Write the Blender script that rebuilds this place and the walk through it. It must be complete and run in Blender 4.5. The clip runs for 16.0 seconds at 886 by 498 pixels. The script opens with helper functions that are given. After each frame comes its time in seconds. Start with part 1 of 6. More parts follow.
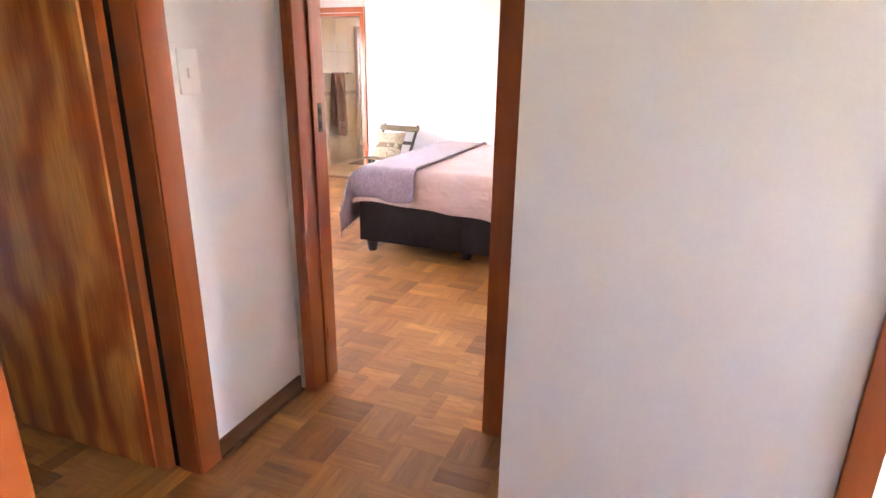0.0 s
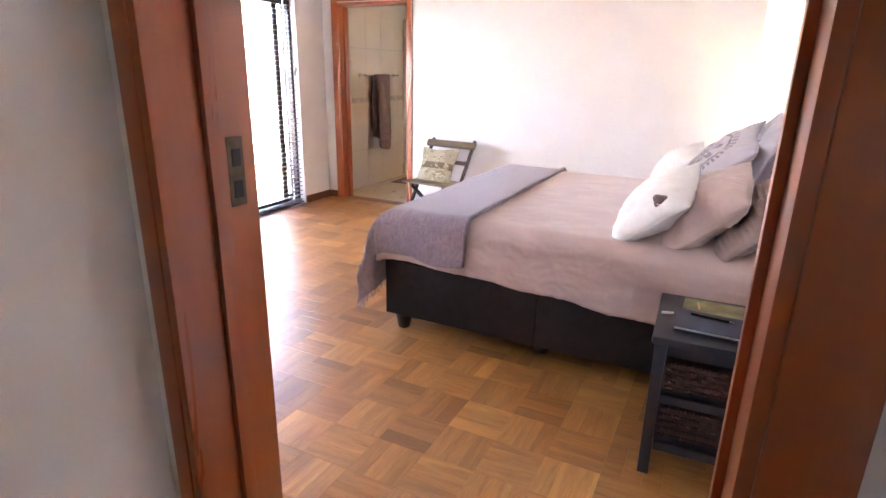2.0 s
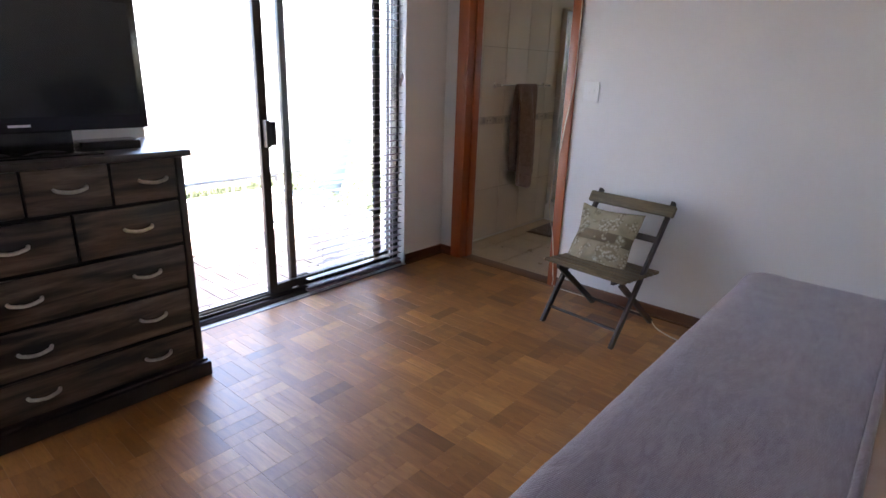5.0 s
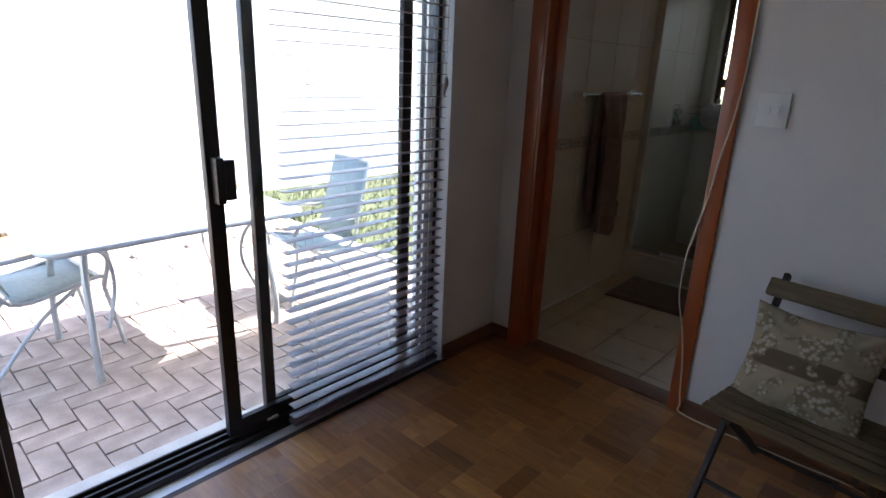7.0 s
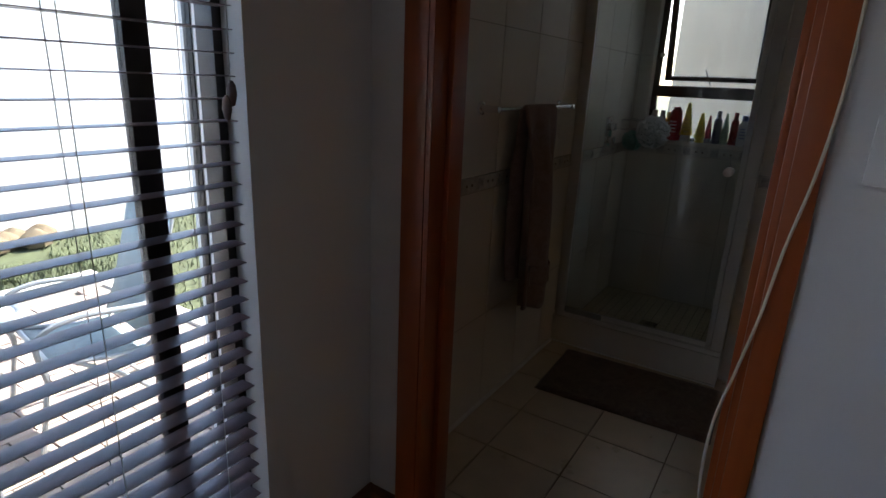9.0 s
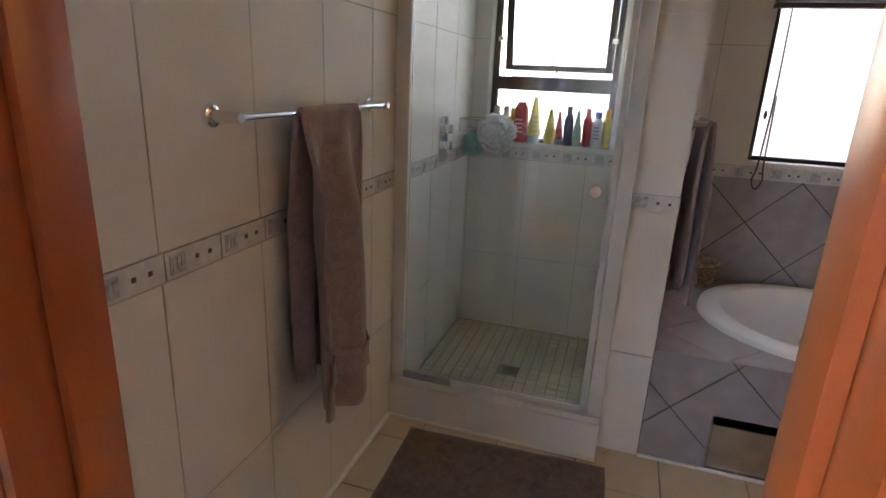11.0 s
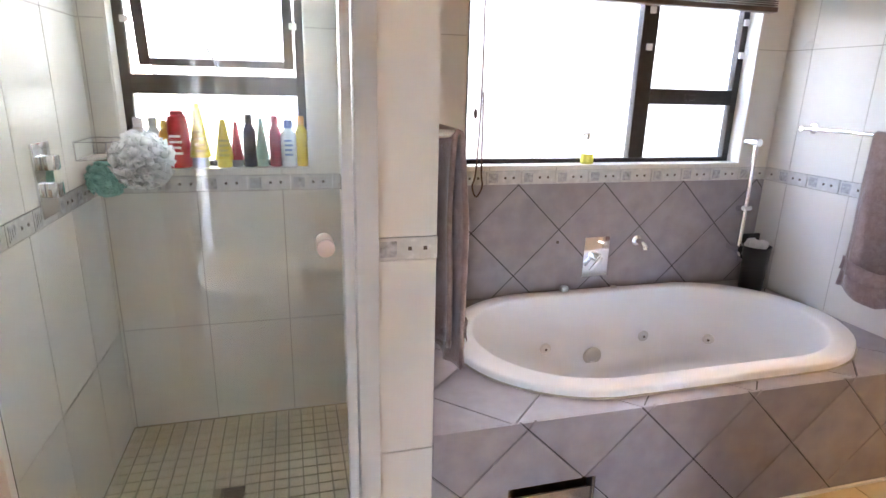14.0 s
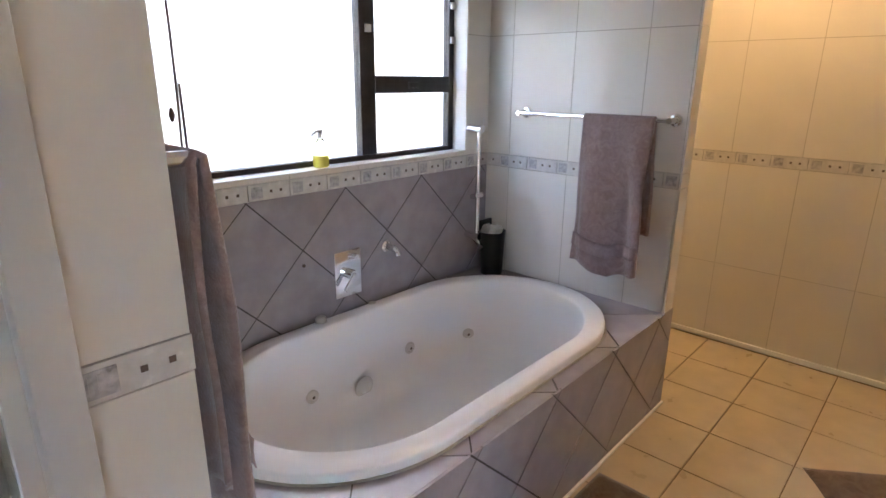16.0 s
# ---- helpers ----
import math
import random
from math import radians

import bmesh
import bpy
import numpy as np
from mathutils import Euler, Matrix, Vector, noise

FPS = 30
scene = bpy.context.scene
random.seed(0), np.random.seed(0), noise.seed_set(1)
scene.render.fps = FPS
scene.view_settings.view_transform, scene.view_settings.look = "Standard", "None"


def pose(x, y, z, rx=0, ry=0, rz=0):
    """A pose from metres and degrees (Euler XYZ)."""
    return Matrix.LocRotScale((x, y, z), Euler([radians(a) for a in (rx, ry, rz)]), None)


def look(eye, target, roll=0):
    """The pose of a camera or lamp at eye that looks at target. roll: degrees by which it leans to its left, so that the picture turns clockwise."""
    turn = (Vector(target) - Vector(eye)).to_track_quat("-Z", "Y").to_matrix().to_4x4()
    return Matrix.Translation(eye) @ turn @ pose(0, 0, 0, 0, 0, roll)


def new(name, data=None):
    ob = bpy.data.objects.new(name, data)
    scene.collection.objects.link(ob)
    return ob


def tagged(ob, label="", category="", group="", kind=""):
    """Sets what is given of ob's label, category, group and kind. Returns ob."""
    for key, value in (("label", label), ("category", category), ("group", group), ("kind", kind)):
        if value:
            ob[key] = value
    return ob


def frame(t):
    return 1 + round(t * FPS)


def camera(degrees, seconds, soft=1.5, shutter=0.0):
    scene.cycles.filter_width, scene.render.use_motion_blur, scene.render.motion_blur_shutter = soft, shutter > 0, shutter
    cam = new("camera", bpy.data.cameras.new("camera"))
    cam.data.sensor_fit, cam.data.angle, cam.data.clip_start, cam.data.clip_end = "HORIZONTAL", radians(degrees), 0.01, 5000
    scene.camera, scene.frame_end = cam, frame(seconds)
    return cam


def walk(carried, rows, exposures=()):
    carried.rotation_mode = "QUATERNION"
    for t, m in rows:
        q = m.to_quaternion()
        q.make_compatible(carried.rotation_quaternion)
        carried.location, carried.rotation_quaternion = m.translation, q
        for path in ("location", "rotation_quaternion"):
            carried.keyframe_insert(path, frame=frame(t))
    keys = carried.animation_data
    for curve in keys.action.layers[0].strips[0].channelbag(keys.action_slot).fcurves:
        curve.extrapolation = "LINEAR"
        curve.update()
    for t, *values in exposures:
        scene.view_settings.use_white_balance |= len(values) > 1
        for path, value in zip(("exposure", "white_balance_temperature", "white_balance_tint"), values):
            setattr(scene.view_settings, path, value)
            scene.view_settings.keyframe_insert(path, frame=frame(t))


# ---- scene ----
cam = camera(76.5, 16.0)
PATH = [
    (0, (0.428, -0.257, 1.452), (-0.252, 1.520, 0.835), 0.9),
    (0.5, (0.281, 0.119, 1.451), (-0.454, 1.874, 0.835), 0.9),
    (1, (0.150, 0.463, 1.408), (-0.634, 2.201, 0.803), 1.1),
    (1.5, (0.006, 0.792, 1.430), (-0.822, 2.507, 0.819), 1.1),
    (2, (-0.180, 1.119, 1.415), (-1.032, 2.823, 0.808), 1.1),
    (2.5, (-0.313, 1.446, 1.408), (-1.199, 3.134, 0.802), 1.1),
    (3, (-0.456, 1.761, 1.414), (-1.392, 3.421, 0.808), 1.2),
    (3.5, (-0.572, 2.082, 1.428), (-1.587, 3.693, 0.818), 1.2),
    (4, (-0.764, 2.360, 1.448), (-1.881, 3.901, 0.832), 1.3),
    (4.2, (-0.860, 2.465, 1.463), (-2.012, 3.978, 0.845), 1.4),
    (6.3, (-2.105, 3.528, 1.443), (-3.383, 4.943, 0.838), 2.0),
    (6.5, (-2.206, 3.623, 1.446), (-3.489, 5.032, 0.840), 1.9),
    (7, (-2.470, 3.866, 1.443), (-3.747, 5.281, 0.836), 2.2),
    (7.5, (-2.686, 4.129, 1.452), (-3.963, 5.540, 0.839), 2.4),
    (8, (-2.874, 4.390, 1.460), (-4.105, 5.843, 0.851), 2.7),
    (8.5, (-2.997, 4.703, 1.464), (-4.156, 6.218, 0.860), 2.4),
    (9, (-3.162, 4.985, 1.438), (-4.184, 6.603, 0.858), 2.5),
    (9.5, (-3.272, 5.229, 1.446), (-4.158, 6.922, 0.855), 2.7),
    (11.8, (-3.458, 6.127, 1.435), (-3.777, 8.018, 0.864), 2.5),
    (12, (-3.484, 6.174, 1.437), (-3.724, 8.076, 0.868), 2.5),
    (12.5, (-3.497, 6.276, 1.448), (-3.562, 8.192, 0.878), 2.3),
    (13, (-3.475, 6.408, 1.434), (-3.371, 8.324, 0.870), 2.1),
    (13.5, (-3.482, 6.538, 1.436), (-3.202, 8.437, 0.874), 1.7),
    (14, (-3.522, 6.635, 1.436), (-3.015, 8.488, 0.881), 1.4),
    (14.5, (-3.567, 6.768, 1.441), (-2.797, 8.527, 0.883), 1.3),
    (15, (-3.547, 6.902, 1.426), (-2.564, 8.551, 0.863), 1.1),
    (15.5, (-3.512, 7.028, 1.428), (-2.307, 8.518, 0.859), 0.9),
    (16, (-3.485, 7.183, 1.438), (-2.070, 8.473, 0.860), 0.5),
]
EXPOSURES = [(0, 7.2, 7900, 35), (0.5, 7.15, 7900, 35), (1.0, 6.95, 7800, 34), (2.0, 6.55, 7400, 28), (3.0, 6.1, 6900, 22), (4.2, 5.5, 6700, 21), (6.3, 3.5, 6500, 16), (7.0, 3.2, 6500, 16), (7.5, 2.8, 6500, 16), (8.0, 2.55, 6400, 13), (8.5, 2.35, 6400, 13), (9.0, 2.6, 6400, 15), (9.6, 3.7, 6500, 18), (11.8, 6.25, 6450, 20), (12.5, 6.65, 6450, 20), (13.5, 6.95, 6450, 20), (14.5, 6.9, 6600, 21), (16, 6.3, 6400, 18)]
walk(cam, [(t, look(eye, target, roll)) for t, eye, target, roll in PATH], EXPOSURES)

# world and sun
world = bpy.data.worlds.new("sky")
scene.world = world
world.use_nodes = True
wn = world.node_tree.nodes
sky = wn.new("ShaderNodeTexSky")
sky.sky_type, sky.sun_disc = "NISHITA", False
SUN_FROM = Vector((0.17, 1.15, 1.0)).normalized()
sky.sun_elevation = math.asin(SUN_FROM.z)
sky.sun_rotation = math.atan2(SUN_FROM.x, SUN_FROM.y)
world.node_tree.links.new(sky.outputs[0], wn["Background"].inputs[0])
wn["Background"].inputs[1].default_value = 0.12
sun = new("sun", bpy.data.lights.new("sun", "SUN"))
sun.data.energy, sun.data.angle, sun.data.color = 4.0, radians(0.6), (1.0, 0.95, 0.88)
sun.matrix_world = look(SUN_FROM * 20, (0, 0, 0))


# ---- materials ----
def nodes_of(name):
    m = bpy.data.materials.new(name)
    m.use_nodes = True
    n = m.node_tree.nodes
    return m, n, m.node_tree.links, n["Principled BSDF"]


def ramp(n, stops):
    r = n.new("ShaderNodeValToRGB")
    e = r.color_ramp.elements
    while len(e) < len(stops):
        e.new(0.5)
    for el, (p, c) in zip(e, stops):
        el.position, el.color = p, (*c, 1)
    return r


def mat(name, col, rough=0.5, metal=0.0, var=0.12, scale=6.0, bump=0.05, bscale=90.0, stain=0.1, spec=0.5, coat=0.0, sheen=0.0, aniso=None, trans=0.0, gen=False):
    """A surface with grain at a fine scale and blotches at a coarse one."""
    m, n, l, b = nodes_of(name)
    tc = n.new("ShaderNodeTexCoord")
    src = tc.outputs["Object"]
    if aniso:
        mp = n.new("ShaderNodeMapping")
        mp.inputs["Scale"].default_value = aniso
        l.new(src, mp.inputs[0])
        src = mp.outputs[0]
    n1 = n.new("ShaderNodeTexNoise")
    n1.inputs["Scale"].default_value, n1.inputs["Detail"].default_value = scale, 6
    n2 = n.new("ShaderNodeTexNoise")
    n2.inputs["Scale"].default_value, n2.inputs["Detail"].default_value = bscale, 3
    n3 = n.new("ShaderNodeTexNoise")
    n3.inputs["Scale"].default_value, n3.inputs["Detail"].default_value = scale * 0.25, 4
    for k in (n1, n2, n3):
        l.new(src, k.inputs["Vector"])
    r = ramp(n, [(0.3, [c * (1 - var) for c in col]), (0.7, [min(1, c * (1 + var)) for c in col])])
    l.new(n1.outputs[0], r.inputs[0])
    mx = n.new("ShaderNodeMix")
    mx.data_type, mx.blend_type = "RGBA", "MULTIPLY"
    mx.inputs[0].default_value = 1
    r2 = ramp(n, [(0.35, (1 - stain, 1 - stain * 1.05, 1 - stain * 1.1)), (0.6, (1, 1, 1))])
    l.new(n3.outputs[0], r2.inputs[0])
    l.new(r.outputs[0], mx.inputs[6])
    l.new(r2.outputs[0], mx.inputs[7])
    l.new(mx.outputs[2], b.inputs["Base Color"])
    rr = n.new("ShaderNodeMapRange")
    rr.inputs[3].default_value, rr.inputs[4].default_value = max(0.02, rough - 0.08), min(1, rough + 0.08)
    l.new(n1.outputs[0], rr.inputs[0])
    l.new(rr.outputs[0], b.inputs["Roughness"])
    b.inputs["Metallic"].default_value = metal
    b.inputs["Specular IOR Level"].default_value = spec
    b.inputs["Coat Weight"].default_value = coat
    b.inputs["Coat Roughness"].default_value = 0.15
    b.inputs["Sheen Weight"].default_value = sheen
    b.inputs["Transmission Weight"].default_value = trans
    if bump:
        bp = n.new("ShaderNodeBump")
        bp.inputs["Strength"].default_value, bp.inputs["Distance"].default_value = min(1, bump * 4), 0.002
        l.new(n2.outputs[0], bp.inputs["Height"])
        l.new(bp.outputs[0], b.inputs["Normal"])
    return m


def wood(name, dark, light, axis=2, scale=6.0, rough=0.35, bands=1.0, coat=0.2, fleck=0.8, distort=6.0, random_tone=0.0, stops=(0.25, 0.75), square=0.0):
    """Grain that runs along one axis of the object, with flecks; random_tone shifts each piece, square the side of blocks cut from one board."""
    m, n, l, b = nodes_of(name)
    tc = n.new("ShaderNodeTexCoord")
    mp = n.new("ShaderNodeMapping")
    sc = [scale * 3] * 3
    sc[axis] = scale * 0.35
    mp.inputs["Scale"].default_value = sc
    l.new(tc.outputs["Object"], mp.inputs[0])
    vec = mp.outputs[0]
    oi = n.new("ShaderNodeObjectInfo")
    geo = n.new("ShaderNodeNewGeometry")
    tone = None
    if random_tone:
        add = n.new("ShaderNodeMath")
        add.operation = "ADD"
        l.new(oi.outputs["Random"], add.inputs[0])
        l.new(geo.outputs["Random Per Island"], add.inputs[1])
        frac = n.new("ShaderNodeMath")
        frac.operation = "FRACT"
        l.new(add.outputs[0], frac.inputs[0])
        tone = frac.outputs[0]
        shade = tone
        if square:
            cell = n.new("ShaderNodeVectorMath")
            cell.operation = "SCALE"
            cell.inputs["Scale"].default_value = 1 / square
            l.new(geo.outputs["Position"], cell.inputs[0])
            flat = n.new("ShaderNodeVectorMath")
            flat.operation = "MULTIPLY"
            flat.inputs[1].default_value = (1, 1, 0)
            l.new(cell.outputs[0], flat.inputs[0])
            whole = n.new("ShaderNodeVectorMath")
            whole.operation = "FLOOR"
            l.new(flat.outputs[0], whole.inputs[0])
            white = n.new("ShaderNodeTexWhiteNoise")
            white.noise_dimensions = "2D"
            l.new(whole.outputs[0], white.inputs["Vector"])
            both = n.new("ShaderNodeMix")
            both.inputs[0].default_value = 0.45
            l.new(white.outputs["Value"], both.inputs[2])
            l.new(tone, both.inputs[3])
            shade = both.outputs[0]
        off = n.new("ShaderNodeVectorMath")
        off.operation = "ADD"
        sx = n.new("ShaderNodeMath")
        sx.operation = "MULTIPLY"
        sx.inputs[1].default_value = 37.0
        l.new(tone, sx.inputs[0])
        l.new(vec, off.inputs[0])
        l.new(sx.outputs[0], off.inputs[1])
        vec = off.outputs[0]
    no = n.new("ShaderNodeTexNoise")
    no.inputs["Scale"].default_value, no.inputs["Detail"].default_value, no.inputs["Distortion"].default_value = 1.0 * bands, 7, distort * 0.2
    l.new(vec, no.inputs["Vector"])
    fi = n.new("ShaderNodeTexNoise")
    fi.inputs["Scale"].default_value, fi.inputs["Detail"].default_value = 9 * bands, 3
    l.new(vec, fi.inputs["Vector"])
    r = ramp(n, [(stops[0], dark), (stops[1], light)])
    l.new(no.outputs[0], r.inputs[0])
    r2 = ramp(n, [(0.3, (0.72, 0.7, 0.68)), (0.6, (1, 1, 1))])
    l.new(fi.outputs[0], r2.inputs[0])
    mx = n.new("ShaderNodeMix")
    mx.data_type, mx.blend_type = "RGBA", "MULTIPLY"
    mx.inputs[0].default_value = fleck
    l.new(r.outputs[0], mx.inputs[6])
    l.new(r2.outputs[0], mx.inputs[7])
    out = mx.outputs[2]
    if tone:
        r3 = ramp(n, [(0.10, (0.52, 0.45, 0.38)), (0.26, (0.78, 0.72, 0.66)), (0.5, (1.0, 0.98, 0.95)), (0.72, (1.22, 1.24, 1.25)), (0.92, (1.6, 1.7, 1.75))])
        l.new(shade, r3.inputs[0])
        m2 = n.new("ShaderNodeMix")
        m2.data_type, m2.blend_type = "RGBA", "MULTIPLY"
        m2.inputs[0].default_value = random_tone
        l.new(out, m2.inputs[6])
        l.new(r3.outputs[0], m2.inputs[7])
        out = m2.outputs[2]
    l.new(out, b.inputs["Base Color"])
    rr = n.new("ShaderNodeMapRange")
    rr.inputs[3].default_value, rr.inputs[4].default_value = rough - 0.08, rough + 0.1
    l.new(no.outputs[0], rr.inputs[0])
    l.new(rr.outputs[0], b.inputs["Roughness"])
    b.inputs["Coat Weight"].default_value, b.inputs["Coat Roughness"].default_value = coat, 0.34
    bp = n.new("ShaderNodeBump")
    bp.inputs["Strength"].default_value, bp.inputs["Distance"].default_value = 0.12, 0.001
    l.new(fi.outputs[0], bp.inputs["Height"])
    l.new(bp.outputs[0], b.inputs["Normal"])
    return m


def glass_mat(name, tint=(1, 1, 1), rough=0.0):
    m, n, l, b = nodes_of(name)
    b.inputs["Base Color"].default_value = (*tint, 1)
    b.inputs["Roughness"].default_value = rough
    b.inputs["Transmission Weight"].default_value = 1.0
    b.inputs["IOR"].default_value = 1.45
    return m


def plain(name, col, rough=0.5, metal=0.0, emit=0.0):
    m, n, l, b = nodes_of(name)
    b.inputs["Base Color"].default_value = (*col, 1)
    b.inputs["Roughness"].default_value, b.inputs["Metallic"].default_value = rough, metal
    if emit:
        b.inputs["Emission Color"].default_value, b.inputs["Emission Strength"].default_value = (*col, 1), emit
    return m


PAINT = mat("white_wall_paint", (0.80, 0.79, 0.77), 0.6, var=0.015, scale=3, bump=0.05, bscale=140, stain=0.03)
CEIL = mat("ceiling_paint", (0.82, 0.82, 0.80), 0.8, var=0.01, bump=0.03, stain=0.02)
REDWOOD = wood("red_varnished_frame", (0.33, 0.068, 0.014), (0.42, 0.100, 0.020), axis=2, scale=5, rough=0.30, coat=0.4, fleck=0.15, distort=3.0)
REDWOOD_X = wood("red_varnished_frame_crosswise", (0.33, 0.068, 0.014), (0.42, 0.100, 0.020), axis=0, scale=5, rough=0.30, coat=0.4, fleck=0.15, distort=3.0)
SKIRT_Y = wood("brown_skirting", (0.13, 0.05, 0.018), (0.24, 0.10, 0.04), axis=1, scale=8, rough=0.4)
SKIRT_X = wood("brown_skirting_crosswise", (0.13, 0.05, 0.018), (0.24, 0.10, 0.04), axis=0, scale=8, rough=0.4)
PARQUET = wood("parquet_strip", (0.30, 0.115, 0.028), (0.49, 0.222, 0.062), axis=0, scale=7, rough=0.42, coat=0.38, fleck=0.5, random_tone=0.85, square=0.21)
SUBFLOOR = mat("dark_joint", (0.06, 0.03, 0.015), 0.6)
WTILE = mat("cream_wall_tile", (0.74, 0.705, 0.64), 0.31, var=0.02, scale=4, bump=0.015, bscale=25, stain=0.03)
GROUT = mat("pale_grout", (0.50, 0.46, 0.39), 0.8, var=0.08, scale=12)
GTILE = mat("grey_matt_tile", (0.35, 0.312, 0.320), 0.33, var=0.08, scale=14, bump=0.01, bscale=60, stain=0.12)
DGROUT = mat("dark_grout", (0.10, 0.085, 0.08), 0.8)
FTILE = mat("cream_floor_tile", (0.62, 0.52, 0.38), 0.30, var=0.05, scale=9, bump=0.02, bscale=50, stain=0.08)
FGROUT = mat("brown_grout", (0.25, 0.18, 0.11), 0.8)
MOSAIC = mat("mosaic_tile", (0.64, 0.57, 0.41), 0.35, var=0.08, scale=20)
BORDER = mat("border_tile", (0.66, 0.64, 0.60), 0.25, var=0.06, scale=40, stain=0.1)
BORDERD = mat("border_motif", (0.44, 0.43, 0.43), 0.3, var=0.3, scale=60)
DOT = plain("border_dot", (0.10, 0.07, 0.05), 0.4)
BRONZE = mat("dark_bronze_aluminium", (0.035, 0.028, 0.025), 0.38, metal=0.3, var=0.15, scale=30)
GLASS = glass_mat("window_glass", (0.98, 1, 0.99))
SGLASS = glass_mat("shower_glass", (0.95, 0.98, 0.91))
sn, sl = SGLASS.node_tree.nodes, SGLASS.node_tree.links
film_ = sn.new("ShaderNodeBsdfDiffuse")          # dried soap on the pane, thicker in drifts
film_.inputs[0].default_value = (0.80, 0.80, 0.70, 1)
drift = sn.new("ShaderNodeTexNoise")
drift.inputs["Scale"].default_value, drift.inputs["Detail"].default_value = 3.0, 6
amount = sn.new("ShaderNodeMapRange")
amount.inputs[1].default_value, amount.inputs[2].default_value = 0.3, 0.75
amount.inputs[3].default_value, amount.inputs[4].default_value = 0.01, 0.08
blend = sn.new("ShaderNodeMixShader")
sl.new(drift.outputs[0], amount.inputs[0])
sl.new(amount.outputs[0], blend.inputs[0])
sl.new(sn["Principled BSDF"].outputs[0], blend.inputs[1])
sl.new(film_.outputs[0], blend.inputs[2])
sl.new(blend.outputs[0], sn["Material Output"].inputs["Surface"])
WHITE_AL = mat("white_aluminium", (0.78, 0.76, 0.72), 0.35, var=0.04)
DULL_AL = mat("dull_grey_aluminium", (0.62, 0.61, 0.58), 0.4, var=0.06)
CHROME = plain("chrome", (0.82, 0.83, 0.85), 0.08, 1.0)
WHITE_PL = plain("white_plastic", (0.82, 0.82, 0.80), 0.35)
BRICK = mat("paving_brick", (0.41, 0.33, 0.285), 0.85, var=0.16, scale=12, bump=0.2, bscale=80, stain=0.25)
SAND = mat("joint_sand", (0.24, 0.21, 0.18), 0.95, var=0.2, scale=20)
PLASTER = mat("outside_plaster", (0.80, 0.79, 0.76), 0.85, var=0.04, scale=2, bump=0.15, bscale=50, stain=0.06)
CREAM_PL = mat("cream_outside_plaster", (0.72, 0.60, 0.50), 0.85, var=0.05, scale=2, bump=0.15, bscale=50, stain=0.08)


# ---- building helpers ----
def cuboid(bm, x0, x1, y0, y1, z0, z1, bevel=0.0):
    v = [bm.verts.new((x, y, z)) for x in (x0, x1) for y in (y0, y1) for z in (z0, z1)]
    fs = [bm.faces.new([v[i] for i in f]) for f in ((0, 1, 3, 2), (4, 6, 7, 5), (0, 4, 5, 1), (2, 3, 7, 6), (0, 2, 6, 4), (1, 5, 7, 3))]
    if bevel:
        es = list({e for f in fs for e in f.edges})
        bmesh.ops.bevel(bm, geom=es, offset=bevel, segments=2, profile=0.6, affect="EDGES")
    return bm


def block(x0, x1, y0, y1, z0, z1, bevel=0.0):
    return cuboid(bmesh.new(), x0, x1, y0, y1, z0, z1, bevel)


def rod(bm, a, b, r, seg=12, r2=None):
    """A round bar from a to b, added to bm."""
    a, b = Vector(a), Vector(b)
    d = b - a
    m = Matrix.Translation((a + b) / 2) @ d.to_track_quat("Z", "Y").to_matrix().to_4x4()
    bmesh.ops.create_cone(bm, cap_ends=True, segments=seg, radius1=r, radius2=r if r2 is None else r2, depth=d.length, matrix=m)
    return bm


def lathe(bm, prof, seg=20, m=None):
    """A turned body about z: prof is a run of (radius, height)."""
    m = m or Matrix()
    rings = []
    for r, z in prof:
        rings.append([bm.verts.new(m @ Vector((r * math.cos(2 * math.pi * i / seg), r * math.sin(2 * math.pi * i / seg), z))) for i in range(seg)])
    for p, q in zip(rings, rings[1:]):
        for i in range(seg):
            bm.faces.new((p[i], p[(i + 1) % seg], q[(i + 1) % seg], q[i]))
    bm.faces.new(rings[0][::-1])
    bm.faces.new(rings[-1])
    return bm


def tube(bm, pts, r, seg=8):
    """A bent round bar through pts."""
    pts = [Vector(p) for p in pts]
    rings = []
    for i, p in enumerate(pts):
        d = (pts[min(i + 1, len(pts) - 1)] - pts[max(i - 1, 0)]).normalized()
        q = d.to_track_quat("Z", "Y").to_matrix()
        rings.append([bm.verts.new(p + q @ Vector((r * math.cos(2 * math.pi * k / seg), r * math.sin(2 * math.pi * k / seg), 0))) for k in range(seg)])
    for a, b in zip(rings, rings[1:]):
        s = min(range(seg), key=lambda k: (a[0].co - b[k].co).length)
        for k in range(seg):
            bm.faces.new((a[k], a[(k + 1) % seg], b[(k + 1 + s) % seg], b[(k + s) % seg]))
    bm.faces.new(rings[0][::-1])
    bm.faces.new(rings[-1])
    return bm


def smooth_run(pts, n=8):
    """Points along a smooth curve through pts."""
    p = [Vector(q) for q in pts]
    p = [p[0] * 2 - p[1]] + p + [p[-1] * 2 - p[-2]]
    out = []
    for i in range(1, len(p) - 2):
        for k in range(n):
            t = k / n
            a, b, c, d = p[i - 1], p[i], p[i + 1], p[i + 2]
            out.append(0.5 * (2 * b + (c - a) * t + (2 * a - 5 * b + 4 * c - d) * t * t + (3 * b - a - 3 * c + d) * t ** 3))
    out.append(p[-2])
    return out


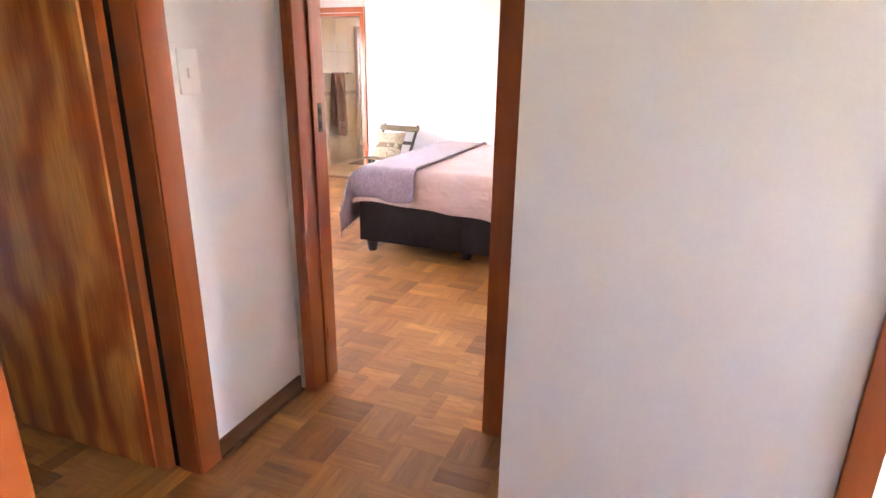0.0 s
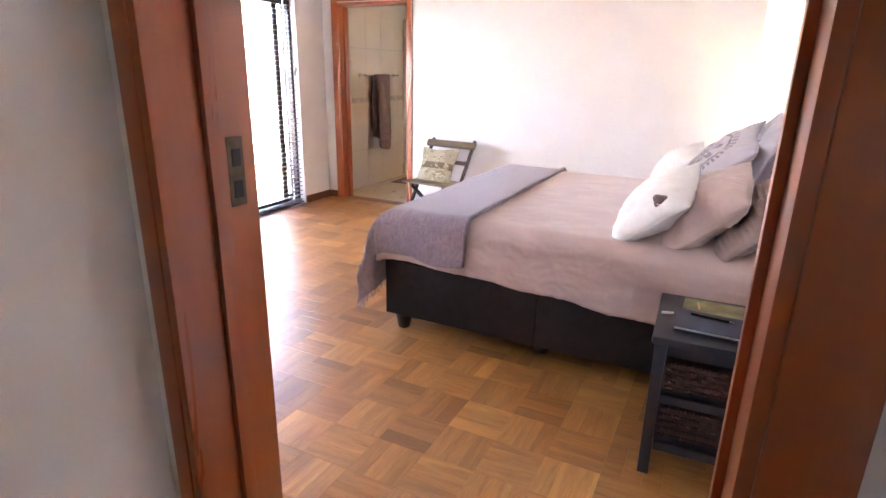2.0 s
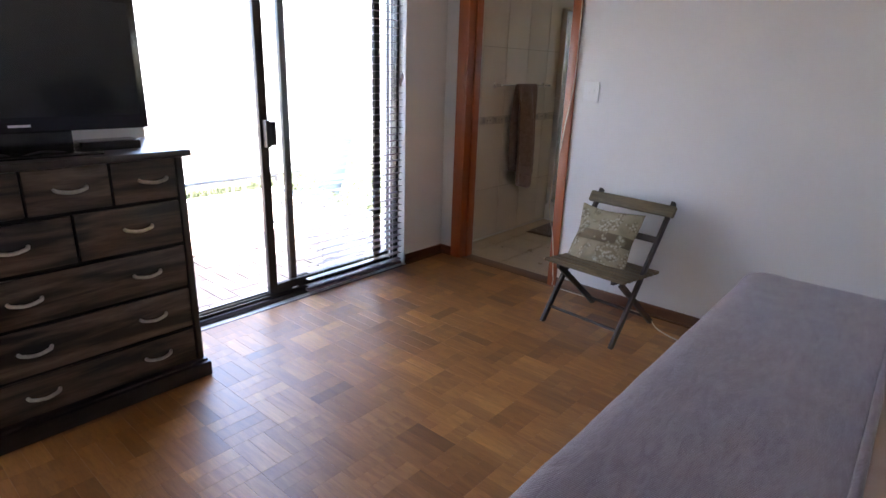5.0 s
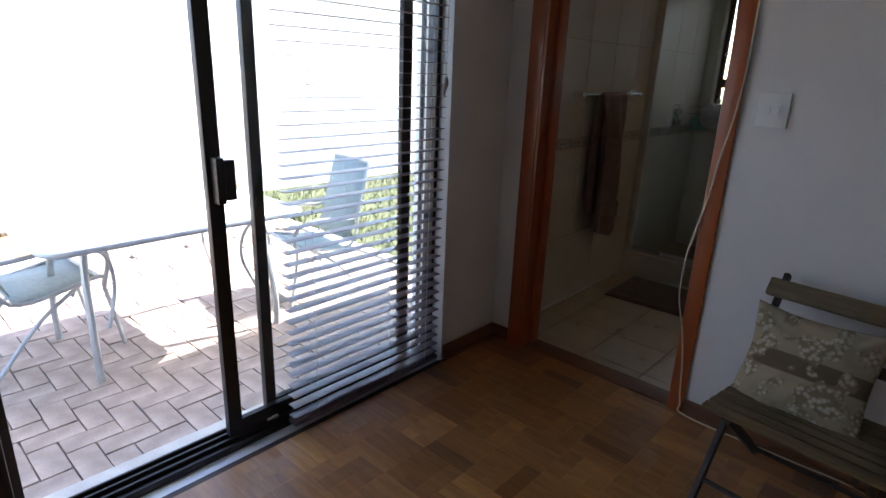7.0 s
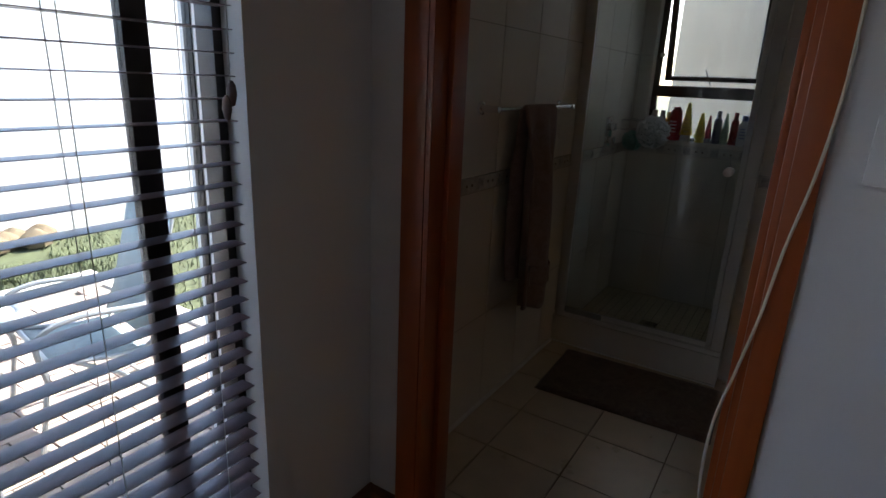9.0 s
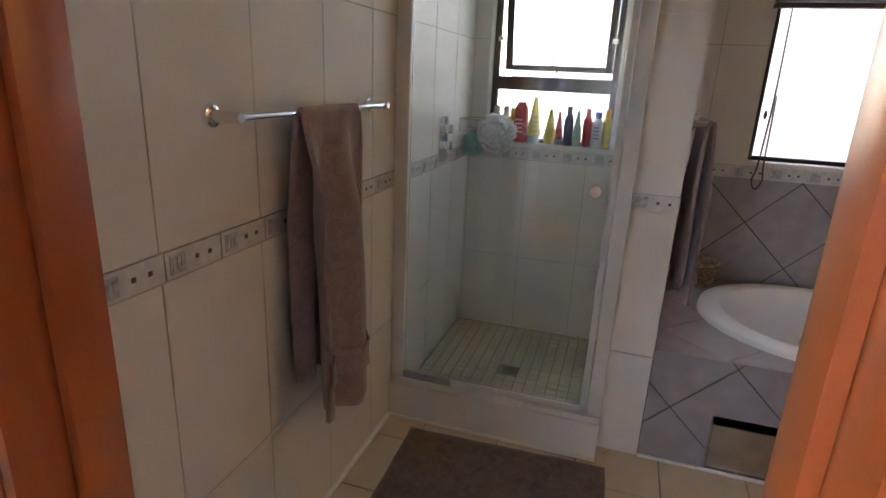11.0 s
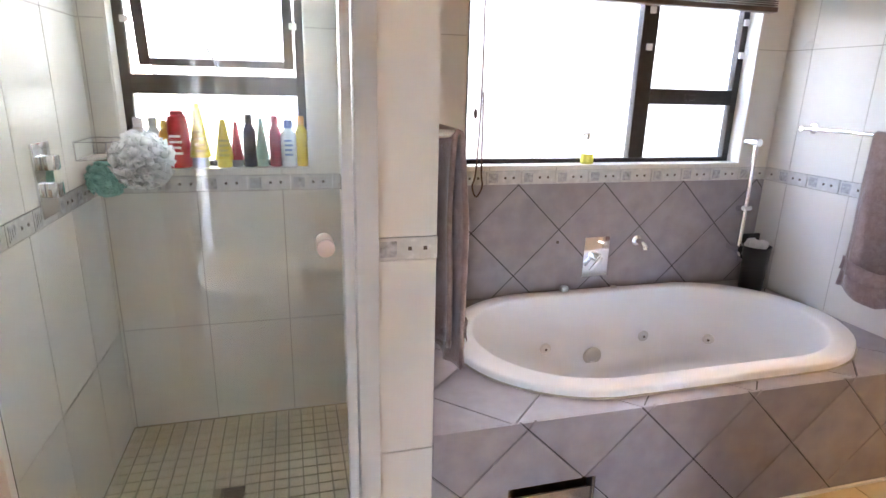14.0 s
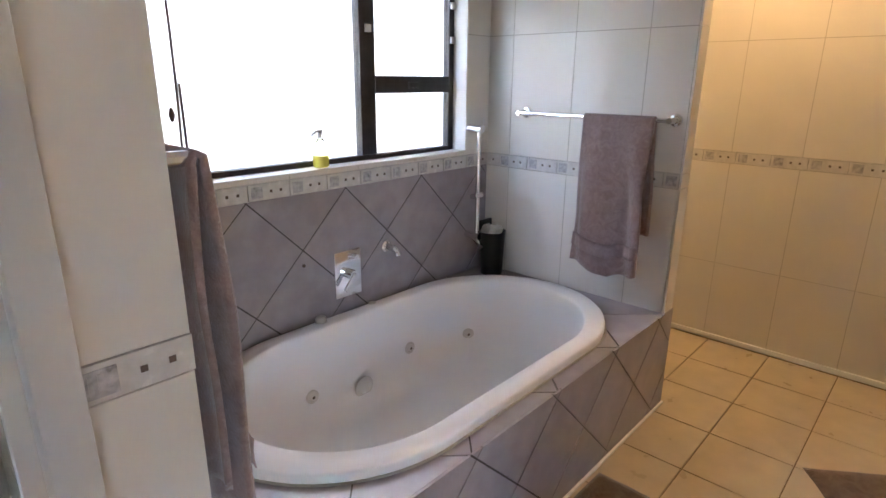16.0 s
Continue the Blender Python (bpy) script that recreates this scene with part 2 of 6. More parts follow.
def mesh_of(name, bm, material, smooth=False):
    bmesh.ops.recalc_face_normals(bm, faces=bm.faces)
    me = bpy.data.meshes.new(name)
    bm.to_mesh(me)
    bm.free()
    for mm in (material if isinstance(material, (list, tuple)) else [material]):
        me.materials.append(mm)
    if smooth:
        me.polygons.foreach_set("use_smooth", [True] * len(me.polygons))
        if smooth != "all":
            me.set_sharp_from_angle(angle=radians(38))
    return me


def part(name, bm, material, parent, label="", smooth=True):
    ob = new(name, mesh_of(name, bm, material, smooth))
    ob.parent = parent
    if label:
        ob["label"] = label
    return ob


def solid(name, bm, material, label="", category="", kind="", smooth=True, group=""):
    return tagged(new(name, mesh_of(name, bm, material, smooth)), label, category, group, kind)


def thing(name, label, category, m=None, group="", kind=""):
    ob = new(name)
    ob.empty_display_size = 0.1
    if m:
        ob.matrix_world = m
    return tagged(ob, label, category, group, kind)


def piece(name, me, parent, m):
    ob = bpy.data.objects.new(name, me)
    scene.collection.objects.link(ob)
    ob.parent = parent
    ob.matrix_local = m
    return ob


def wall(name, axis, p0, p1, a0, a1, z0, z1, holes, material, label):
    """A wall p0..p1 thick that runs along the axis from a0 to a1, with openings (b0, b1, bottom, top) right through."""
    bm = bmesh.new()

    def put(u0, u1, w0, w1):
        if u1 - u0 > 1e-4 and w1 - w0 > 1e-4:
            if axis == "x":
                cuboid(bm, u0, u1, p0, p1, w0, w1)
            else:
                cuboid(bm, p0, p1, u0, u1, w0, w1)
    at = a0
    for b0, b1, c0, c1 in sorted(holes):
        put(at, b0, z0, z1)
        put(b0, b1, z0, c0)
        put(b0, b1, c1, z1)
        at = b1
    put(at, a1, z0, z1)
    return solid(name, bm, material, label, "wall", "structure", smooth=False)


# ---- large structure ----
H = 2.55
D4, D5 = 0.926, -0.115
WX, NY, EX, SY = -4.23, 6.262, 0.15, 1.86
HY, LX = 1.045, 0.112
BN, AX = 8.985, -0.20
# the smaller west opening is added out of view to let in light
wall_west = wall("wall_west", "y", -4.46, WX, 1.68, 9.22, -0.15, H, [(2.02, 2.86, 0.90, 2.10), (4.03, 5.832, -0.02, 2.10)], PAINT, "white painted plaster wall with the wide patio door opening")
wall_north = wall("wall_north", "x", NY, 6.40, WX, AX + 0.12, 0, H, [(-4.05, -3.165, 0, 2.06)], PAINT, "white painted wall between bedroom and bathroom")
wall_east = wall("wall_east", "y", EX, EX + 0.14, SY, NY, 0, H, [], PAINT, "white painted wall behind the bed head")
wall_south = wall("wall_south", "x", 1.68, SY, WX, EX + 0.14, 0, H, [(-0.970, -0.09, 0, 2.075)], PAINT, "white painted wall with the bedroom doorway")
wall_lobby = wall("wall_lobby", "y", -1.17, -1.020, 1.165, 1.68, 0, H, [], PAINT, "white painted lobby wall with a light switch")
wall_hall_1 = wall("wall_hall_1", "x", 1.045, 1.165, -3.0, -1.020, 0, H, [(-1.965, -1.095, 0, 2.075)], PAINT, "white painted passage wall with a wooden door")
wall_hall_2 = wall("wall_hall_2", "x", HY, 1.68, LX, 2.9, 0, H, [(D4, D4 + 0.82, 0, 2.075)], PAINT, "white painted passage wall beside the bedroom lobby")
wall_hall_3 = wall("wall_hall_3", "x", -0.14, 0.0, -3.0, 2.9, 0, H, [(D5, D5 + 0.95, 0, 2.1)], PAINT, "white painted passage wall with a doorway")
wall_hall_4 = wall("wall_hall_4", "y", -3.12, -3.0, -1.6, 1.68, 0, H, [], PAINT, "white painted wall at the passage end")
# unseen openings, added so daylight reaches the passage and next room
wall_hall_5 = wall("wall_hall_5", "y", 2.9, 3.04, -1.6, 3.4, 0, H, [(0.38, 0.76, 1.0, 2.1), (1.9, 2.8, 0.8, 2.1), (-1.15, -0.80, 1.1, 2.1)], PAINT, "white painted outer wall with unseen openings added for light")
# small opening added behind the viewpoint to brighten the lobby recess
wall_hall_6 = wall("wall_hall_6", "x", -1.74, -1.6, -3.12, 3.04, 0, H, [(0.40, 0.50, 1.55, 1.68)], PAINT, "white painted wall behind the passage with an unseen slit added for light")
wall_room_1 = wall("wall_room_1", "x", 3.4, 3.54, EX + 0.14, 3.04, 0, H, [], PAINT, "white painted wall of the next room")
wall_bath_north = wall("wall_bath_north", "x", BN + 0.008, 9.22, WX, AX + 0.12, -0.15, H, [(-4.13, -3.445, 1.10, 2.15), (-2.80, -1.345, 1.095, 2.05)], PAINT, "tiled outer bathroom wall with two windows")
wall_alcove = wall("wall_alcove", "y", AX + 0.008, AX + 0.12, 6.40, BN + 0.008, 0, H, [], PAINT, "cream tiled wall at the end of the bathroom")
wall_bath_east = wall("wall_bath_east", "y", -1.170, -1.093, 7.998, BN + 0.008, 0, H, [], PAINT, "short tiled partition at the end of the bath")
wall_pier = wall("wall_pier", "y", -3.322, -3.176, 7.993, BN + 0.008, 0, H, [], PAINT, "tiled partition between shower and bath")

floor = solid("floor", block(-4.24, 0.29, 1.68, 6.33, -0.15, -0.012), SUBFLOOR, "basket-weave parquet floor in warm honey brown", "floor", "structure", smooth=False)
floor_hall = solid("floor_hall", block(-3.12, 3.04, -1.74, 1.68, -0.15, -0.012), SUBFLOOR, "basket-weave parquet floor of the passage", "floor", "structure", smooth=False)
solid("floor_room", block(0.29, 3.04, 1.68, 3.54, -0.15, 0), FTILE, "pale tiled floor of the sunny next room", "floor", "structure", smooth=False)
floor_bath = solid("floor_bath", block(-4.24, AX + 0.12, 6.33, 9.22, -0.15, -0.008), FGROUT, "cream tiled bathroom floor with brown joints", "floor", "structure", smooth=False)
solid("ceiling", block(-4.46, 3.04, -1.74, 9.22, H, H + 0.12), CEIL, "flat white ceiling", "ceiling", "structure", smooth=False)
solid("roof", block(-4.87, 3.3, -2.0, 9.60, H + 0.12, H + 0.25), PLASTER, "overhanging flat roof edge", "roof", "structure", smooth=False)

# ---- outside ----
GRASS = mat("lawn_green", (0.075, 0.092, 0.040), 0.9, var=0.35, scale=25, bump=0.3, bscale=200, stain=0.25)
GREYMETAL = mat("silver_grey_metal", (0.42, 0.45, 0.47), 0.4, metal=0.4, var=0.05, scale=20)
MESHCLOTH = mat("blue_grey_mesh_cloth", (0.28, 0.34, 0.345), 0.7, var=0.08, scale=150, bump=0.2, bscale=300)
TABLEGLASS = mat("frosted_table_glass", (0.62, 0.66, 0.66), 0.25, var=0.05, scale=10)
EARTH = mat("dry_earth", (0.15, 0.115, 0.07), 0.95, var=0.4, scale=18, bump=0.4, bscale=60)
KERB = mat("concrete_kerb", (0.55, 0.53, 0.49), 0.9, var=0.12, scale=10, bump=0.2)
solid("ground", block(-120, 120, -120, 120, -0.6, -0.16), GRASS, "mown green lawn round the house", "lawn", "structure", smooth=False)
paving = solid("pavement", block(-7.30, -4.46, 0.5, 6.9, -0.2, -0.118), SAND, "grey-brown brick paved patio", "paving", "structure", smooth=False)
solid("wall_garden", block(-9.35, -9.1, -6, 16, -0.2, 2.3), PLASTER, "tall white plastered garden wall", "wall", "structure", smooth=False)
solid("wall_boundary", block(-4.3, 6, 10.5, 10.75, -0.2, 3.6), CREAM_PL, "cream plastered wall of the neighbouring house", "wall", "structure", smooth=False)
bm = block(-7.45, -7.30, 0.5, 6.9, -0.2, -0.02, 0.012)
cuboid(bm, -7.45, -4.46, 6.9, 7.0, -0.2, -0.1, 0.01)
solid("kerb", bm, KERB, "low concrete kerb along the patio edge", "kerb", "structure")
bm = block(-9.1, -7.46, -2.0, 5.5, -0.2, -0.150, 0.01)
for i in range(60):
    y = 1.0 + i * 0.105
    lathe(bm, [(0.02, 0), (0.12, 0.03), (0.14, 0.10), (0.06, 0.16), (0.01, 0.18)], 7, pose(-8.9 + 0.1 * math.sin(i * 2.3), y, -0.17, 0, 0, i * 40))
solid("flower_bed_edge", bm, EARTH, "strip of dry brown earth along the garden wall", "flower bed", "structure")

# grass blades, thickest where they can be seen past the patio
rng = random.Random(4)
bm = bmesh.new()
for i in range(9000):
    x, y = rng.uniform(-9.0, -4.6), rng.uniform(7.0, 10.5)
    if i % 4 == 0:
        x, y = rng.uniform(-8.3, -7.47), rng.uniform(5.6, 7.2)
    a, h, w = rng.uniform(0, 6.28), rng.uniform(0.03, 0.075), 0.006
    dx, dy = math.cos(a), math.sin(a)
    b = [bm.verts.new((x - dx * w, y - dy * w, -0.16)), bm.verts.new((x + dx * w, y + dy * w, -0.16)), bm.verts.new((x + dy * 0.03, y - dx * 0.03, -0.16 + h))]
    bm.faces.new(b)
solid("grass", bm, GRASS, "short green lawn grass beyond the patio", "grass", "stuff", smooth=False)


def garden_table(m):
    t = thing("garden_table", "rectangular patio table with frosted glass top and curved grey metal legs", "table", m)
    L, W = 1.32, 0.9
    pts = []
    for cx, cy, a0 in ((W / 2 - 0.1, L / 2 - 0.1, 0), (-W / 2 + 0.1, L / 2 - 0.1, 90), (-W / 2 + 0.1, -L / 2 + 0.1, 180), (W / 2 - 0.1, -L / 2 + 0.1, 270)):
        for k in range(7):
            a = radians(a0 + k * 15)
            pts.append((cx + 0.1 * math.cos(a), cy + 0.1 * math.sin(a), 0.715))
    part("rim", tube(bmesh.new(), pts + pts[:1], 0.016), GREYMETAL, t)
    bm = bmesh.new()
    low = [bm.verts.new((x, y, 0.712)) for x, y, z in pts]
    top = [bm.verts.new((x, y, 0.720)) for x, y, z in pts]
    bm.faces.new(low[::-1]), bm.faces.new(top)
    for i in range(len(pts)):
        j = (i + 1) % len(pts)
        bm.faces.new((low[i], low[j], top[j], top[i]))
    part("tabletop", bm, TABLEGLASS, t, "frosted pale glass")
    for sx in (-1, 1):
        for sy in (-1, 1):
            x, y = sx * (W / 2 - 0.12), sy * (L / 2 - 0.18)
            part("leg", tube(bmesh.new(), smooth_run([(x * 0.75, y * 0.95, 0.70), (x * 0.85, y, 0.5), (x * 1.0, y * 1.03, 0.2), (x * 1.0, y * 1.03, 0.0)]), 0.018), GREYMETAL, t)
            part("brace", tube(bmesh.new(), smooth_run([(x, y, 0.70), (x * 0.8, y * 0.78, 0.62), (x * 0.72, y * 0.72, 0.45), (x * 0.85, y * 0.85, 0.25)]), 0.010), GREYMETAL, t)
    return t


def garden_chair(m, label):
    c = thing("garden_chair", label, "chair", m, group="patio chairs round the table")
    for s in (-0.25, 0.25):
        part("side_frame", tube(bmesh.new(), smooth_run([(s, 0.28, 0.0), (s, 0.22, 0.35), (s, 0.20, 0.42), (s, -0.2, 0.38), (s, -0.30, 0.7), (s, -0.38, 1.0)]), 0.012), GREYMETAL, c)
        part("rear_leg", tube(bmesh.new(), smooth_run([(s, 0.12, 0.41), (s, -0.1, 0.25), (s, -0.32, 0.0)]), 0.011), GREYMETAL, c)
        part("armrest", tube(bmesh.new(), smooth_run([(s, 0.22, 0.36), (s * 1.12, 0.24, 0.55), (s * 1.15, 0.1, 0.62), (s * 1.1, -0.2, 0.60), (s, -0.28, 0.62)]), 0.013), GREYMETAL, c)
    bm = bmesh.new()
    for prof, nm in (([(0.20, 0.42), (0.1, 0.395), (-0.05, 0.38), (-0.19, 0.385)], "seat"), ([(-0.2, 0.42), (-0.25, 0.55), (-0.30, 0.72), (-0.375, 0.99)], "backrest")):
        bm = bmesh.new()
        rows = [[bm.verts.new((x, y, z)) for x in (-0.245, -0.1, 0.1, 0.245)] for y, z in prof]
        for a, b in zip(rows, rows[1:]):
            for i in range(3):
                bm.faces.new((a[i], a[i + 1], b[i + 1], b[i]))
        ob = part(nm, bm, MESHCLOTH, c, "blue-grey woven mesh")
        mod = ob.modifiers.new("thick", "SOLIDIFY")
        mod.thickness = 0.006
    for y, z in ((-0.38, 1.0), (0.20, 0.42)):
        part("crossbar", rod(bmesh.new(), (-0.25, y, z), (0.25, y, z), 0.012), GREYMETAL, c)
    return c


PZ = -0.10
garden_table(pose(-5.69, 5.05, PZ, 0, 0, 1))
garden_chair(pose(-5.72, 6.05, PZ, 0, 0, 172) @ Matrix.Scale(0.92, 4), "blue-grey mesh patio chair turned half from the table")
garden_chair(pose(-5.95, 4.50, PZ, 0, 0, 4), "blue-grey mesh patio chair at the table end")
HOSE = plain("blue_plastic", (0.03, 0.25, 0.5), 0.4)
bk = thing("bucket", "small bright blue plastic bucket by the house wall", "bucket", pose(-4.85, 6.45, PZ))
part("body", lathe(bmesh.new(), [(0.07, 0), (0.09, 0.16), (0.095, 0.17), (0.088, 0.165), (0.068, 0.01)]), HOSE, bk)
part("handle", tube(bmesh.new(), smooth_run([(-0.09, 0, 0.16), (-0.07, 0.05, 0.2), (0, 0.08, 0.22), (0.07, 0.05, 0.2), (0.09, 0, 0.16)]), 0.004), GREYMETAL, bk)

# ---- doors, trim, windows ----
# near-black that paints the shade in the door gap and latch holes
GAPDARK = plain("dark_gap_shade", (0.015, 0.015, 0.016), 0.6)
BRASS = mat("tarnished_brass", (0.11, 0.08, 0.055), 0.4, metal=0.8, var=0.3, scale=40)


def door_frame(name, x0, x1, y0, y1, top, label, face=0.06, face2=None, proud=0.014, rebate=0.03, stop=0.012):
    """A timber frame that lines an opening in a wall along x; face is the width of the front trim."""
    f = thing(name, label, "door frame", kind="structure")
    t = 0.034
    face2 = face2 or face
    part("jamb", block(x0, x0 + t, y0 - proud + 0.004, y1 + proud - 0.004, 0, top, 0.004), REDWOOD, f)
    part("jamb", block(x1 - t, x1, y0 - proud + 0.004, y1 + proud - 0.004, 0, top, 0.004), REDWOOD, f)
    part("head", block(x0 + t + 0.001, x1 - t - 0.001, y0 - proud + 0.004, y1 + proud - 0.004, top - t, top, 0.004), REDWOOD_X, f)
    ym = y0 + (y1 - y0) * 0.45
    for a, b in ((x0 + t + 0.0005, x0 + t + stop), (x1 - t - stop, x1 - t - 0.0005)):
        part("door_stop", block(a, b, ym, ym + rebate, 0, top - t - 0.013, 0.002), REDWOOD, f)
    for ya, yb in ((y0 - proud, y0 - 0.001), (y1 + 0.001, y1 + proud)):
        part("trim", block(x0 - face + 0.018, x0 + 0.018, ya, yb, 0, top + 0.005, 0.004), REDWOOD, f)
        part("trim", block(x1 - 0.018, x1 + face2 - 0.018, ya, yb, 0, top + 0.005, 0.004), REDWOOD, f)
        part("trim", block(x0 - face + 0.018, x1 + face2 - 0.018, ya, yb, top + 0.006, top + face - 0.01, 0.004), REDWOOD_X, f)
    return f


d1 = door_frame("door_1", -0.970, -0.09, 1.68, SY, 2.075, "open bedroom doorway in red-brown varnished timber", face=0.036, face2=0.082)
bm = block(-0.9375, -0.935, 1.806, 1.842, 1.180, 1.300, 0.001)
plate = part("strike_plate", bm, BRASS, d1, "tarnished brass strike plate")
part("keep", block(-0.9348, -0.9328, 1.815, 1.833, 1.250, 1.280), GAPDARK, plate)
part("keep", block(-0.9348, -0.9328, 1.815, 1.833, 1.195, 1.225), GAPDARK, plate)
d2 = door_frame("door_2", -4.05, -3.165, NY, 6.40, 2.06, "open bathroom doorway in red-brown varnished timber", face=0.078, face2=0.053, rebate=0.07, stop=0.018)
part("threshold", block(-4.014, -3.201, 6.27, 6.395, -0.012, 0.003, 0.002), SKIRT_X, d2)

# passage door with its frame, set at the corner of the lobby
d3 = thing("door_3", "closed wood-veneer passage door in a red timber frame", "door", kind="structure")
VENEER, vn, vl, vb = nodes_of("figured_veneer")
tc = vn.new("ShaderNodeTexCoord")
mp = vn.new("ShaderNodeMapping")
mp.inputs["Scale"].default_value = (1.0, 1.0, 0.42)
vl.new(tc.outputs["Object"], mp.inputs[0])
wv = vn.new("ShaderNodeTexWave")
wv.wave_type, wv.bands_direction = "BANDS", "X"
for key, value in (("Scale", 1.5), ("Distortion", 13.0), ("Detail", 3.0), ("Detail Scale", 1.3), ("Detail Roughness", 0.6)):
    wv.inputs[key].default_value = value
vl.new(mp.outputs[0], wv.inputs["Vector"])
vr = ramp(vn, [(0.05, (0.52, 0.112, 0.021)), (0.45, (0.66, 0.185, 0.036)), (0.95, (0.84, 0.340, 0.080))])
vl.new(wv.outputs["Fac"], vr.inputs[0])
vf = vn.new("ShaderNodeTexNoise")
vf.inputs["Scale"].default_value, vf.inputs["Detail"].default_value = 60, 4
vm = vn.new("ShaderNodeMapping")
vm.inputs["Scale"].default_value = (2.0, 2.0, 0.12)
vl.new(tc.outputs["Object"], vm.inputs[0])
vl.new(vm.outputs[0], vf.inputs["Vector"])
vg = ramp(vn, [(0.35, (0.70, 0.66, 0.62)), (0.6, (1, 1, 1))])
vl.new(vf.outputs[0], vg.inputs[0])
vx = vn.new("ShaderNodeMix")
vx.data_type, vx.blend_type = "RGBA", "MULTIPLY"
vx.inputs[0].default_value = 0.7
vl.new(vr.outputs[0], vx.inputs[6])
vl.new(vg.outputs[0], vx.inputs[7])
vl.new(vx.outputs[2], vb.inputs["Base Color"])
vb.inputs["Roughness"].default_value, vb.inputs["Coat Weight"].default_value, vb.inputs["Coat Roughness"].default_value = 0.35, 0.4, 0.2
part("door_leaf", block(-1.9250, -1.1800, 0.985, 1.027, 0.012, 2.05, 0.003), VENEER, d3, "dark figured wood veneer")
part("lipping", block(-1.1795, -1.1260, 0.995, 1.027, 0.012, 2.05), REDWOOD, d3)
# shade of the gap beside the leaf, painted as a dark strip
part("gap_shade", block(-1.2050, -1.1070, 1.033, 1.075, 0.005, 2.06), GAPDARK, d3, "dark shadow gap strip")
part("post", block(-1.1060, -1.0125, 1.028, 1.125, 0, 2.10, 0.005), REDWOOD, d3)
part("trim", block(-1.0120, -1.0010, 1.031, 1.130, 0, 2.13, 0.004), REDWOOD, d3)
part("post", block(-2.0400, -1.9600, 1.025, 1.16, 0, 2.10, 0.005), REDWOOD, d3)
part("head", block(-1.9590, -1.1080, 1.025, 1.16, 2.062, 2.13, 0.005), REDWOOD_X, d3)
kn = part("door_handle", rod(bmesh.new(), (-1.84, 1.0, 1.02), (-1.84, 0.95, 1.02), 0.011), CHROME, d3)
part("lever", rod(bmesh.new(), (-1.84, 0.953, 1.02), (-1.73, 0.953, 1.02), 0.008), CHROME, kn)

door_frame("door_4", D4, D4 + 0.82, HY, 1.68, 2.075, "open doorway to a sunny room in red-brown timber", face=0.052)
door_frame("door_5", D5, D5 + 0.95, -0.14, 0.0, 2.1, "open passage doorway in red-brown timber", face=0.055)

# skirting
SK = [("y", WX, 1, SY, 4.01, SKIRT_Y), ("y", WX, 1, 5.84, NY, SKIRT_Y), ("x", NY, -1, -3.128, EX, SKIRT_X), ("y", EX, -1, SY, NY, SKIRT_Y),
      ("x", SY, 1, WX, -1.03, SKIRT_X), ("x", SY, 1, -0.04, EX, SKIRT_X), ("y", -1.020, 1, 1.132, 1.663, SKIRT_Y), ("x", HY, -1, LX + 0.001, D4 - 0.045, SKIRT_X),
      ("y", LX, -1, HY + 0.002, 1.663, SKIRT_Y), ("x", 1.045, -1, -3.0, -2.02, SKIRT_X), ("x", NY, -1, WX + 0.017, -4.113, SKIRT_X)]
sk = thing("baseboard", "brown varnished timber skirting along the walls", "skirting", kind="structure")
for ax, p, s, a, b, mm in SK:
    lo, hi = sorted((p + s * 0.001, p + s * 0.016))
    bm = block(a, b, lo, hi, 0.0, 0.075, 0.004) if ax == "x" else block(lo, hi, a, b, 0.0, 0.075, 0.004)
    lo2, hi2 = sorted((p + s * 0.017, p + s * 0.030))
    if b - a > 0.2:
        bm = cuboid(bm, a, b, lo2, hi2, 0.0, 0.014, 0.004) if ax == "x" else cuboid(bm, lo2, hi2, a, b, 0.0, 0.014, 0.004)
    part("skirting_board", bm, mm, sk)

# light switch and socket
sw = thing("light_switch", "white single light switch on the lobby wall", "switch", pose(-1.020, 1.208, 1.425))
part("plate", block(0.0, 0.010, -0.042, 0.042, -0.070, 0.070, 0.004), WHITE_PL, sw)
part("rocker", block(0.0102, 0.017, -0.011, 0.013, -0.020, 0.012, 0.003), WHITE_PL, sw)
so = thing("light_switch", "white double switch plate on the bedroom wall", "switch", pose(-3.017, NY, 1.346))
part("plate", block(-0.052, 0.052, -0.012, 0.0, -0.062, 0.062, 0.004), WHITE_PL, so)
part("rocker", block(-0.022, -0.006, -0.018, -0.0125, -0.014, 0.014, 0.002), WHITE_PL, so)
part("rocker", block(0.008, 0.024, -0.018, -0.0125, -0.014, 0.014, 0.002), WHITE_PL, so)
# thin cable pinned beside the bathroom door
CABLE = plain("cream_cable", (0.72, 0.64, 0.48), 0.5)
bm = tube(bmesh.new(), smooth_run([(-3.128, 6.24, 2.5), (-3.132, 6.24, 2.0), (-3.128, 6.238, 1.55), (-3.130, 6.236, 1.42), (-3.142, 6.235, 1.29), (-3.165, 6.235, 1.14), (-3.180, 6.235, 1.0), (-3.203, 6.235, 0.86), (-3.225, 6.234, 0.72), (-3.222, 6.232, 0.55), (-3.185, 6.232, 0.40), (-3.160, 6.230, 0.25), (-3.140, 6.228, 0.07), (-3.10, 6.225, 0.012), (-2.7, 6.218, 0.012), (-2.45, 6.205, 0.012), (-2.32, 6.06, 0.012), (-2.1, 5.98, 0.012), (-1.7, 5.96, 0.012)], 6), 0.0035, 6)
solid("cable", bm, CABLE, "thin cream cable hanging down the door frame", "cable")

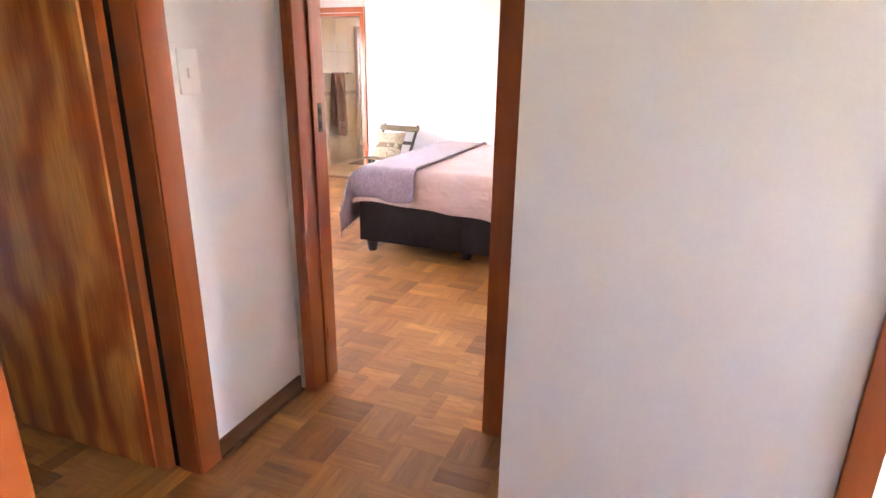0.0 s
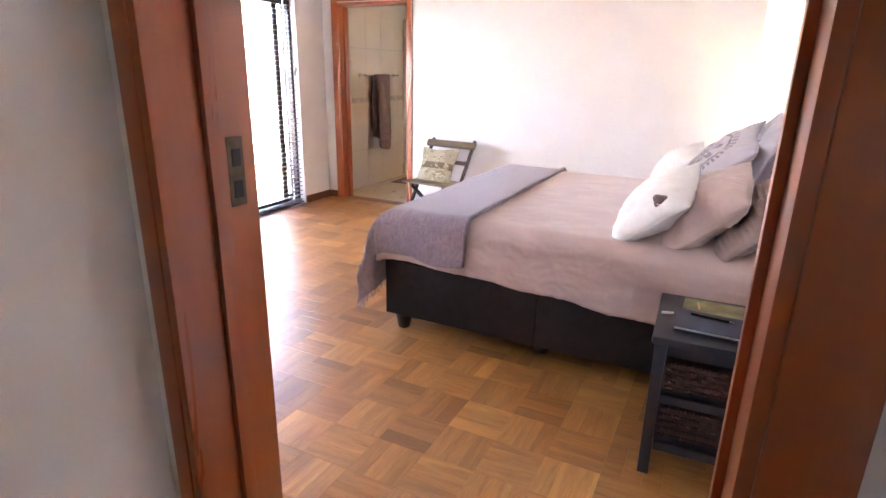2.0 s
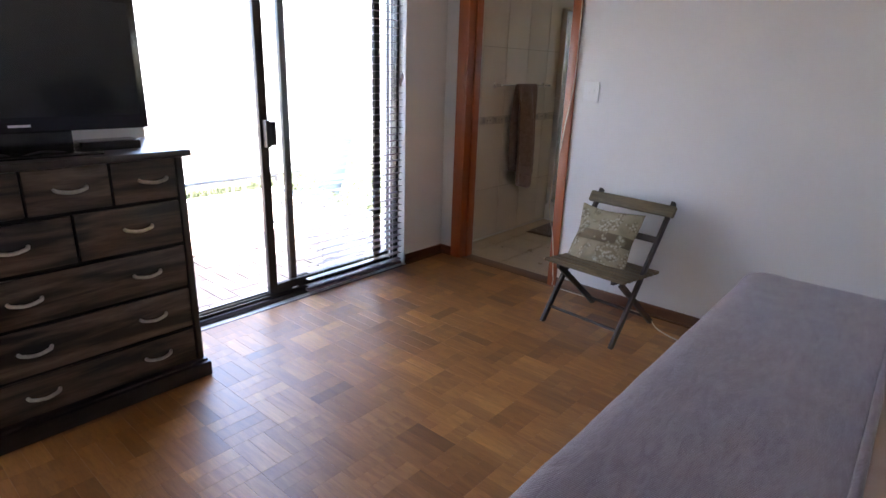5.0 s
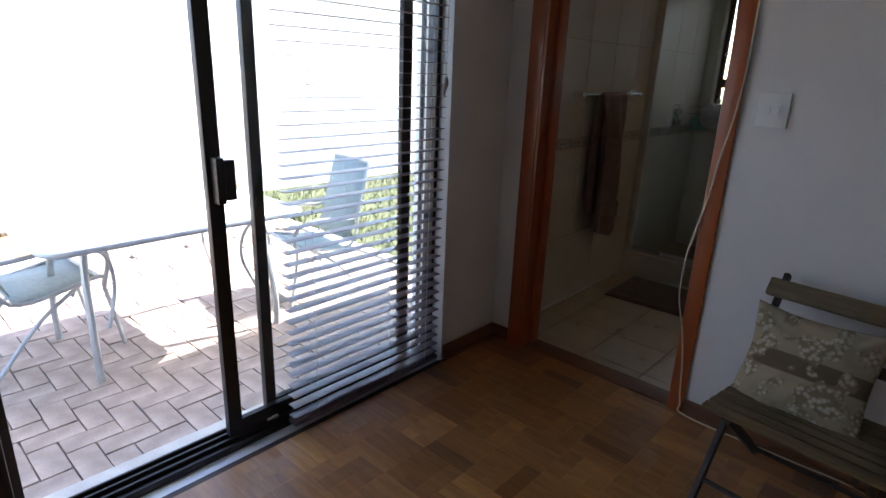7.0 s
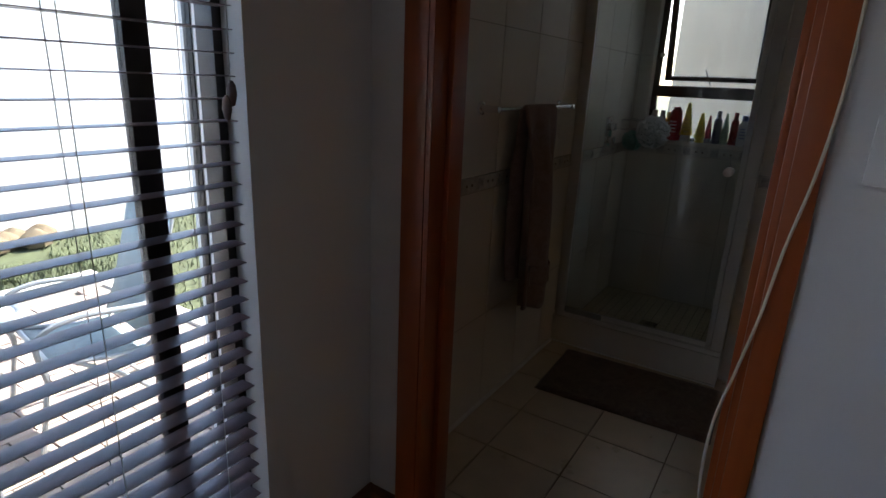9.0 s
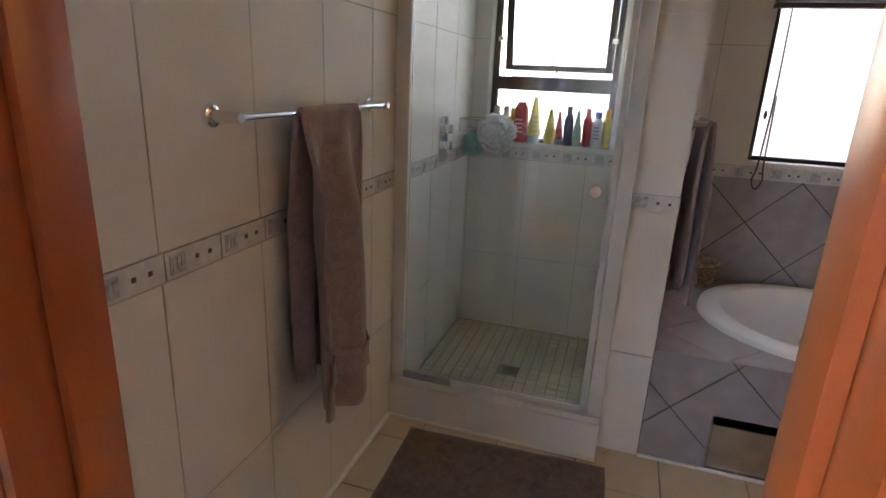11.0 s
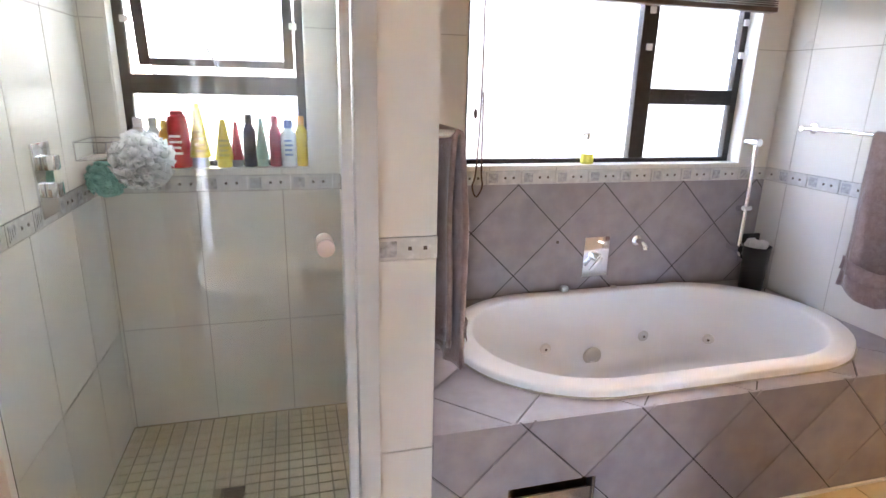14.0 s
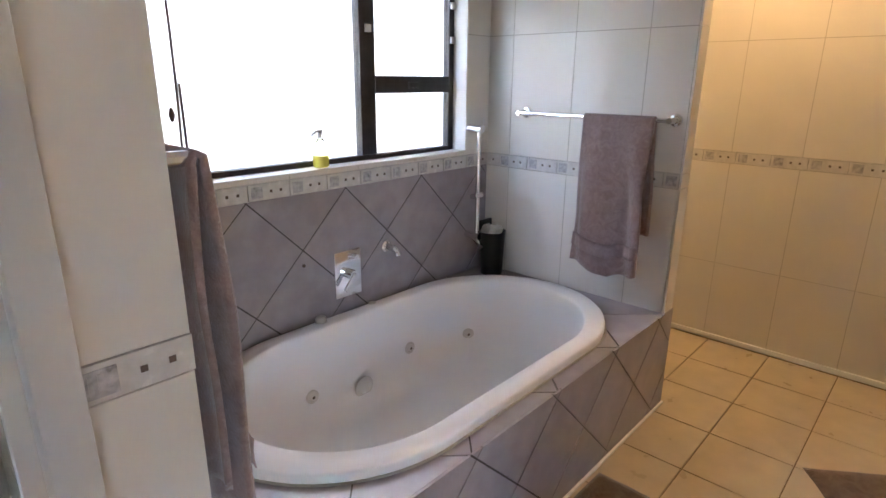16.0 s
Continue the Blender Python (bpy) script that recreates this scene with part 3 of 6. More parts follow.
# sliding patio door: outer frame, one fixed panel, one panel slid open over it
PD = thing("door_6", "dark bronze aluminium sliding patio door, slid half open", "patio door", kind="structure")


def panel(name, x, y0, y1, parent, st=0.055, s2=None):
    s2 = s2 or st
    p = part(name, block(x - 0.016, x + 0.016, y0, y0 + st, 0.03, 2.06, 0.003), BRONZE, parent)
    part("stile", block(x - 0.016, x + 0.016, y1 - s2, y1, 0.03, 2.06, 0.003), BRONZE, p)
    part("bottom_rail", block(x - 0.015, x + 0.015, y0 + st, y1 - s2, 0.03, 0.09, 0.003), BRONZE, p)
    part("top_rail", block(x - 0.015, x + 0.015, y0 + st, y1 - s2, 2.0, 2.06, 0.003), BRONZE, p)
    g = part("pane", block(x - 0.003, x + 0.003, y0 + st, y1 - s2, 0.09, 2.0), GLASS, p)
    g.visible_shadow = False
    return p


part("track", block(-4.42, -4.30, 4.03, 5.832, -0.02, 0.012, 0.003), BRONZE, PD)
for x in (-4.40, -4.365, -4.325):
    part("track_rib", block(x - 0.004, x + 0.004, 4.06, 5.80, 0.0122, 0.03), BRONZE, PD)
part("frame_head", block(-4.42, -4.30, 4.06, 5.80, 2.062, 2.10, 0.003), BRONZE, PD)
part("frame_side", block(-4.42, -4.30, 4.03, 4.06, 0.0122, 2.10, 0.003), BRONZE, PD)
part("frame_side", block(-4.362, -4.30, 5.808, 5.832, 0.0122, 2.10, 0.003), BRONZE, PD)
panel("fixed_panel", -4.388, 4.905, 5.807, PD, 0.045, 0.004)
slp = panel("sliding_panel", -4.345, 4.718, 5.68, PD)
hd = part("handle", block(-4.329, -4.285, 4.733, 4.763, 0.975, 1.135, 0.006), BRONZE, slp)
part("grip", block(-4.310, -4.288, 4.7635, 4.803, 0.985, 1.125, 0.006), BRONZE, hd)
part("lock", rod(bmesh.new(), (-4.328, 4.875, 0.035), (-4.328, 4.925, 0.035), 0.012), CHROME, slp)
solid("window_sill", block(-4.55, -4.465, 3.98, 5.88, -0.118, -0.03, 0.006), KERB, "narrow concrete step outside the patio door", "step", "structure")

# slatted blinds in the opening
SLAT = mat("mauve_brown_slat", (0.28, 0.21, 0.22), 0.32, var=0.12, scale=20, spec=0.6)
CORD = plain("pale_cord", (0.55, 0.52, 0.48), 0.7)


def slat_mesh(y0, y1, tilt, thick=0.0018):
    bm = bmesh.new()
    w = 0.048
    prof = [(-w / 2, 0.0), (-w / 4, 0.0010), (0, 0.0014), (w / 4, 0.0010), (w / 2, 0)]
    c, s = math.cos(radians(tilt)), math.sin(radians(tilt))
    lo, hi = [], []
    for y in (y0, y1):
        lo.append([bm.verts.new((a * c - b * s, y, a * s + b * c)) for a, b in prof])
        hi.append([bm.verts.new((a * c - (b + thick) * s, y, a * s + (b + thick) * c)) for a, b in prof])
    for i in range(4):
        bm.faces.new((lo[0][i], lo[1][i], lo[1][i + 1], lo[0][i + 1]))
        bm.faces.new((hi[0][i], hi[0][i + 1], hi[1][i + 1], hi[1][i]))
        for k in (0, 1):
            bm.faces.new((lo[k][i], lo[k][i + 1], hi[k][i + 1], hi[k][i]))
    for i in (0, 4):
        bm.faces.new((lo[0][i], hi[0][i], hi[1][i], lo[1][i]))
    return mesh_of("slat", bm, SLAT, True)


BX = -4.262
bl = thing("venetian_blind", "lowered dark brown slatted blind with open slats", "blind")
sm = slat_mesh(4.955, 5.812, 0)
n = 42
for i in range(n):
    piece("slat", sm, bl, pose(BX, 0, 0.045 + i * 0.0475, 0, rng.uniform(-0.5, 0.5), 0))
part("headrail", block(BX - 0.026, BX + 0.026, 4.955, 5.812, 2.045, 2.098, 0.003), SLAT, bl)
part("bottom_rail", block(BX - 0.025, BX + 0.025, 4.955, 5.812, 0.008, 0.026, 0.003), SLAT, bl)
for y in (5.07, 5.47, 5.715):
    for dx in (-0.026, 0.026):
        part("ladder_cord", rod(bmesh.new(), (BX + dx, y, 0.02), (BX + dx, y, 2.06), 0.0011, 5), CORD, bl)
part("pull_cord", tube(bmesh.new(), smooth_run([(BX + 0.03, 5.79, 2.05), (BX + 0.034, 5.793, 1.7), (BX + 0.032, 5.791, 1.40)]), 0.0015, 5), CORD, bl)
for dz in (0, 0.03):
    part("cord_pull", lathe(bmesh.new(), [(0.003, 0.03), (0.009, 0.02), (0.011, 0.0), (0.006, -0.02), (0.002, -0.024)], 10, pose(BX + 0.034, 5.793 - dz * 0.5, 1.385 - dz)), SLAT, bl)
bl2 = thing("venetian_blind", "raised dark brown slatted blind bundled under the lintel", "blind")
sm2 = slat_mesh(4.065, 4.945, 0, 0.0066)
for i in range(26):
    piece("slat", sm2, bl2, pose(BX + rng.uniform(-0.002, 0.002), 0, 1.828 + i * 0.0078))
part("bottom_rail", block(BX - 0.026, BX + 0.026, 4.065, 4.945, 1.803, 1.824, 0.004), SLAT, bl2)
part("headrail", block(BX - 0.026, BX + 0.026, 4.065, 4.945, 2.045, 2.098, 0.003), SLAT, bl2)

# unseen bedroom window beside the chest, added to brighten the bed side
w3 = thing("fill_window", "unseen dark bronze window beside the chest, added to brighten the bedroom", "window", kind="structure")
for a in ((2.02, 2.06, 0.90, 2.10), (2.82, 2.86, 0.90, 2.10), (2.42, 2.46, 0.94, 2.06), (2.06, 2.82, 0.90, 0.94), (2.06, 2.82, 2.06, 2.10)):
    part("window_frame", block(-4.40, -4.36, *a, 0.003), BRONZE, w3)

# ---- bedroom things ----
def cloth_noise(p, s, a):
    return noise.noise(Vector(p) * s) * a


def fall(d, r):
    """How far out and down a cloth gets when d of it hangs past an edge rounded by r."""
    if d <= 0:
        return 0.0, 0.0
    q = r * math.pi / 2
    if d < q:
        return r * math.sin(d / r), r * (1 - math.cos(d / r))
    return r, r + d - q


def drape(x0, x1, y0, y1, z, foot, south, north, nx, ny, r=0.06, seed=0.0, crease=0.004, fold=0.010, lift=0.0, wrinkle=0.0):
    """A cloth laid over a bed from its foot x0 to x1; foot, south and north give how far it hangs, as functions of 0..1 along the edge."""
    bm = bmesh.new()
    rows = []
    W = y1 - y0
    for i in range(nx + 1):
        row = []
        for j in range(ny + 1):
            u, v = i / nx, j / ny
            hs, hn = south(u), north(u)
            b = -hs + v * (W - 2 * r + hs + hn)
            hf = foot(v)
            a = -hf + u * (x1 - x0 - r + hf)
            ox, vx = fall(-a, r)
            oy, vy = fall(-b, r)
            on, vn = fall(b - (W - 2 * r), r)
            px = x0 + r - ox if a < 0 else x0 + r + a
            py = y0 + r - oy if b < 0 else (y1 - r + on if b > W - 2 * r else y0 + r + b)
            side = max(vy, vn)
            drop = max(vx, side) + 0.22 * min(vx, side)
            push = min(vx, side)
            px -= push * 0.30
            py += (-push if vy > vn else push) * 0.26
            hang = max(0.0, drop - r)
            w = fold * min(1, hang * 5)
            px += (math.sin(py * 17 + seed) + cloth_noise((px + seed, py, 0), 5, 1.2)) * w * (1 if vx > 0.02 else 0)
            sgn = -1 if vy > 0.02 else (1 if vn > 0.02 else 0)
            py += sgn * (0.6 + math.sin(px * 15 + seed * 2) + cloth_noise((px * 1.3 + seed, py, 3), 6, 1.5)) * w
            py += sgn * cloth_noise((px * 1.5 + seed, drop * 7, 5), 2.4, fold * 1.6) * min(1, hang * 8)
            if wrinkle and sgn:
                q = abs(cloth_noise((px * 1.1 + drop * 2.2 + seed, drop * 3.0 - px * 0.9, 2), 4.5, 1))
                q2 = abs(cloth_noise((px * 2.6 - drop * 1.2, drop * 1.4 + seed + px, 9), 5.0, 1))
                py += sgn * wrinkle * (max(0.0, 1 - q * 7) + 0.7 * max(0.0, 1 - q2 * 7)) * min(1, drop * 9)
            n1 = cloth_noise((px + seed, py * 1.3, z), 4.5, crease * 1.6) + cloth_noise((px * 2 + seed, py, 1), 9, crease)
            n2 = abs(cloth_noise((px * 1.2 + py * 0.6 + seed, py * 1.4 - px * 0.5, 7), 7, crease * 2.2))
            row.append(bm.verts.new((px, py, z + lift - drop + n1 + n2)))
        rows.append(row)
    for a, b in zip(rows, rows[1:]):
        for j in range(ny):
            bm.faces.new((a[j], a[j + 1], b[j + 1], b[j]))
    return bm, rows


def velvet(name, dark, light, rough=0.75, scale=5.0, sheen=0.35, fine=180.0, bump=0.3, aniso=None, wrinkle=0.0, wscale=7.0, weave=0.0):
    m, n, l, b = nodes_of(name)
    tc = n.new("ShaderNodeTexCoord")
    mp = n.new("ShaderNodeMapping")
    mp.inputs["Scale"].default_value = aniso or (1, 1, 1)
    l.new(tc.outputs["Object"], mp.inputs[0])
    a = n.new("ShaderNodeTexNoise")
    a.inputs["Scale"].default_value, a.inputs["Detail"].default_value, a.inputs["Distortion"].default_value = scale, 5, 1.2
    f = n.new("ShaderNodeTexNoise")
    f.inputs["Scale"].default_value, f.inputs["Detail"].default_value = fine, 4
    for k in (a, f):
        l.new(mp.outputs[0], k.inputs["Vector"])
    mx = n.new("ShaderNodeMath")
    mx.operation = "MULTIPLY_ADD"
    mx.inputs[1].default_value = 0.35
    l.new(f.outputs[0], mx.inputs[0])
    l.new(a.outputs[0], mx.inputs[2])
    r = ramp(n, [(0.45, dark), (0.85, light)])
    l.new(mx.outputs[0], r.inputs[0])
    l.new(r.outputs[0], b.inputs["Base Color"])
    b.inputs["Roughness"].default_value, b.inputs["Sheen Weight"].default_value, b.inputs["Sheen Roughness"].default_value = rough, sheen, 0.4
    b.inputs["Specular IOR Level"].default_value = 0.2
    bp = n.new("ShaderNodeBump")
    bp.inputs["Strength"].default_value, bp.inputs["Distance"].default_value = bump, 0.003
    l.new(f.outputs[0], bp.inputs["Height"])
    last = bp
    if wrinkle:                                   # sharp folds: the creases of a ridged noise
        w = n.new("ShaderNodeTexNoise")
        w.noise_type = "RIDGED_MULTIFRACTAL"
        w.inputs["Scale"].default_value, w.inputs["Detail"].default_value, w.inputs["Distortion"].default_value = wscale, 2.5, 0.9
        l.new(tc.outputs["Object"], w.inputs["Vector"])
        wb = n.new("ShaderNodeBump")
        wb.inputs["Strength"].default_value, wb.inputs["Distance"].default_value = wrinkle, 0.010
        l.new(w.outputs[0], wb.inputs["Height"])
        l.new(last.outputs[0], wb.inputs["Normal"])
        last = wb
    if weave:                                     # fine ribs of the weave
        v = n.new("ShaderNodeTexWave")
        v.bands_direction = "Y"
        v.inputs["Scale"].default_value, v.inputs["Distortion"].default_value, v.inputs["Detail"].default_value = 60, 1.5, 2
        l.new(tc.outputs["Object"], v.inputs["Vector"])
        vb_ = n.new("ShaderNodeBump")
        vb_.inputs["Strength"].default_value, vb_.inputs["Distance"].default_value = weave, 0.003
        l.new(v.outputs["Fac"], vb_.inputs["Height"])
        l.new(last.outputs[0], vb_.inputs["Normal"])
        last = vb_
    l.new(last.outputs[0], b.inputs["Normal"])
    return m


PINK = velvet("dusty_pink_velour", (0.52, 0.380, 0.340), (0.60, 0.455, 0.415), scale=4, aniso=(0.9, 1.3, 2.6), wrinkle=0.45, wscale=3.0)
LILAC = velvet("lilac_grey_wool", (0.225, 0.175, 0.205), (0.305, 0.250, 0.285), scale=22, fine=140, bump=0.6, sheen=0.5, aniso=(2.0, 0.5, 1.0), wrinkle=0.05, weave=0.35)
BASEFAB = velvet("dark_brown_suede", (0.017, 0.010, 0.008), (0.026, 0.017, 0.014), scale=12, sheen=0.0)
MATTRESS = velvet("cream_mattress_cloth", (0.55, 0.48, 0.40), (0.66, 0.60, 0.52))
DARKLEG = mat("dark_brown_leg", (0.03, 0.018, 0.014), 0.45)
WHITECOT = velvet("white_cotton", (0.74, 0.73, 0.71), (0.82, 0.81, 0.79), scale=7, sheen=0.15, bump=0.15, wrinkle=0.5, wscale=5)
PINKCOT = velvet("pale_pink_cotton", (0.50, 0.375, 0.34), (0.60, 0.465, 0.43), scale=7, bump=0.15, wrinkle=0.5, wscale=5)
BROWNCOT = velvet("mushroom_brown_cotton", (0.24, 0.165, 0.145), (0.33, 0.245, 0.22), scale=8, bump=0.3, wrinkle=0.15)
BROWNPATCH = velvet("brown_patch", (0.10, 0.06, 0.05), (0.17, 0.11, 0.10), scale=20)


def rosette(name, base, ink):
    """Cloth with a round printed rosette in the middle of the cushion."""
    m, n, l, b = nodes_of(name)
    tc = n.new("ShaderNodeTexCoord")
    sp = n.new("ShaderNodeSeparateXYZ")
    l.new(tc.outputs["Object"], sp.inputs[0])

    def mth(op, a, c=None, v=None):
        q = n.new("ShaderNodeMath")
        q.operation = op
        l.new(a, q.inputs[0])
        if c is not None:
            l.new(c, q.inputs[1])
        if v is not None:
            q.inputs[1].default_value = v
        return q.outputs[0]
    x, y = sp.outputs[0], sp.outputs[1]
    rad = mth("SQRT", mth("ADD", mth("MULTIPLY", x, x), mth("MULTIPLY", y, y)))
    ang = mth("ARCTAN2", y, x)
    pet = mth("ABSOLUTE", mth("SINE", mth("MULTIPLY", ang, v=4.0)))
    star = mth("LESS_THAN", mth("ABSOLUTE", mth("SUBTRACT", rad, mth("ADD", mth("MULTIPLY", pet, v=0.06), mth("MULTIPLY", rad, v=0.35)))), v=0.018)
    ring1 = mth("LESS_THAN", mth("ABSOLUTE", mth("SUBTRACT", rad, v=0.150)), v=0.007)
    beads = mth("MULTIPLY", mth("LESS_THAN", mth("ABSOLUTE", mth("SUBTRACT", rad, v=0.175)), v=0.013), mth("GREATER_THAN", mth("SINE", mth("MULTIPLY", ang, v=40.0)), v=-0.1))
    hub = mth("LESS_THAN", rad, v=0.028)
    tot = mth("MINIMUM", mth("ADD", mth("ADD", star, ring1), mth("ADD", beads, hub)), v=1.0)
    no = n.new("ShaderNodeTexNoise")
    no.inputs["Scale"].default_value = 60
    wear = mth("MULTIPLY", tot, mth("ADD", mth("MULTIPLY", no.outputs[0], v=0.6), v=0.5))
    mx = n.new("ShaderNodeMix")
    mx.data_type = "RGBA"
    mx.inputs[6].default_value, mx.inputs[7].default_value = (*base, 1), (*ink, 1)
    l.new(wear, mx.inputs[0])
    l.new(mx.outputs[2], b.inputs["Base Color"])
    b.inputs["Roughness"].default_value, b.inputs["Sheen Weight"].default_value = 0.8, 0.2
    return m


GREYPRINT = rosette("grey_printed_cotton", (0.43, 0.40, 0.44), (0.13, 0.12, 0.14))


def pillow_mesh(w, h, t, seed=0.0, ribs=0, n=44, ears=0.03):
    """A stuffed cushion, flat in x and y, with pinched seams, pulled corners and creases."""
    bm = bmesh.new()
    top, bot = [], []
    for i in range(n + 1):
        ra, rb = [], []
        for j in range(n + 1):
            u, v = 2 * i / n - 1, 2 * j / n - 1
            k = (1 - abs(u) ** 2.1) * (1 - abs(v) ** 2.1)
            pull = 1 - 0.10 * ((1 - u * u) * abs(v) ** 3 + (1 - v * v) * abs(u) ** 3)
            x = u * w / 2 * (1 - 0.035 * (1 - v * v) * u * u + ears * u * u * v * v)
            y = v * h / 2 * (1 - 0.035 * (1 - u * u) * v * v + ears * u * u * v * v)
            z = t / 2 * max(k, 0) ** 0.60 * pull
            edge = max(abs(u), abs(v))
            cr = abs(noise.noise(Vector((u * 2.2 + seed, v * 2.2, seed)))) * 0.022 * max(0, k) ** 0.3 + noise.noise(Vector((u * 5 + seed, v * 5, 2))) * 0.005 * min(1, k * 4)
            a = math.atan2(v, u)
            gather = math.sin(a * 9 + seed) * math.sin(a * 23 + seed * 2) + 0.6 * math.sin(a * 37 + seed)
            cr += 0.007 * gather * max(0, edge - 0.45) * min(1, k * 5)
            if ribs:
                z += 0.008 * math.sin(v * ribs * math.pi + 0.8 * noise.noise(Vector((u * 3, v * 3, seed)))) * min(1, k * 3) * (1 if abs(u) < 0.85 else 0.2)
            droop = 0.02 * noise.noise(Vector((u * 1.5, v * 1.5, seed + 5))) * edge
            ra.append((x, y, z - cr + droop))
            rb.append((x, y, -z * 0.9 + cr + droop))
        top.append(ra)
        bot.append(rb)
    T = [[bm.verts.new(p) for p in r] for r in top]
    B = [[T[i][j] if i in (0, n) or j in (0, n) else bm.verts.new(bot[i][j]) for j in range(n + 1)] for i in range(n + 1)]
    for i in range(n):
        for j in range(n):
            bm.faces.new((T[i][j], T[i + 1][j], T[i + 1][j + 1], T[i][j + 1]))
            bm.faces.new((B[i][j], B[i][j + 1], B[i + 1][j + 1], B[i + 1][j]))
    return bm


def cushion(label, material, w, h, t, m, seed, ribs=0, ears=0.05, name="cushion"):
    c = thing(name, label, "cushion", m, group="cushions on the bed")
    part("cover", pillow_mesh(w, h, t, seed, ribs, ears=ears), material, c, smooth="all")
    k = 0.995
    pts = []
    for s in range(4):
        for q in range(8):
            f = q / 8 * 2 - 1
            u, v = ((f, -1), (1, f), (-f, 1), (-1, -f))[s]
            e = ears * u * u * v * v
            d = 0.02 * noise.noise(Vector((u * 1.5, v * 1.5, seed + 5)))
            pts.append((u * w / 2 * (1 - 0.035 * (1 - v * v) * u * u + e) * k, v * h / 2 * (1 - 0.035 * (1 - u * u) * v * v + e) * k, d))
    part("seam", tube(bmesh.new(), pts + pts[:1], 0.0025, 6), material, c)
    return c


# bed
BX0, BX1, BY0, BY1 = -1.775, 0.125, 3.60, 5.42
bed = thing("bed", "king-size bed with dark brown suede base on dark feet", "bed", pose(0, 0, 0))
mid = -0.905
for a, b in ((BX0, mid - 0.001), (mid + 0.001, BX1)):
    part("base", block(a, b, BY0, BY1, 0.100, 0.415, 0.008), BASEFAB, bed, "dark brown suede cloth")
    for x in ((a + 0.075,) if a == BX0 else (mid, b - 0.075)):
        for y in (BY0 + (0.075 if x != mid else 0.16), (BY0 + BY1) / 2, BY1 - 0.075):
            part("foot", lathe(bmesh.new(), [(0.032, 0), (0.036, 0.01), (0.050, 0.09), (0.052, 0.1)], 16, pose(x, y, 0)), DARKLEG, bed)
part("mattress", block(BX0 + 0.01, BX1, BY0 + 0.01, BY1 - 0.01, 0.416, 0.665, 0.05), MATTRESS, bed)

bm, rows = drape(BX0 - 0.012, BX1 - 0.03, BY0 - 0.014, BY1 + 0.014, 0.688, lambda v: 0.20, lambda u: 0.297 + 0.03 * u + 0.11 * u * u + 0.005 * math.sin(u * 31), lambda u: 0.25, 240, 230, r=0.085, seed=2.0, crease=0.0010, fold=0.003, wrinkle=0.007)
cov = thing("bedspread", "dusty pink velour bedspread, slightly creased, on the bed", "bedspread")
hem = [Vector(r[0].co) for r in rows]
cl = part("cloth", bm, PINK, cov, smooth="all")
part("hem", tube(bmesh.new(), hem, 0.006, 6), PINK, cov)
md = cl.modifiers.new("thick", "SOLIDIFY")
md.thickness, md.offset = 0.006, 1
bm, rows = drape(BX0 - 0.032, -1.285, BY0 - 0.034, BY1 + 0.034, 0.706, lambda v: 0.52 - 0.04 * math.sin(v * 9), lambda u: 0.335 - 0.05 * u + 0.02 * math.sin(u * 9), lambda u: 0.30, 50, 120, r=0.09, seed=5.0, crease=0.0016, fold=0.016)
tips = [Vector(rows[0][j].co) for j in range(0, 121, 1)]
fold_ = [Vector(rows[-1][j].co) + Vector((0, 0, 0.006)) for j in range(0, 121, 2)]
thr = thing("throw_blanket", "soft lilac-grey wool throw folded across the bed foot", "blanket")
tb = part("cloth", bm, LILAC, thr, smooth="all")
md = tb.modifiers.new("thick", "SOLIDIFY")
md.thickness, md.offset = 0.014, 1
part("folded_edge", tube(bmesh.new(), fold_, 0.011, 8), LILAC, thr, smooth="all")
bm = bmesh.new()
for p in tips:
    q = p + Vector((rng.uniform(-0.01, 0.01), rng.uniform(-0.008, 0.008), -rng.uniform(0.03, 0.055)))
    tube(bm, [p, (p + q) / 2 + Vector((0.004 * rng.uniform(-1, 1), 0.004 * rng.uniform(-1, 1), 0)), q], 0.0028, 5)
tagged(part("fringe", bm, LILAC, thr), "", "", "", "stuff")

cushion("mushroom-brown ribbed cushion leaning on the wall", BROWNCOT, 0.42, 0.39, 0.22, pose(-0.035, 3.80, 0.835, 48, 14, -86), 3.1, ribs=15, ears=0.03)
cushion("dusty pink square cushion leaning in the row", PINKCOT, 0.44, 0.43, 0.25, pose(-0.225, 3.835, 0.845, 44, 16, -88), 7.7, ears=0.0)
wc = cushion("white cotton cushion with a brown patch", WHITECOT, 0.44, 0.43, 0.23, pose(-0.440, 3.835, 0.835, 42, 17, -92), 11.3, ears=-0.04)
cover_ = [v.co.copy() for c in wc.children if c.name.startswith("cover") for v in c.data.vertices if v.co.z > 0]


def on_cover(x, y):
    """The point of the cover over x, y."""
    near = sorted(cover_, key=lambda c: (c.x - x) ** 2 + (c.y - y) ** 2)[:4]
    wts = [1 / ((c.x - x) ** 2 + (c.y - y) ** 2 + 1e-6) for c in near]
    return (x, y, sum(c.z * w for c, w in zip(near, wts)) / sum(wts) + 0.002)


pb = bmesh.new()                                  # a rounded three-cornered patch sewn on the cover
hub_ = pb.verts.new(on_cover(0.150, 0.100))
rims_ = [[pb.verts.new(on_cover(0.150 + f * (0.027 + 0.006 * math.cos(3 * a)) * math.sin(a), 0.100 + f * (0.030 + 0.007 * math.cos(3 * a)) * math.cos(a))) for a in (k * math.pi / 9 for k in range(18))] for f in (0.5, 1.0)]
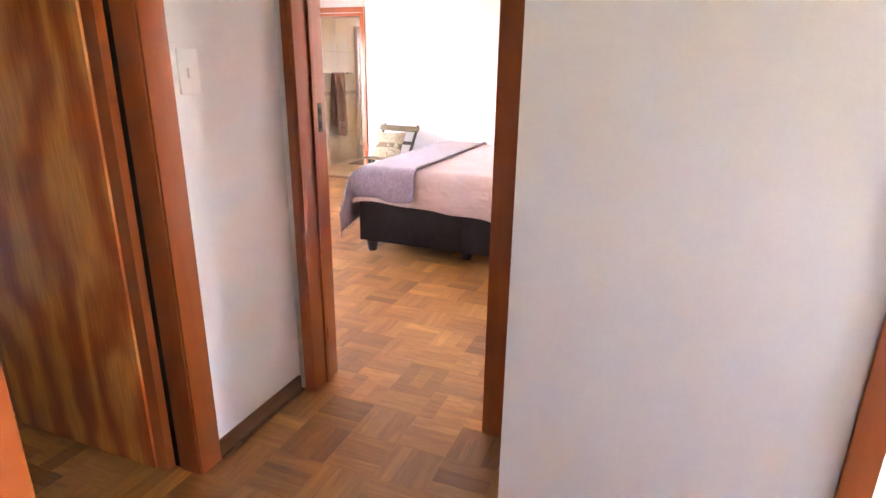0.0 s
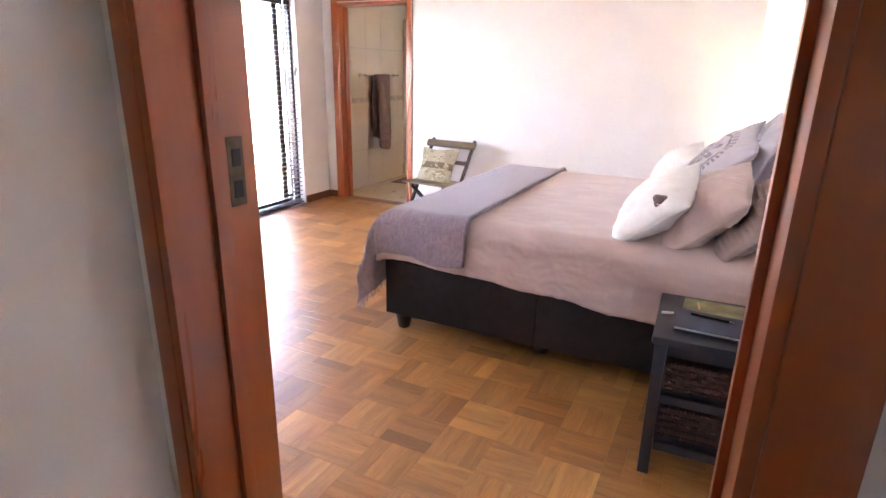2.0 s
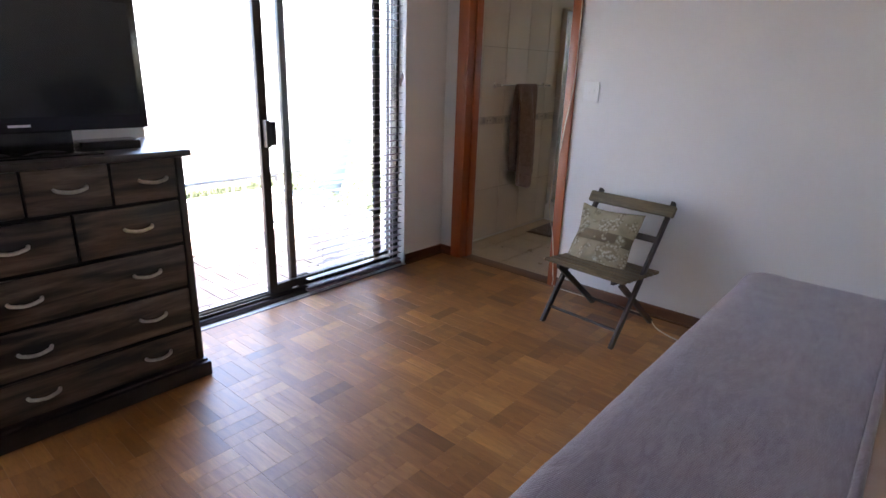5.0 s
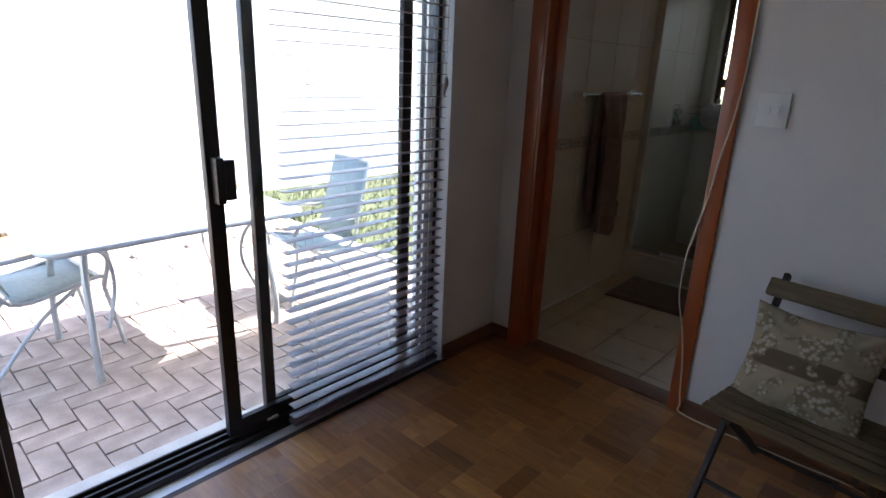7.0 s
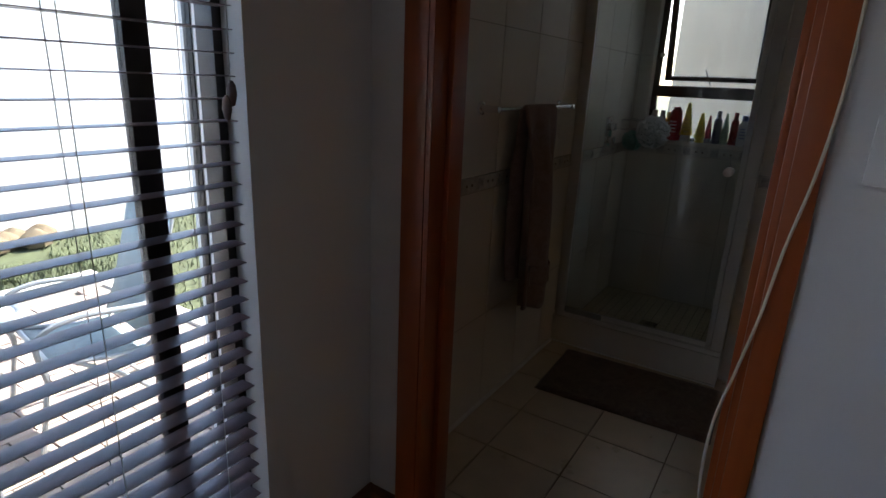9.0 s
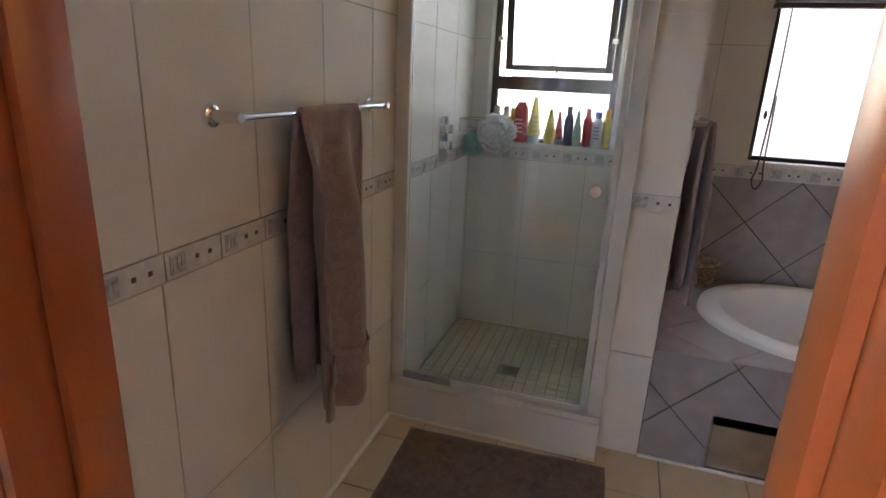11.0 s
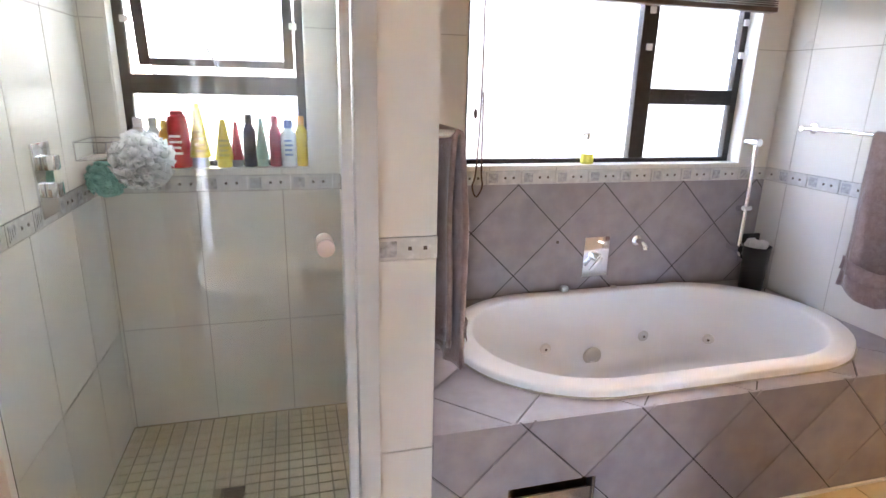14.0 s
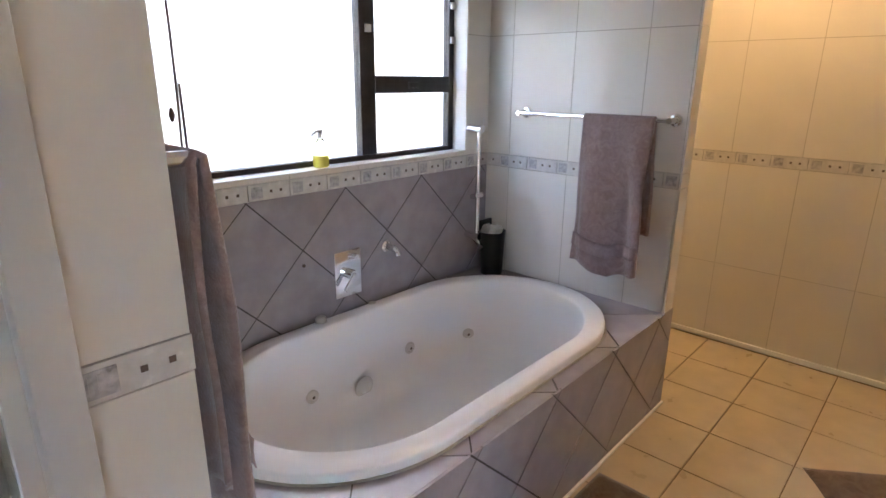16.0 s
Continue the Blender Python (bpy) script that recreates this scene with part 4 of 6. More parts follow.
for k in range(18):
    pb.faces.new((hub_, rims_[0][k], rims_[0][(k + 1) % 18]))
    pb.faces.new((rims_[0][k], rims_[1][k], rims_[1][(k + 1) % 18], rims_[0][(k + 1) % 18]))
pt = part("patch", pb, BROWNPATCH, wc, "grey-brown sewn patch", smooth="all")
pm = pt.modifiers.new("thick", "SOLIDIFY")
pm.thickness = 0.004
cushion("large pale grey cushion printed with a dark rosette", GREYPRINT, 0.56, 0.54, 0.20, pose(-0.225, 4.44, 0.955, 45, 14, -93), 15.9, ears=-0.02)
cushion("large pale grey cushion printed with a dark rosette", GREYPRINT, 0.54, 0.56, 0.19, pose(-0.030, 4.420, 1.000, 66, 12, -95), 21.5, ears=0.0)
cushion("white cotton cushion lying behind the others", WHITECOT, 0.40, 0.38, 0.22, pose(-0.445, 4.78, 0.860, 48, 10, -92), 25.2, ears=-0.05)

# bedside tables
NAVY = mat("blue_black_paint", (0.022, 0.024, 0.034), 0.42, var=0.25, scale=14, bump=0.06, bscale=60, stain=0.2)
WICKER = mat("dark_red_wicker", (0.055, 0.022, 0.016), 0.6, var=0.5, scale=40, bump=0.5, bscale=80)


def bedside_table(m, label):
    t = thing("bedside_table", label, "bedside table", m, group="bedside tables")
    W, D, Hh = 0.395, 0.45, 0.56
    part("tabletop", block(-W / 2, W / 2, -D / 2, D / 2, Hh - 0.03, Hh, 0.008), NAVY, t)
    for sx in (-1, 1):
        for sy in (-1, 1):
            x, y = sx * (W / 2 - 0.032), sy * (D / 2 - 0.032)
            part("leg", block(x - 0.02, x + 0.02, y - 0.02, y + 0.02, 0, Hh - 0.031, 0.004), NAVY, t)
    for z0, z1 in ((Hh - 0.075, Hh - 0.032), (0.30, 0.335), (0.105, 0.14)):
        for sy in (-1, 1):
            part("rail", block(-W / 2 + 0.053, W / 2 - 0.053, sy * (D / 2 - 0.034) - 0.014, sy * (D / 2 - 0.034) + 0.014, z0, z1, 0.003), NAVY, t)
        for sx in (-1, 1):
            part("rail", block(sx * (W / 2 - 0.034) - 0.014, sx * (W / 2 - 0.034) + 0.014, -D / 2 + 0.053, D / 2 - 0.053, z0, z1, 0.003), NAVY, t)
    part("shelf", block(-W / 2 + 0.04, W / 2 - 0.04, -D / 2 + 0.04, D / 2 - 0.04, 0.141, 0.153, 0.002), NAVY, t)
    part("shelf", block(-W / 2 + 0.04, W / 2 - 0.04, -D / 2 + 0.04, D / 2 - 0.04, 0.336, 0.346, 0.002), NAVY, t)
    for z0, z1 in ((0.350, 0.468), (0.156, 0.292)):
        bk = part("basket", block(-W / 2 + 0.056, W / 2 - 0.056, -D / 2 + 0.035, D / 2 - 0.035, z0, z1 - 0.004, 0.01), WICKER, t, "dark red-brown wicker")
        bm = bmesh.new()
        for k in range(5):
            z = z0 + 0.014 + k * (z1 - z0 - 0.026) / 4
            for y in (-D / 2 + 0.033, D / 2 - 0.033):
                pts = [(-W / 2 + 0.058 + i * 0.01345, y + 0.004 * (1 if (i + k) % 2 else -1), z) for i in range(21)]
                tube(bm, pts, 0.0075, 5)
        tagged(part("weave", bm, WICKER, bk), "", "", "", "stuff")
    return t


bedside_table(pose(-0.128, 3.238, 0, 0, 0, 2.5), "blue-black painted bedside table with wicker drawers, cluttered top")
bedside_table(pose(-0.09, 5.86, 0), "blue-black painted bedside table with a lit lamp")
# what lies on the near one
NAVYBOOK = mat("navy_book_cloth", (0.03, 0.036, 0.065), 0.5, var=0.1, scale=40)
PAPER = plain("page_white", (0.75, 0.73, 0.68), 0.7)
COVERPIC = mat("magazine_cover_green", (0.24, 0.22, 0.09), 0.3, var=0.6, scale=12)
YEL = plain("bright_yellow", (0.85, 0.68, 0.03), 0.4)
BLUEW = mat("pale_blue_print", (0.45, 0.55, 0.70), 0.4, var=0.3, scale=25)
INK = plain("black_ink", (0.01, 0.01, 0.012), 0.4)
mg = thing("magazine", "glossy magazine with an olive picture cover", "magazine", pose(-0.100, 3.325, 0.5605, 0, 0, -1) @ Matrix.Diagonal((1.2, 1.0, 1, 1)))
part("page_block", block(-0.12, 0.12, -0.09, 0.09, 0, 0.006, 0.001), PAPER, mg)
part("cover", block(-0.121, 0.121, -0.091, 0.091, 0.0062, 0.0074), COVERPIC, mg)
part("cover_band", block(0.06, 0.115, -0.06, 0.07, 0.0076, 0.0082), YEL, mg)
part("cover_panel", block(0.02, 0.11, -0.088, -0.062, 0.0076, 0.0082), BLUEW, mg)
mg2 = thing("magazine", "folded pale magazine with a yellow headline", "magazine", pose(-0.020, 3.150, 0.5605, 0, 0, -6))
part("page_block", block(-0.085, 0.085, -0.062, 0.062, 0, 0.006, 0.001), PAPER, mg2)
part("headline", block(-0.06, -0.01, 0.02, 0.05, 0.0062, 0.007), YEL, mg2)
part("picture", block(0.0, 0.08, -0.055, 0.03, 0.0062, 0.007), BLUEW, mg2)
nb = thing("notebook", "navy blue hardback notebook on the magazines", "notebook", pose(-0.150, 3.160, 0.569, 0, 0, -1) @ Matrix.Diagonal((1.06, 1.2, 1, 1)))
part("page_block", block(-0.098, 0.098, -0.066, 0.066, 0.002, 0.012, 0.001), PAPER, nb)
part("cover", block(-0.102, 0.102, -0.07, 0.07, 0.0122, 0.0155, 0.001), NAVYBOOK, nb)
part("back_cover", block(-0.102, 0.102, -0.07, 0.07, 0.0, 0.0018), NAVYBOOK, nb)
pn = thing("pen", "black ballpoint pen with a silver clip", "pen", pose(-0.145, 3.195, 0.5895, 0, 0, -6))
part("barrel", rod(bmesh.new(), (-0.065, 0, 0), (0.06, 0, 0), 0.0048, 10), INK, pn)
part("tip", rod(bmesh.new(), (0.0605, 0, 0), (0.078, 0, 0), 0.0045, 10, 0.001), CHROME, pn)
part("clip", block(-0.06, -0.02, -0.001, 0.001, 0.0045, 0.006), CHROME, pn)
pc = thing("pencil", "short peach-coloured pencil on the magazine", "pencil", pose(-0.19, 3.335, 0.5722, 0, 0, 97))
part("shaft", rod(bmesh.new(), (-0.04, 0, 0), (0.03, 0, 0), 0.004, 6), plain("peach_wood", (0.75, 0.42, 0.25), 0.5), pc)
part("point", rod(bmesh.new(), (0.0305, 0, 0), (0.045, 0, 0), 0.004, 6, 0.0006), PAPER, pc)
st = thing("earphone_stick", "small white plastic stick on the table", "clutter", pose(-0.29, 3.23, 0.5645, 0, 0, 20))
part("stick", block(-0.022, 0.022, -0.004, 0.004, -0.004, 0.004, 0.002), WHITE_PL, st)
# lamp beside the bed head
lp = thing("table_lamp", "small lit bedside lamp with a warm cream shade", "lamp", pose(-0.06, 5.97, 0.56))
part("foot", lathe(bmesh.new(), [(0.055, 0), (0.058, 0.008), (0.02, 0.02), (0.012, 0.05), (0.012, 0.14)], 20), NAVY, lp)
SHADE = mat("cream_lamp_shade", (0.80, 0.70, 0.50), 0.8, trans=0.0)
bm = bmesh.new()
lathe(bm, [(0.085, 0.13), (0.055, 0.27), (0.052, 0.27), (0.082, 0.13)], 24)
part("shade", bm, SHADE, lp)
part("bulb", lathe(bmesh.new(), [(0.012, 0.141), (0.022, 0.17), (0.03, 0.20), (0.022, 0.225), (0.005, 0.235)], 14), plain("warm_bulb", (1.0, 0.78, 0.35), 0.5, emit=6.0), lp)
la = new("lamp_light", bpy.data.lights.new("lamp_light", "POINT"))
la.data.energy, la.data.color, la.data.shadow_soft_size = 0.008, (1.0, 0.72, 0.35), 0.03
la.location = (-0.06, 5.97, 0.87)

# chest of drawers with television
CHEST = wood("dark_weathered_timber", (0.018, 0.012, 0.009), (0.18, 0.125, 0.088), axis=1, scale=5, rough=0.5, coat=0.05, bands=1.3, distort=2.5, stops=(0.40, 0.74), random_tone=0.3)
CHESTV = wood("dark_weathered_timber_upright", (0.018, 0.013, 0.011), (0.10, 0.078, 0.060), axis=2, scale=5, rough=0.5, coat=0.05, stops=(0.35, 0.8))
CHESTTOP = wood("dark_timber_top", (0.022, 0.014, 0.011), (0.05, 0.035, 0.03), axis=1, scale=5, rough=0.32, coat=0.2)
PEWTER = mat("pale_pewter", (0.55, 0.53, 0.49), 0.35, metal=0.7, var=0.15, scale=60)
ch = thing("chest_of_drawers", "dark weathered-timber chest of eight drawers with pewter handles", "chest of drawers", pose(0, 0, 0))
CF, CB, CY0, CY1, CT = -3.755, -4.205, 3.08, 3.985, 1.093
part("side_panel", block(CB, CF, CY0, CY0 + 0.03, 0.09, CT - 0.03, 0.004), CHESTV, ch)
part("side_panel", block(CB, CF, CY1 - 0.03, CY1, 0.09, CT - 0.03, 0.004), CHESTV, ch)
part("back_panel", block(CB, CB + 0.012, CY0 + 0.031, CY1 - 0.031, 0.09, CT - 0.031), CHESTV, ch)
part("top", block(CB - 0.01, CF + 0.035, CY0 - 0.025, CY1 + 0.025, CT - 0.03, CT, 0.008), CHESTTOP, ch)
part("plinth", block(CB, CF + 0.030, CY0 - 0.022, CY1 + 0.022, 0, 0.075, 0.010), CHESTTOP, ch)
part("plinth_moulding", block(CB, CF + 0.016, CY0 - 0.010, CY1 + 0.010, 0.0755, 0.0895, 0.005), CHESTTOP, ch)
part("carcass", block(CB + 0.013, CF - 0.012, CY0 + 0.031, CY1 - 0.031, 0.0905, CT - 0.0315), plain("dark_inside", (0.008, 0.006, 0.006), 0.8), ch)
YS = [CY0 + 0.034, CY1 - 0.034]
rowsz = [(0.885, 1.062), (0.680, 0.878), (0.474, 0.673), (0.272, 0.467), (0.096, 0.265)]


def drawer(y0, y1, z0, z1, grips):
    d = part("drawer", block(CF - 0.011, CF + 0.006, y0 + 0.004, y1 - 0.004, z0 + 0.004, z1 - 0.004, 0.006), CHEST, ch)
    for gy in grips:
        gz = (z0 + z1) / 2
        hb = tube(bmesh.new(), smooth_run([(CF + 0.004, gy - 0.055, gz + 0.006), (CF + 0.020, gy - 0.045, gz), (CF + 0.030, gy, gz - 0.006), (CF + 0.020, gy + 0.045, gz), (CF + 0.004, gy + 0.055, gz + 0.006)], 5), 0.0075, 8)
        part("handle", hb, PEWTER, d, "pale pewter bow handle")


y1a, y2a = 3.393, 3.688
drawer(YS[0], y1a, *rowsz[0], [3.244])
drawer(y1a, y2a, *rowsz[0], [3.546])
drawer(y2a, YS[1], *rowsz[0], [3.85])
drawer(YS[0], 3.535, *rowsz[1], [3.326])
drawer(3.535, YS[1], *rowsz[1], [3.768])
for rz in rowsz[2:]:
    drawer(YS[0], YS[1], *rz, [3.337, 3.778])

BLK = plain("black_gloss_plastic", (0.008, 0.008, 0.010), 0.16)
SCREEN = plain("dark_screen_glass", (0.006, 0.006, 0.007), 0.10)
tv = thing("television", "black flat-screen television, switched off, on the chest", "television", pose(-3.90, 3.455, CT, 0, 0, -3))
TW, T0, T1 = 0.90, 0.085, 0.595
part("back_shell", block(-0.055, -0.016, -TW / 2 + 0.03, TW / 2 - 0.03, T0 + 0.03, T1 - 0.03, 0.015), BLK, tv)
bz = part("bezel", block(-0.015, 0.018, -TW / 2, TW / 2, T0, T1, 0.006), BLK, tv)
part("screen", block(0.0182, 0.0192, -TW / 2 + 0.028, TW / 2 - 0.028, T0 + 0.055, T1 - 0.028), SCREEN, tv)
part("badge", block(0.0185, 0.0195, -0.035, 0.035, T0 + 0.02, T0 + 0.029), plain("silver_badge", (0.6, 0.6, 0.62), 0.3, 0.6), bz, "small silver maker's badge")
part("neck", block(-0.03, 0.0, -0.17, 0.17, 0.012, T0 - 0.0005, 0.006), BLK, tv)
part("stand", block(-0.11, 0.12, -0.24, 0.24, 0.0, 0.012, 0.005), BLK, tv)
bx = thing("set_top_box", "low black set-top box under the television", "media box", pose(-3.900, 3.750, CT))
part("case", block(-0.05, 0.05, -0.11, 0.11, 0.002, 0.040, 0.004), BLK, bx)
part("front", block(0.0502, 0.052, -0.105, 0.105, 0.006, 0.036), SCREEN, bx)
rm = thing("remote_control", "slim grey remote control on the chest", "remote", pose(-3.785, 3.26, CT + 0.001, 0, 0, 66))
part("case", block(-0.022, 0.022, -0.085, 0.085, 0, 0.016, 0.005), plain("grey_plastic", (0.25, 0.25, 0.26), 0.35), rm)
for i in range(4):
    part("button", block(-0.014, 0.014, -0.06 + i * 0.03, -0.045 + i * 0.03, 0.0162, 0.018, 0.001), INK, rm)
bm = tube(bmesh.new(), smooth_run([(-3.850, 3.600, CT + 0.004), (-3.820, 3.500, CT + 0.02), (-3.810, 3.410, CT + 0.006), (-3.850, 3.350, CT + 0.018), (-3.840, 3.170, CT + 0.006), (-3.900, 3.100, CT + 0.01)], 6), 0.004, 6)
solid("cable", bm, INK, "tangled black cable under the television", "cable")

# folding slatted chair with a cushion
CHAIRW = wood("weathered_olive_brown_timber", (0.10, 0.066, 0.028), (0.24, 0.175, 0.085), axis=0, scale=9, rough=0.6, coat=0.05)
CHAIRD = wood("dark_chair_timber", (0.03, 0.020, 0.014), (0.085, 0.06, 0.042), axis=2, scale=8, rough=0.55, coat=0.05)


def bar(a, b, w, h):
    """A flat bar from a to b, w wide in x and h deep."""
    a, b = Vector(a), Vector(b)
    d = b - a
    bm = block(-w / 2, w / 2, -h / 2, h / 2, 0, d.length, 0.003)
    up = Vector((1, 0, 0))
    z = d.normalized()
    y = z.cross(up).normalized()
    m = Matrix((up, y, z)).transposed().to_4x4()
    bmesh.ops.transform(bm, matrix=Matrix.Translation(a) @ m, verts=bm.verts)
    return bm


fc = thing("folding_chair", "weathered wooden folding chair with slatted seat against the wall", "chair", pose(-2.63, 5.94, 0, 0, 0, -6))
for s in (-1, 1):
    part("back_leg", bar((s * 0.235, -0.28, 0), (s * 0.235, 0.235, 0.765), 0.020, 0.036), CHAIRD, fc)
    part("front_leg", bar((s * 0.205, 0.24, 0), (s * 0.205, -0.20, 0.355), 0.020, 0.034), CHAIRD, fc)
    part("seat_rail", bar((s * 0.18, -0.25, 0.372), (s * 0.18, 0.16, 0.345), 0.020, 0.028), CHAIRD, fc)
for i in range(7):
    f = i / 6
    y, z = -0.255 + f * 0.36, 0.396 - f * 0.025
    part("seat_slat", block(-0.262, 0.262, y - 0.022, y + 0.022, z - 0.008, z + 0.008, 0.004), CHAIRW, fc)
for f, hh, nm, dd in ((0.945, 0.034, "top_rail", 0.016), (0.735, 0.020, "back_rail", 0.010)):
    y, z = -0.28 + f * 0.515, f * 0.765
    bm = block(-0.275 if hh > 0.03 else -0.224, 0.275 if hh > 0.03 else 0.224, -dd, dd, -hh, hh, 0.009)
    bmesh.ops.transform(bm, matrix=pose(0, y - 0.030 if hh > 0.03 else y, z, -34, 0, 0), verts=bm.verts)
    part(nm, bm, CHAIRW if hh > 0.03 else CHAIRD, fc)
part("stretcher", rod(bmesh.new(), (-0.235, -0.22, 0.09), (0.235, -0.22, 0.09), 0.009), CHAIRD, fc)
part("stretcher", rod(bmesh.new(), (-0.205, 0.18, 0.05), (0.205, 0.18, 0.05), 0.009), CHAIRD, fc)


def striped_print(name):
    """Khaki cloth with a brown band and scattered pale seed heads."""
    m, n, l, b = nodes_of(name)
    tc = n.new("ShaderNodeTexCoord")
    sp = n.new("ShaderNodeSeparateXYZ")
    l.new(tc.outputs["Object"], sp.inputs[0])
    r = ramp(n, [(0.0, (0.34, 0.28, 0.17)), (0.42, (0.36, 0.30, 0.19)), (0.43, (0.13, 0.095, 0.05)), (0.60, (0.15, 0.11, 0.06)), (0.61, (0.36, 0.30, 0.19))])
    mr = n.new("ShaderNodeMapRange")
    mr.inputs[1].default_value, mr.inputs[2].default_value = -0.18, 0.18
    l.new(sp.outputs[1], mr.inputs[0])
    l.new(mr.outputs[0], r.inputs[0])
    vo = n.new("ShaderNodeTexVoronoi")
    vo.inputs["Scale"].default_value = 60
    l.new(tc.outputs["Object"], vo.inputs["Vector"])
    no = n.new("ShaderNodeTexNoise")
    no.inputs["Scale"].default_value = 14
    l.new(tc.outputs["Object"], no.inputs["Vector"])
    r2 = ramp(n, [(0.50, (0, 0, 0)), (0.56, (1, 1, 1))])
    l.new(no.outputs[0], r2.inputs[0])
    r3 = ramp(n, [(0.30, (0.50, 0.45, 0.33)), (0.6, (0.24, 0.19, 0.11))])
    l.new(vo.outputs["Distance"], r3.inputs[0])
    mx = n.new("ShaderNodeMix")
    mx.data_type = "RGBA"
    l.new(r2.outputs[0], mx.inputs[0])
    l.new(r.outputs[0], mx.inputs[6])
    l.new(r3.outputs[0], mx.inputs[7])
    l.new(mx.outputs[2], b.inputs["Base Color"])
    b.inputs["Roughness"].default_value = 0.85
    return m


cc = thing("cushion", "khaki cushion with a brown band and seed-head print", "cushion", pose(-2.69, 5.96, 0.515, 62, 0, -5))
part("cover", pillow_mesh(0.38, 0.36, 0.10, 31.0, ears=0.08), striped_print("khaki_print_cloth"), cc, smooth="all")

# ---- bathroom ----
def clip_poly(poly, a, b, c):
    """The part of a convex polygon where a*x + b*y <= c."""
    out = []
    for p, q in zip(poly, poly[1:] + poly[:1]):
        dp, dq = a * p[0] + b * p[1] - c, a * q[0] + b * q[1] - c
        if dp <= 0:
            out.append(p)
        if dp * dq < 0:
            t = dp / (dp - dq)
            out.append((p[0] + t * (q[0] - p[0]), p[1] + t * (q[1] - p[1])))
    return out


def halfplanes(poly, inset=0.0):
    """Outward half-planes of a counter-clockwise convex polygon, drawn in by inset."""
    hp = []
    for p, q in zip(poly, poly[1:] + poly[:1]):
        dx, dy = q[0] - p[0], q[1] - p[1]
        n = math.hypot(dx, dy)
        if n > 1e-7:
            a, b = dy / n, -dx / n
            hp.append((a, b, a * p[0] + b * p[1] - inset))
    return hp


def area(poly):
    return 0.5 * abs(sum(p[0] * q[1] - q[0] * p[1] for p, q in zip(poly, poly[1:] + poly[:1])))


def tiles(parent, m, polys, region, holes, material, thick=0.008, gap=0.004, name="tile", bed=None):
    """Lays tiles in the plane of m: each polygon, less the joint, kept inside the region and outside the holes."""
    reg = halfplanes(region)
    hol = [halfplanes(h) for h in holes]
    for poly in ([region] if bed else []) + polys:
        fill = bed and poly is region
        body = poly
        for h in ([] if fill else halfplanes(poly, gap / 2)) + reg:
            body = clip_poly(body, *h) if len(body) > 2 else []
        todo = [body] if len(body) > 2 else []
        for hp in hol:
            nxt = []
            for pc in todo:
                rest = pc
                for a, b, c in hp:
                    outp = clip_poly(rest, -a, -b, -c) if len(rest) > 2 else []
                    if len(outp) > 2 and area(outp) > 4e-5:
                        nxt.append(outp)
                    rest = clip_poly(rest, a, b, c) if len(rest) > 2 else []
            todo = nxt
        todo = [p for p in todo if area(p) > 1e-4]
        if not todo:
            continue
        bm = bmesh.new()
        for p in todo:
            lo = [bm.verts.new((x, y, 0)) for x, y in p]
            hi = [bm.verts.new((x, y, thick - 0.0018 if fill else thick)) for x, y in p]
            bm.faces.new(lo[::-1])
            bm.faces.new(hi)
            for i in range(len(p)):
                j = (i + 1) % len(p)
                bm.faces.new((lo[i], lo[j], hi[j], hi[i]))
        bmesh.ops.transform(bm, matrix=m, verts=bm.verts)
        part("grout_bed" if fill else name, bm, bed if fill else material, parent, smooth=False)


def rect(x0, x1, y0, y1):
    return [(x0, y0), (x1, y0), (x1, y1), (x0, y1)]


def grid(x_lines, y_lines):
    return [rect(a, b, c, d) for a, b in zip(x_lines, x_lines[1:]) for c, d in zip(y_lines, y_lines[1:])]


def diamonds(x0, y0, h, region):
    xs = [p[0] for p in region]
    ys = [p[1] for p in region]
    out = []
    for i in range(-30, 31):
        for j in range(-30, 31):
            if (i + j) % 2:
                cx, cy = x0 + i * h, y0 + j * h
                if min(xs) - h < cx < max(xs) + h and min(ys) - h < cy < max(ys) + h:
                    out.append([(cx, cy - h), (cx + h, cy), (cx, cy + h), (cx - h, cy)])
    return out


def plane(origin, u, v):
    u, v = Vector(u), Vector(v)
    w = u.cross(v)
    m = Matrix((u, v, w)).transposed().to_4x4()
    m.translation = origin
    return m


NORTH = plane((0, BN + 0.008, 0), (1, 0, 0), (0, 0, 1))          # faces -y
WEST = plane((WX, 0, 0), (0, 1, 0), (0, 0, 1))                    # faces +x
EASTF = plane((-1.170, 0, 0), (0, -1, 0), (0, 0, 1))              # faces -x: u runs against y
ALC = plane((AX + 0.008, 0, 0), (0, -1, 0), (0, 0, 1))
ZR = [-0.10, 0.455, 1.018]
ZR2 = [1.080, 1.640, 2.20, 2.56]


def run(a, b, start, step):
    k = math.floor((a - start) / step)
    return [start + (k + i) * step for i in range(int((b - a) / step) + 3)]


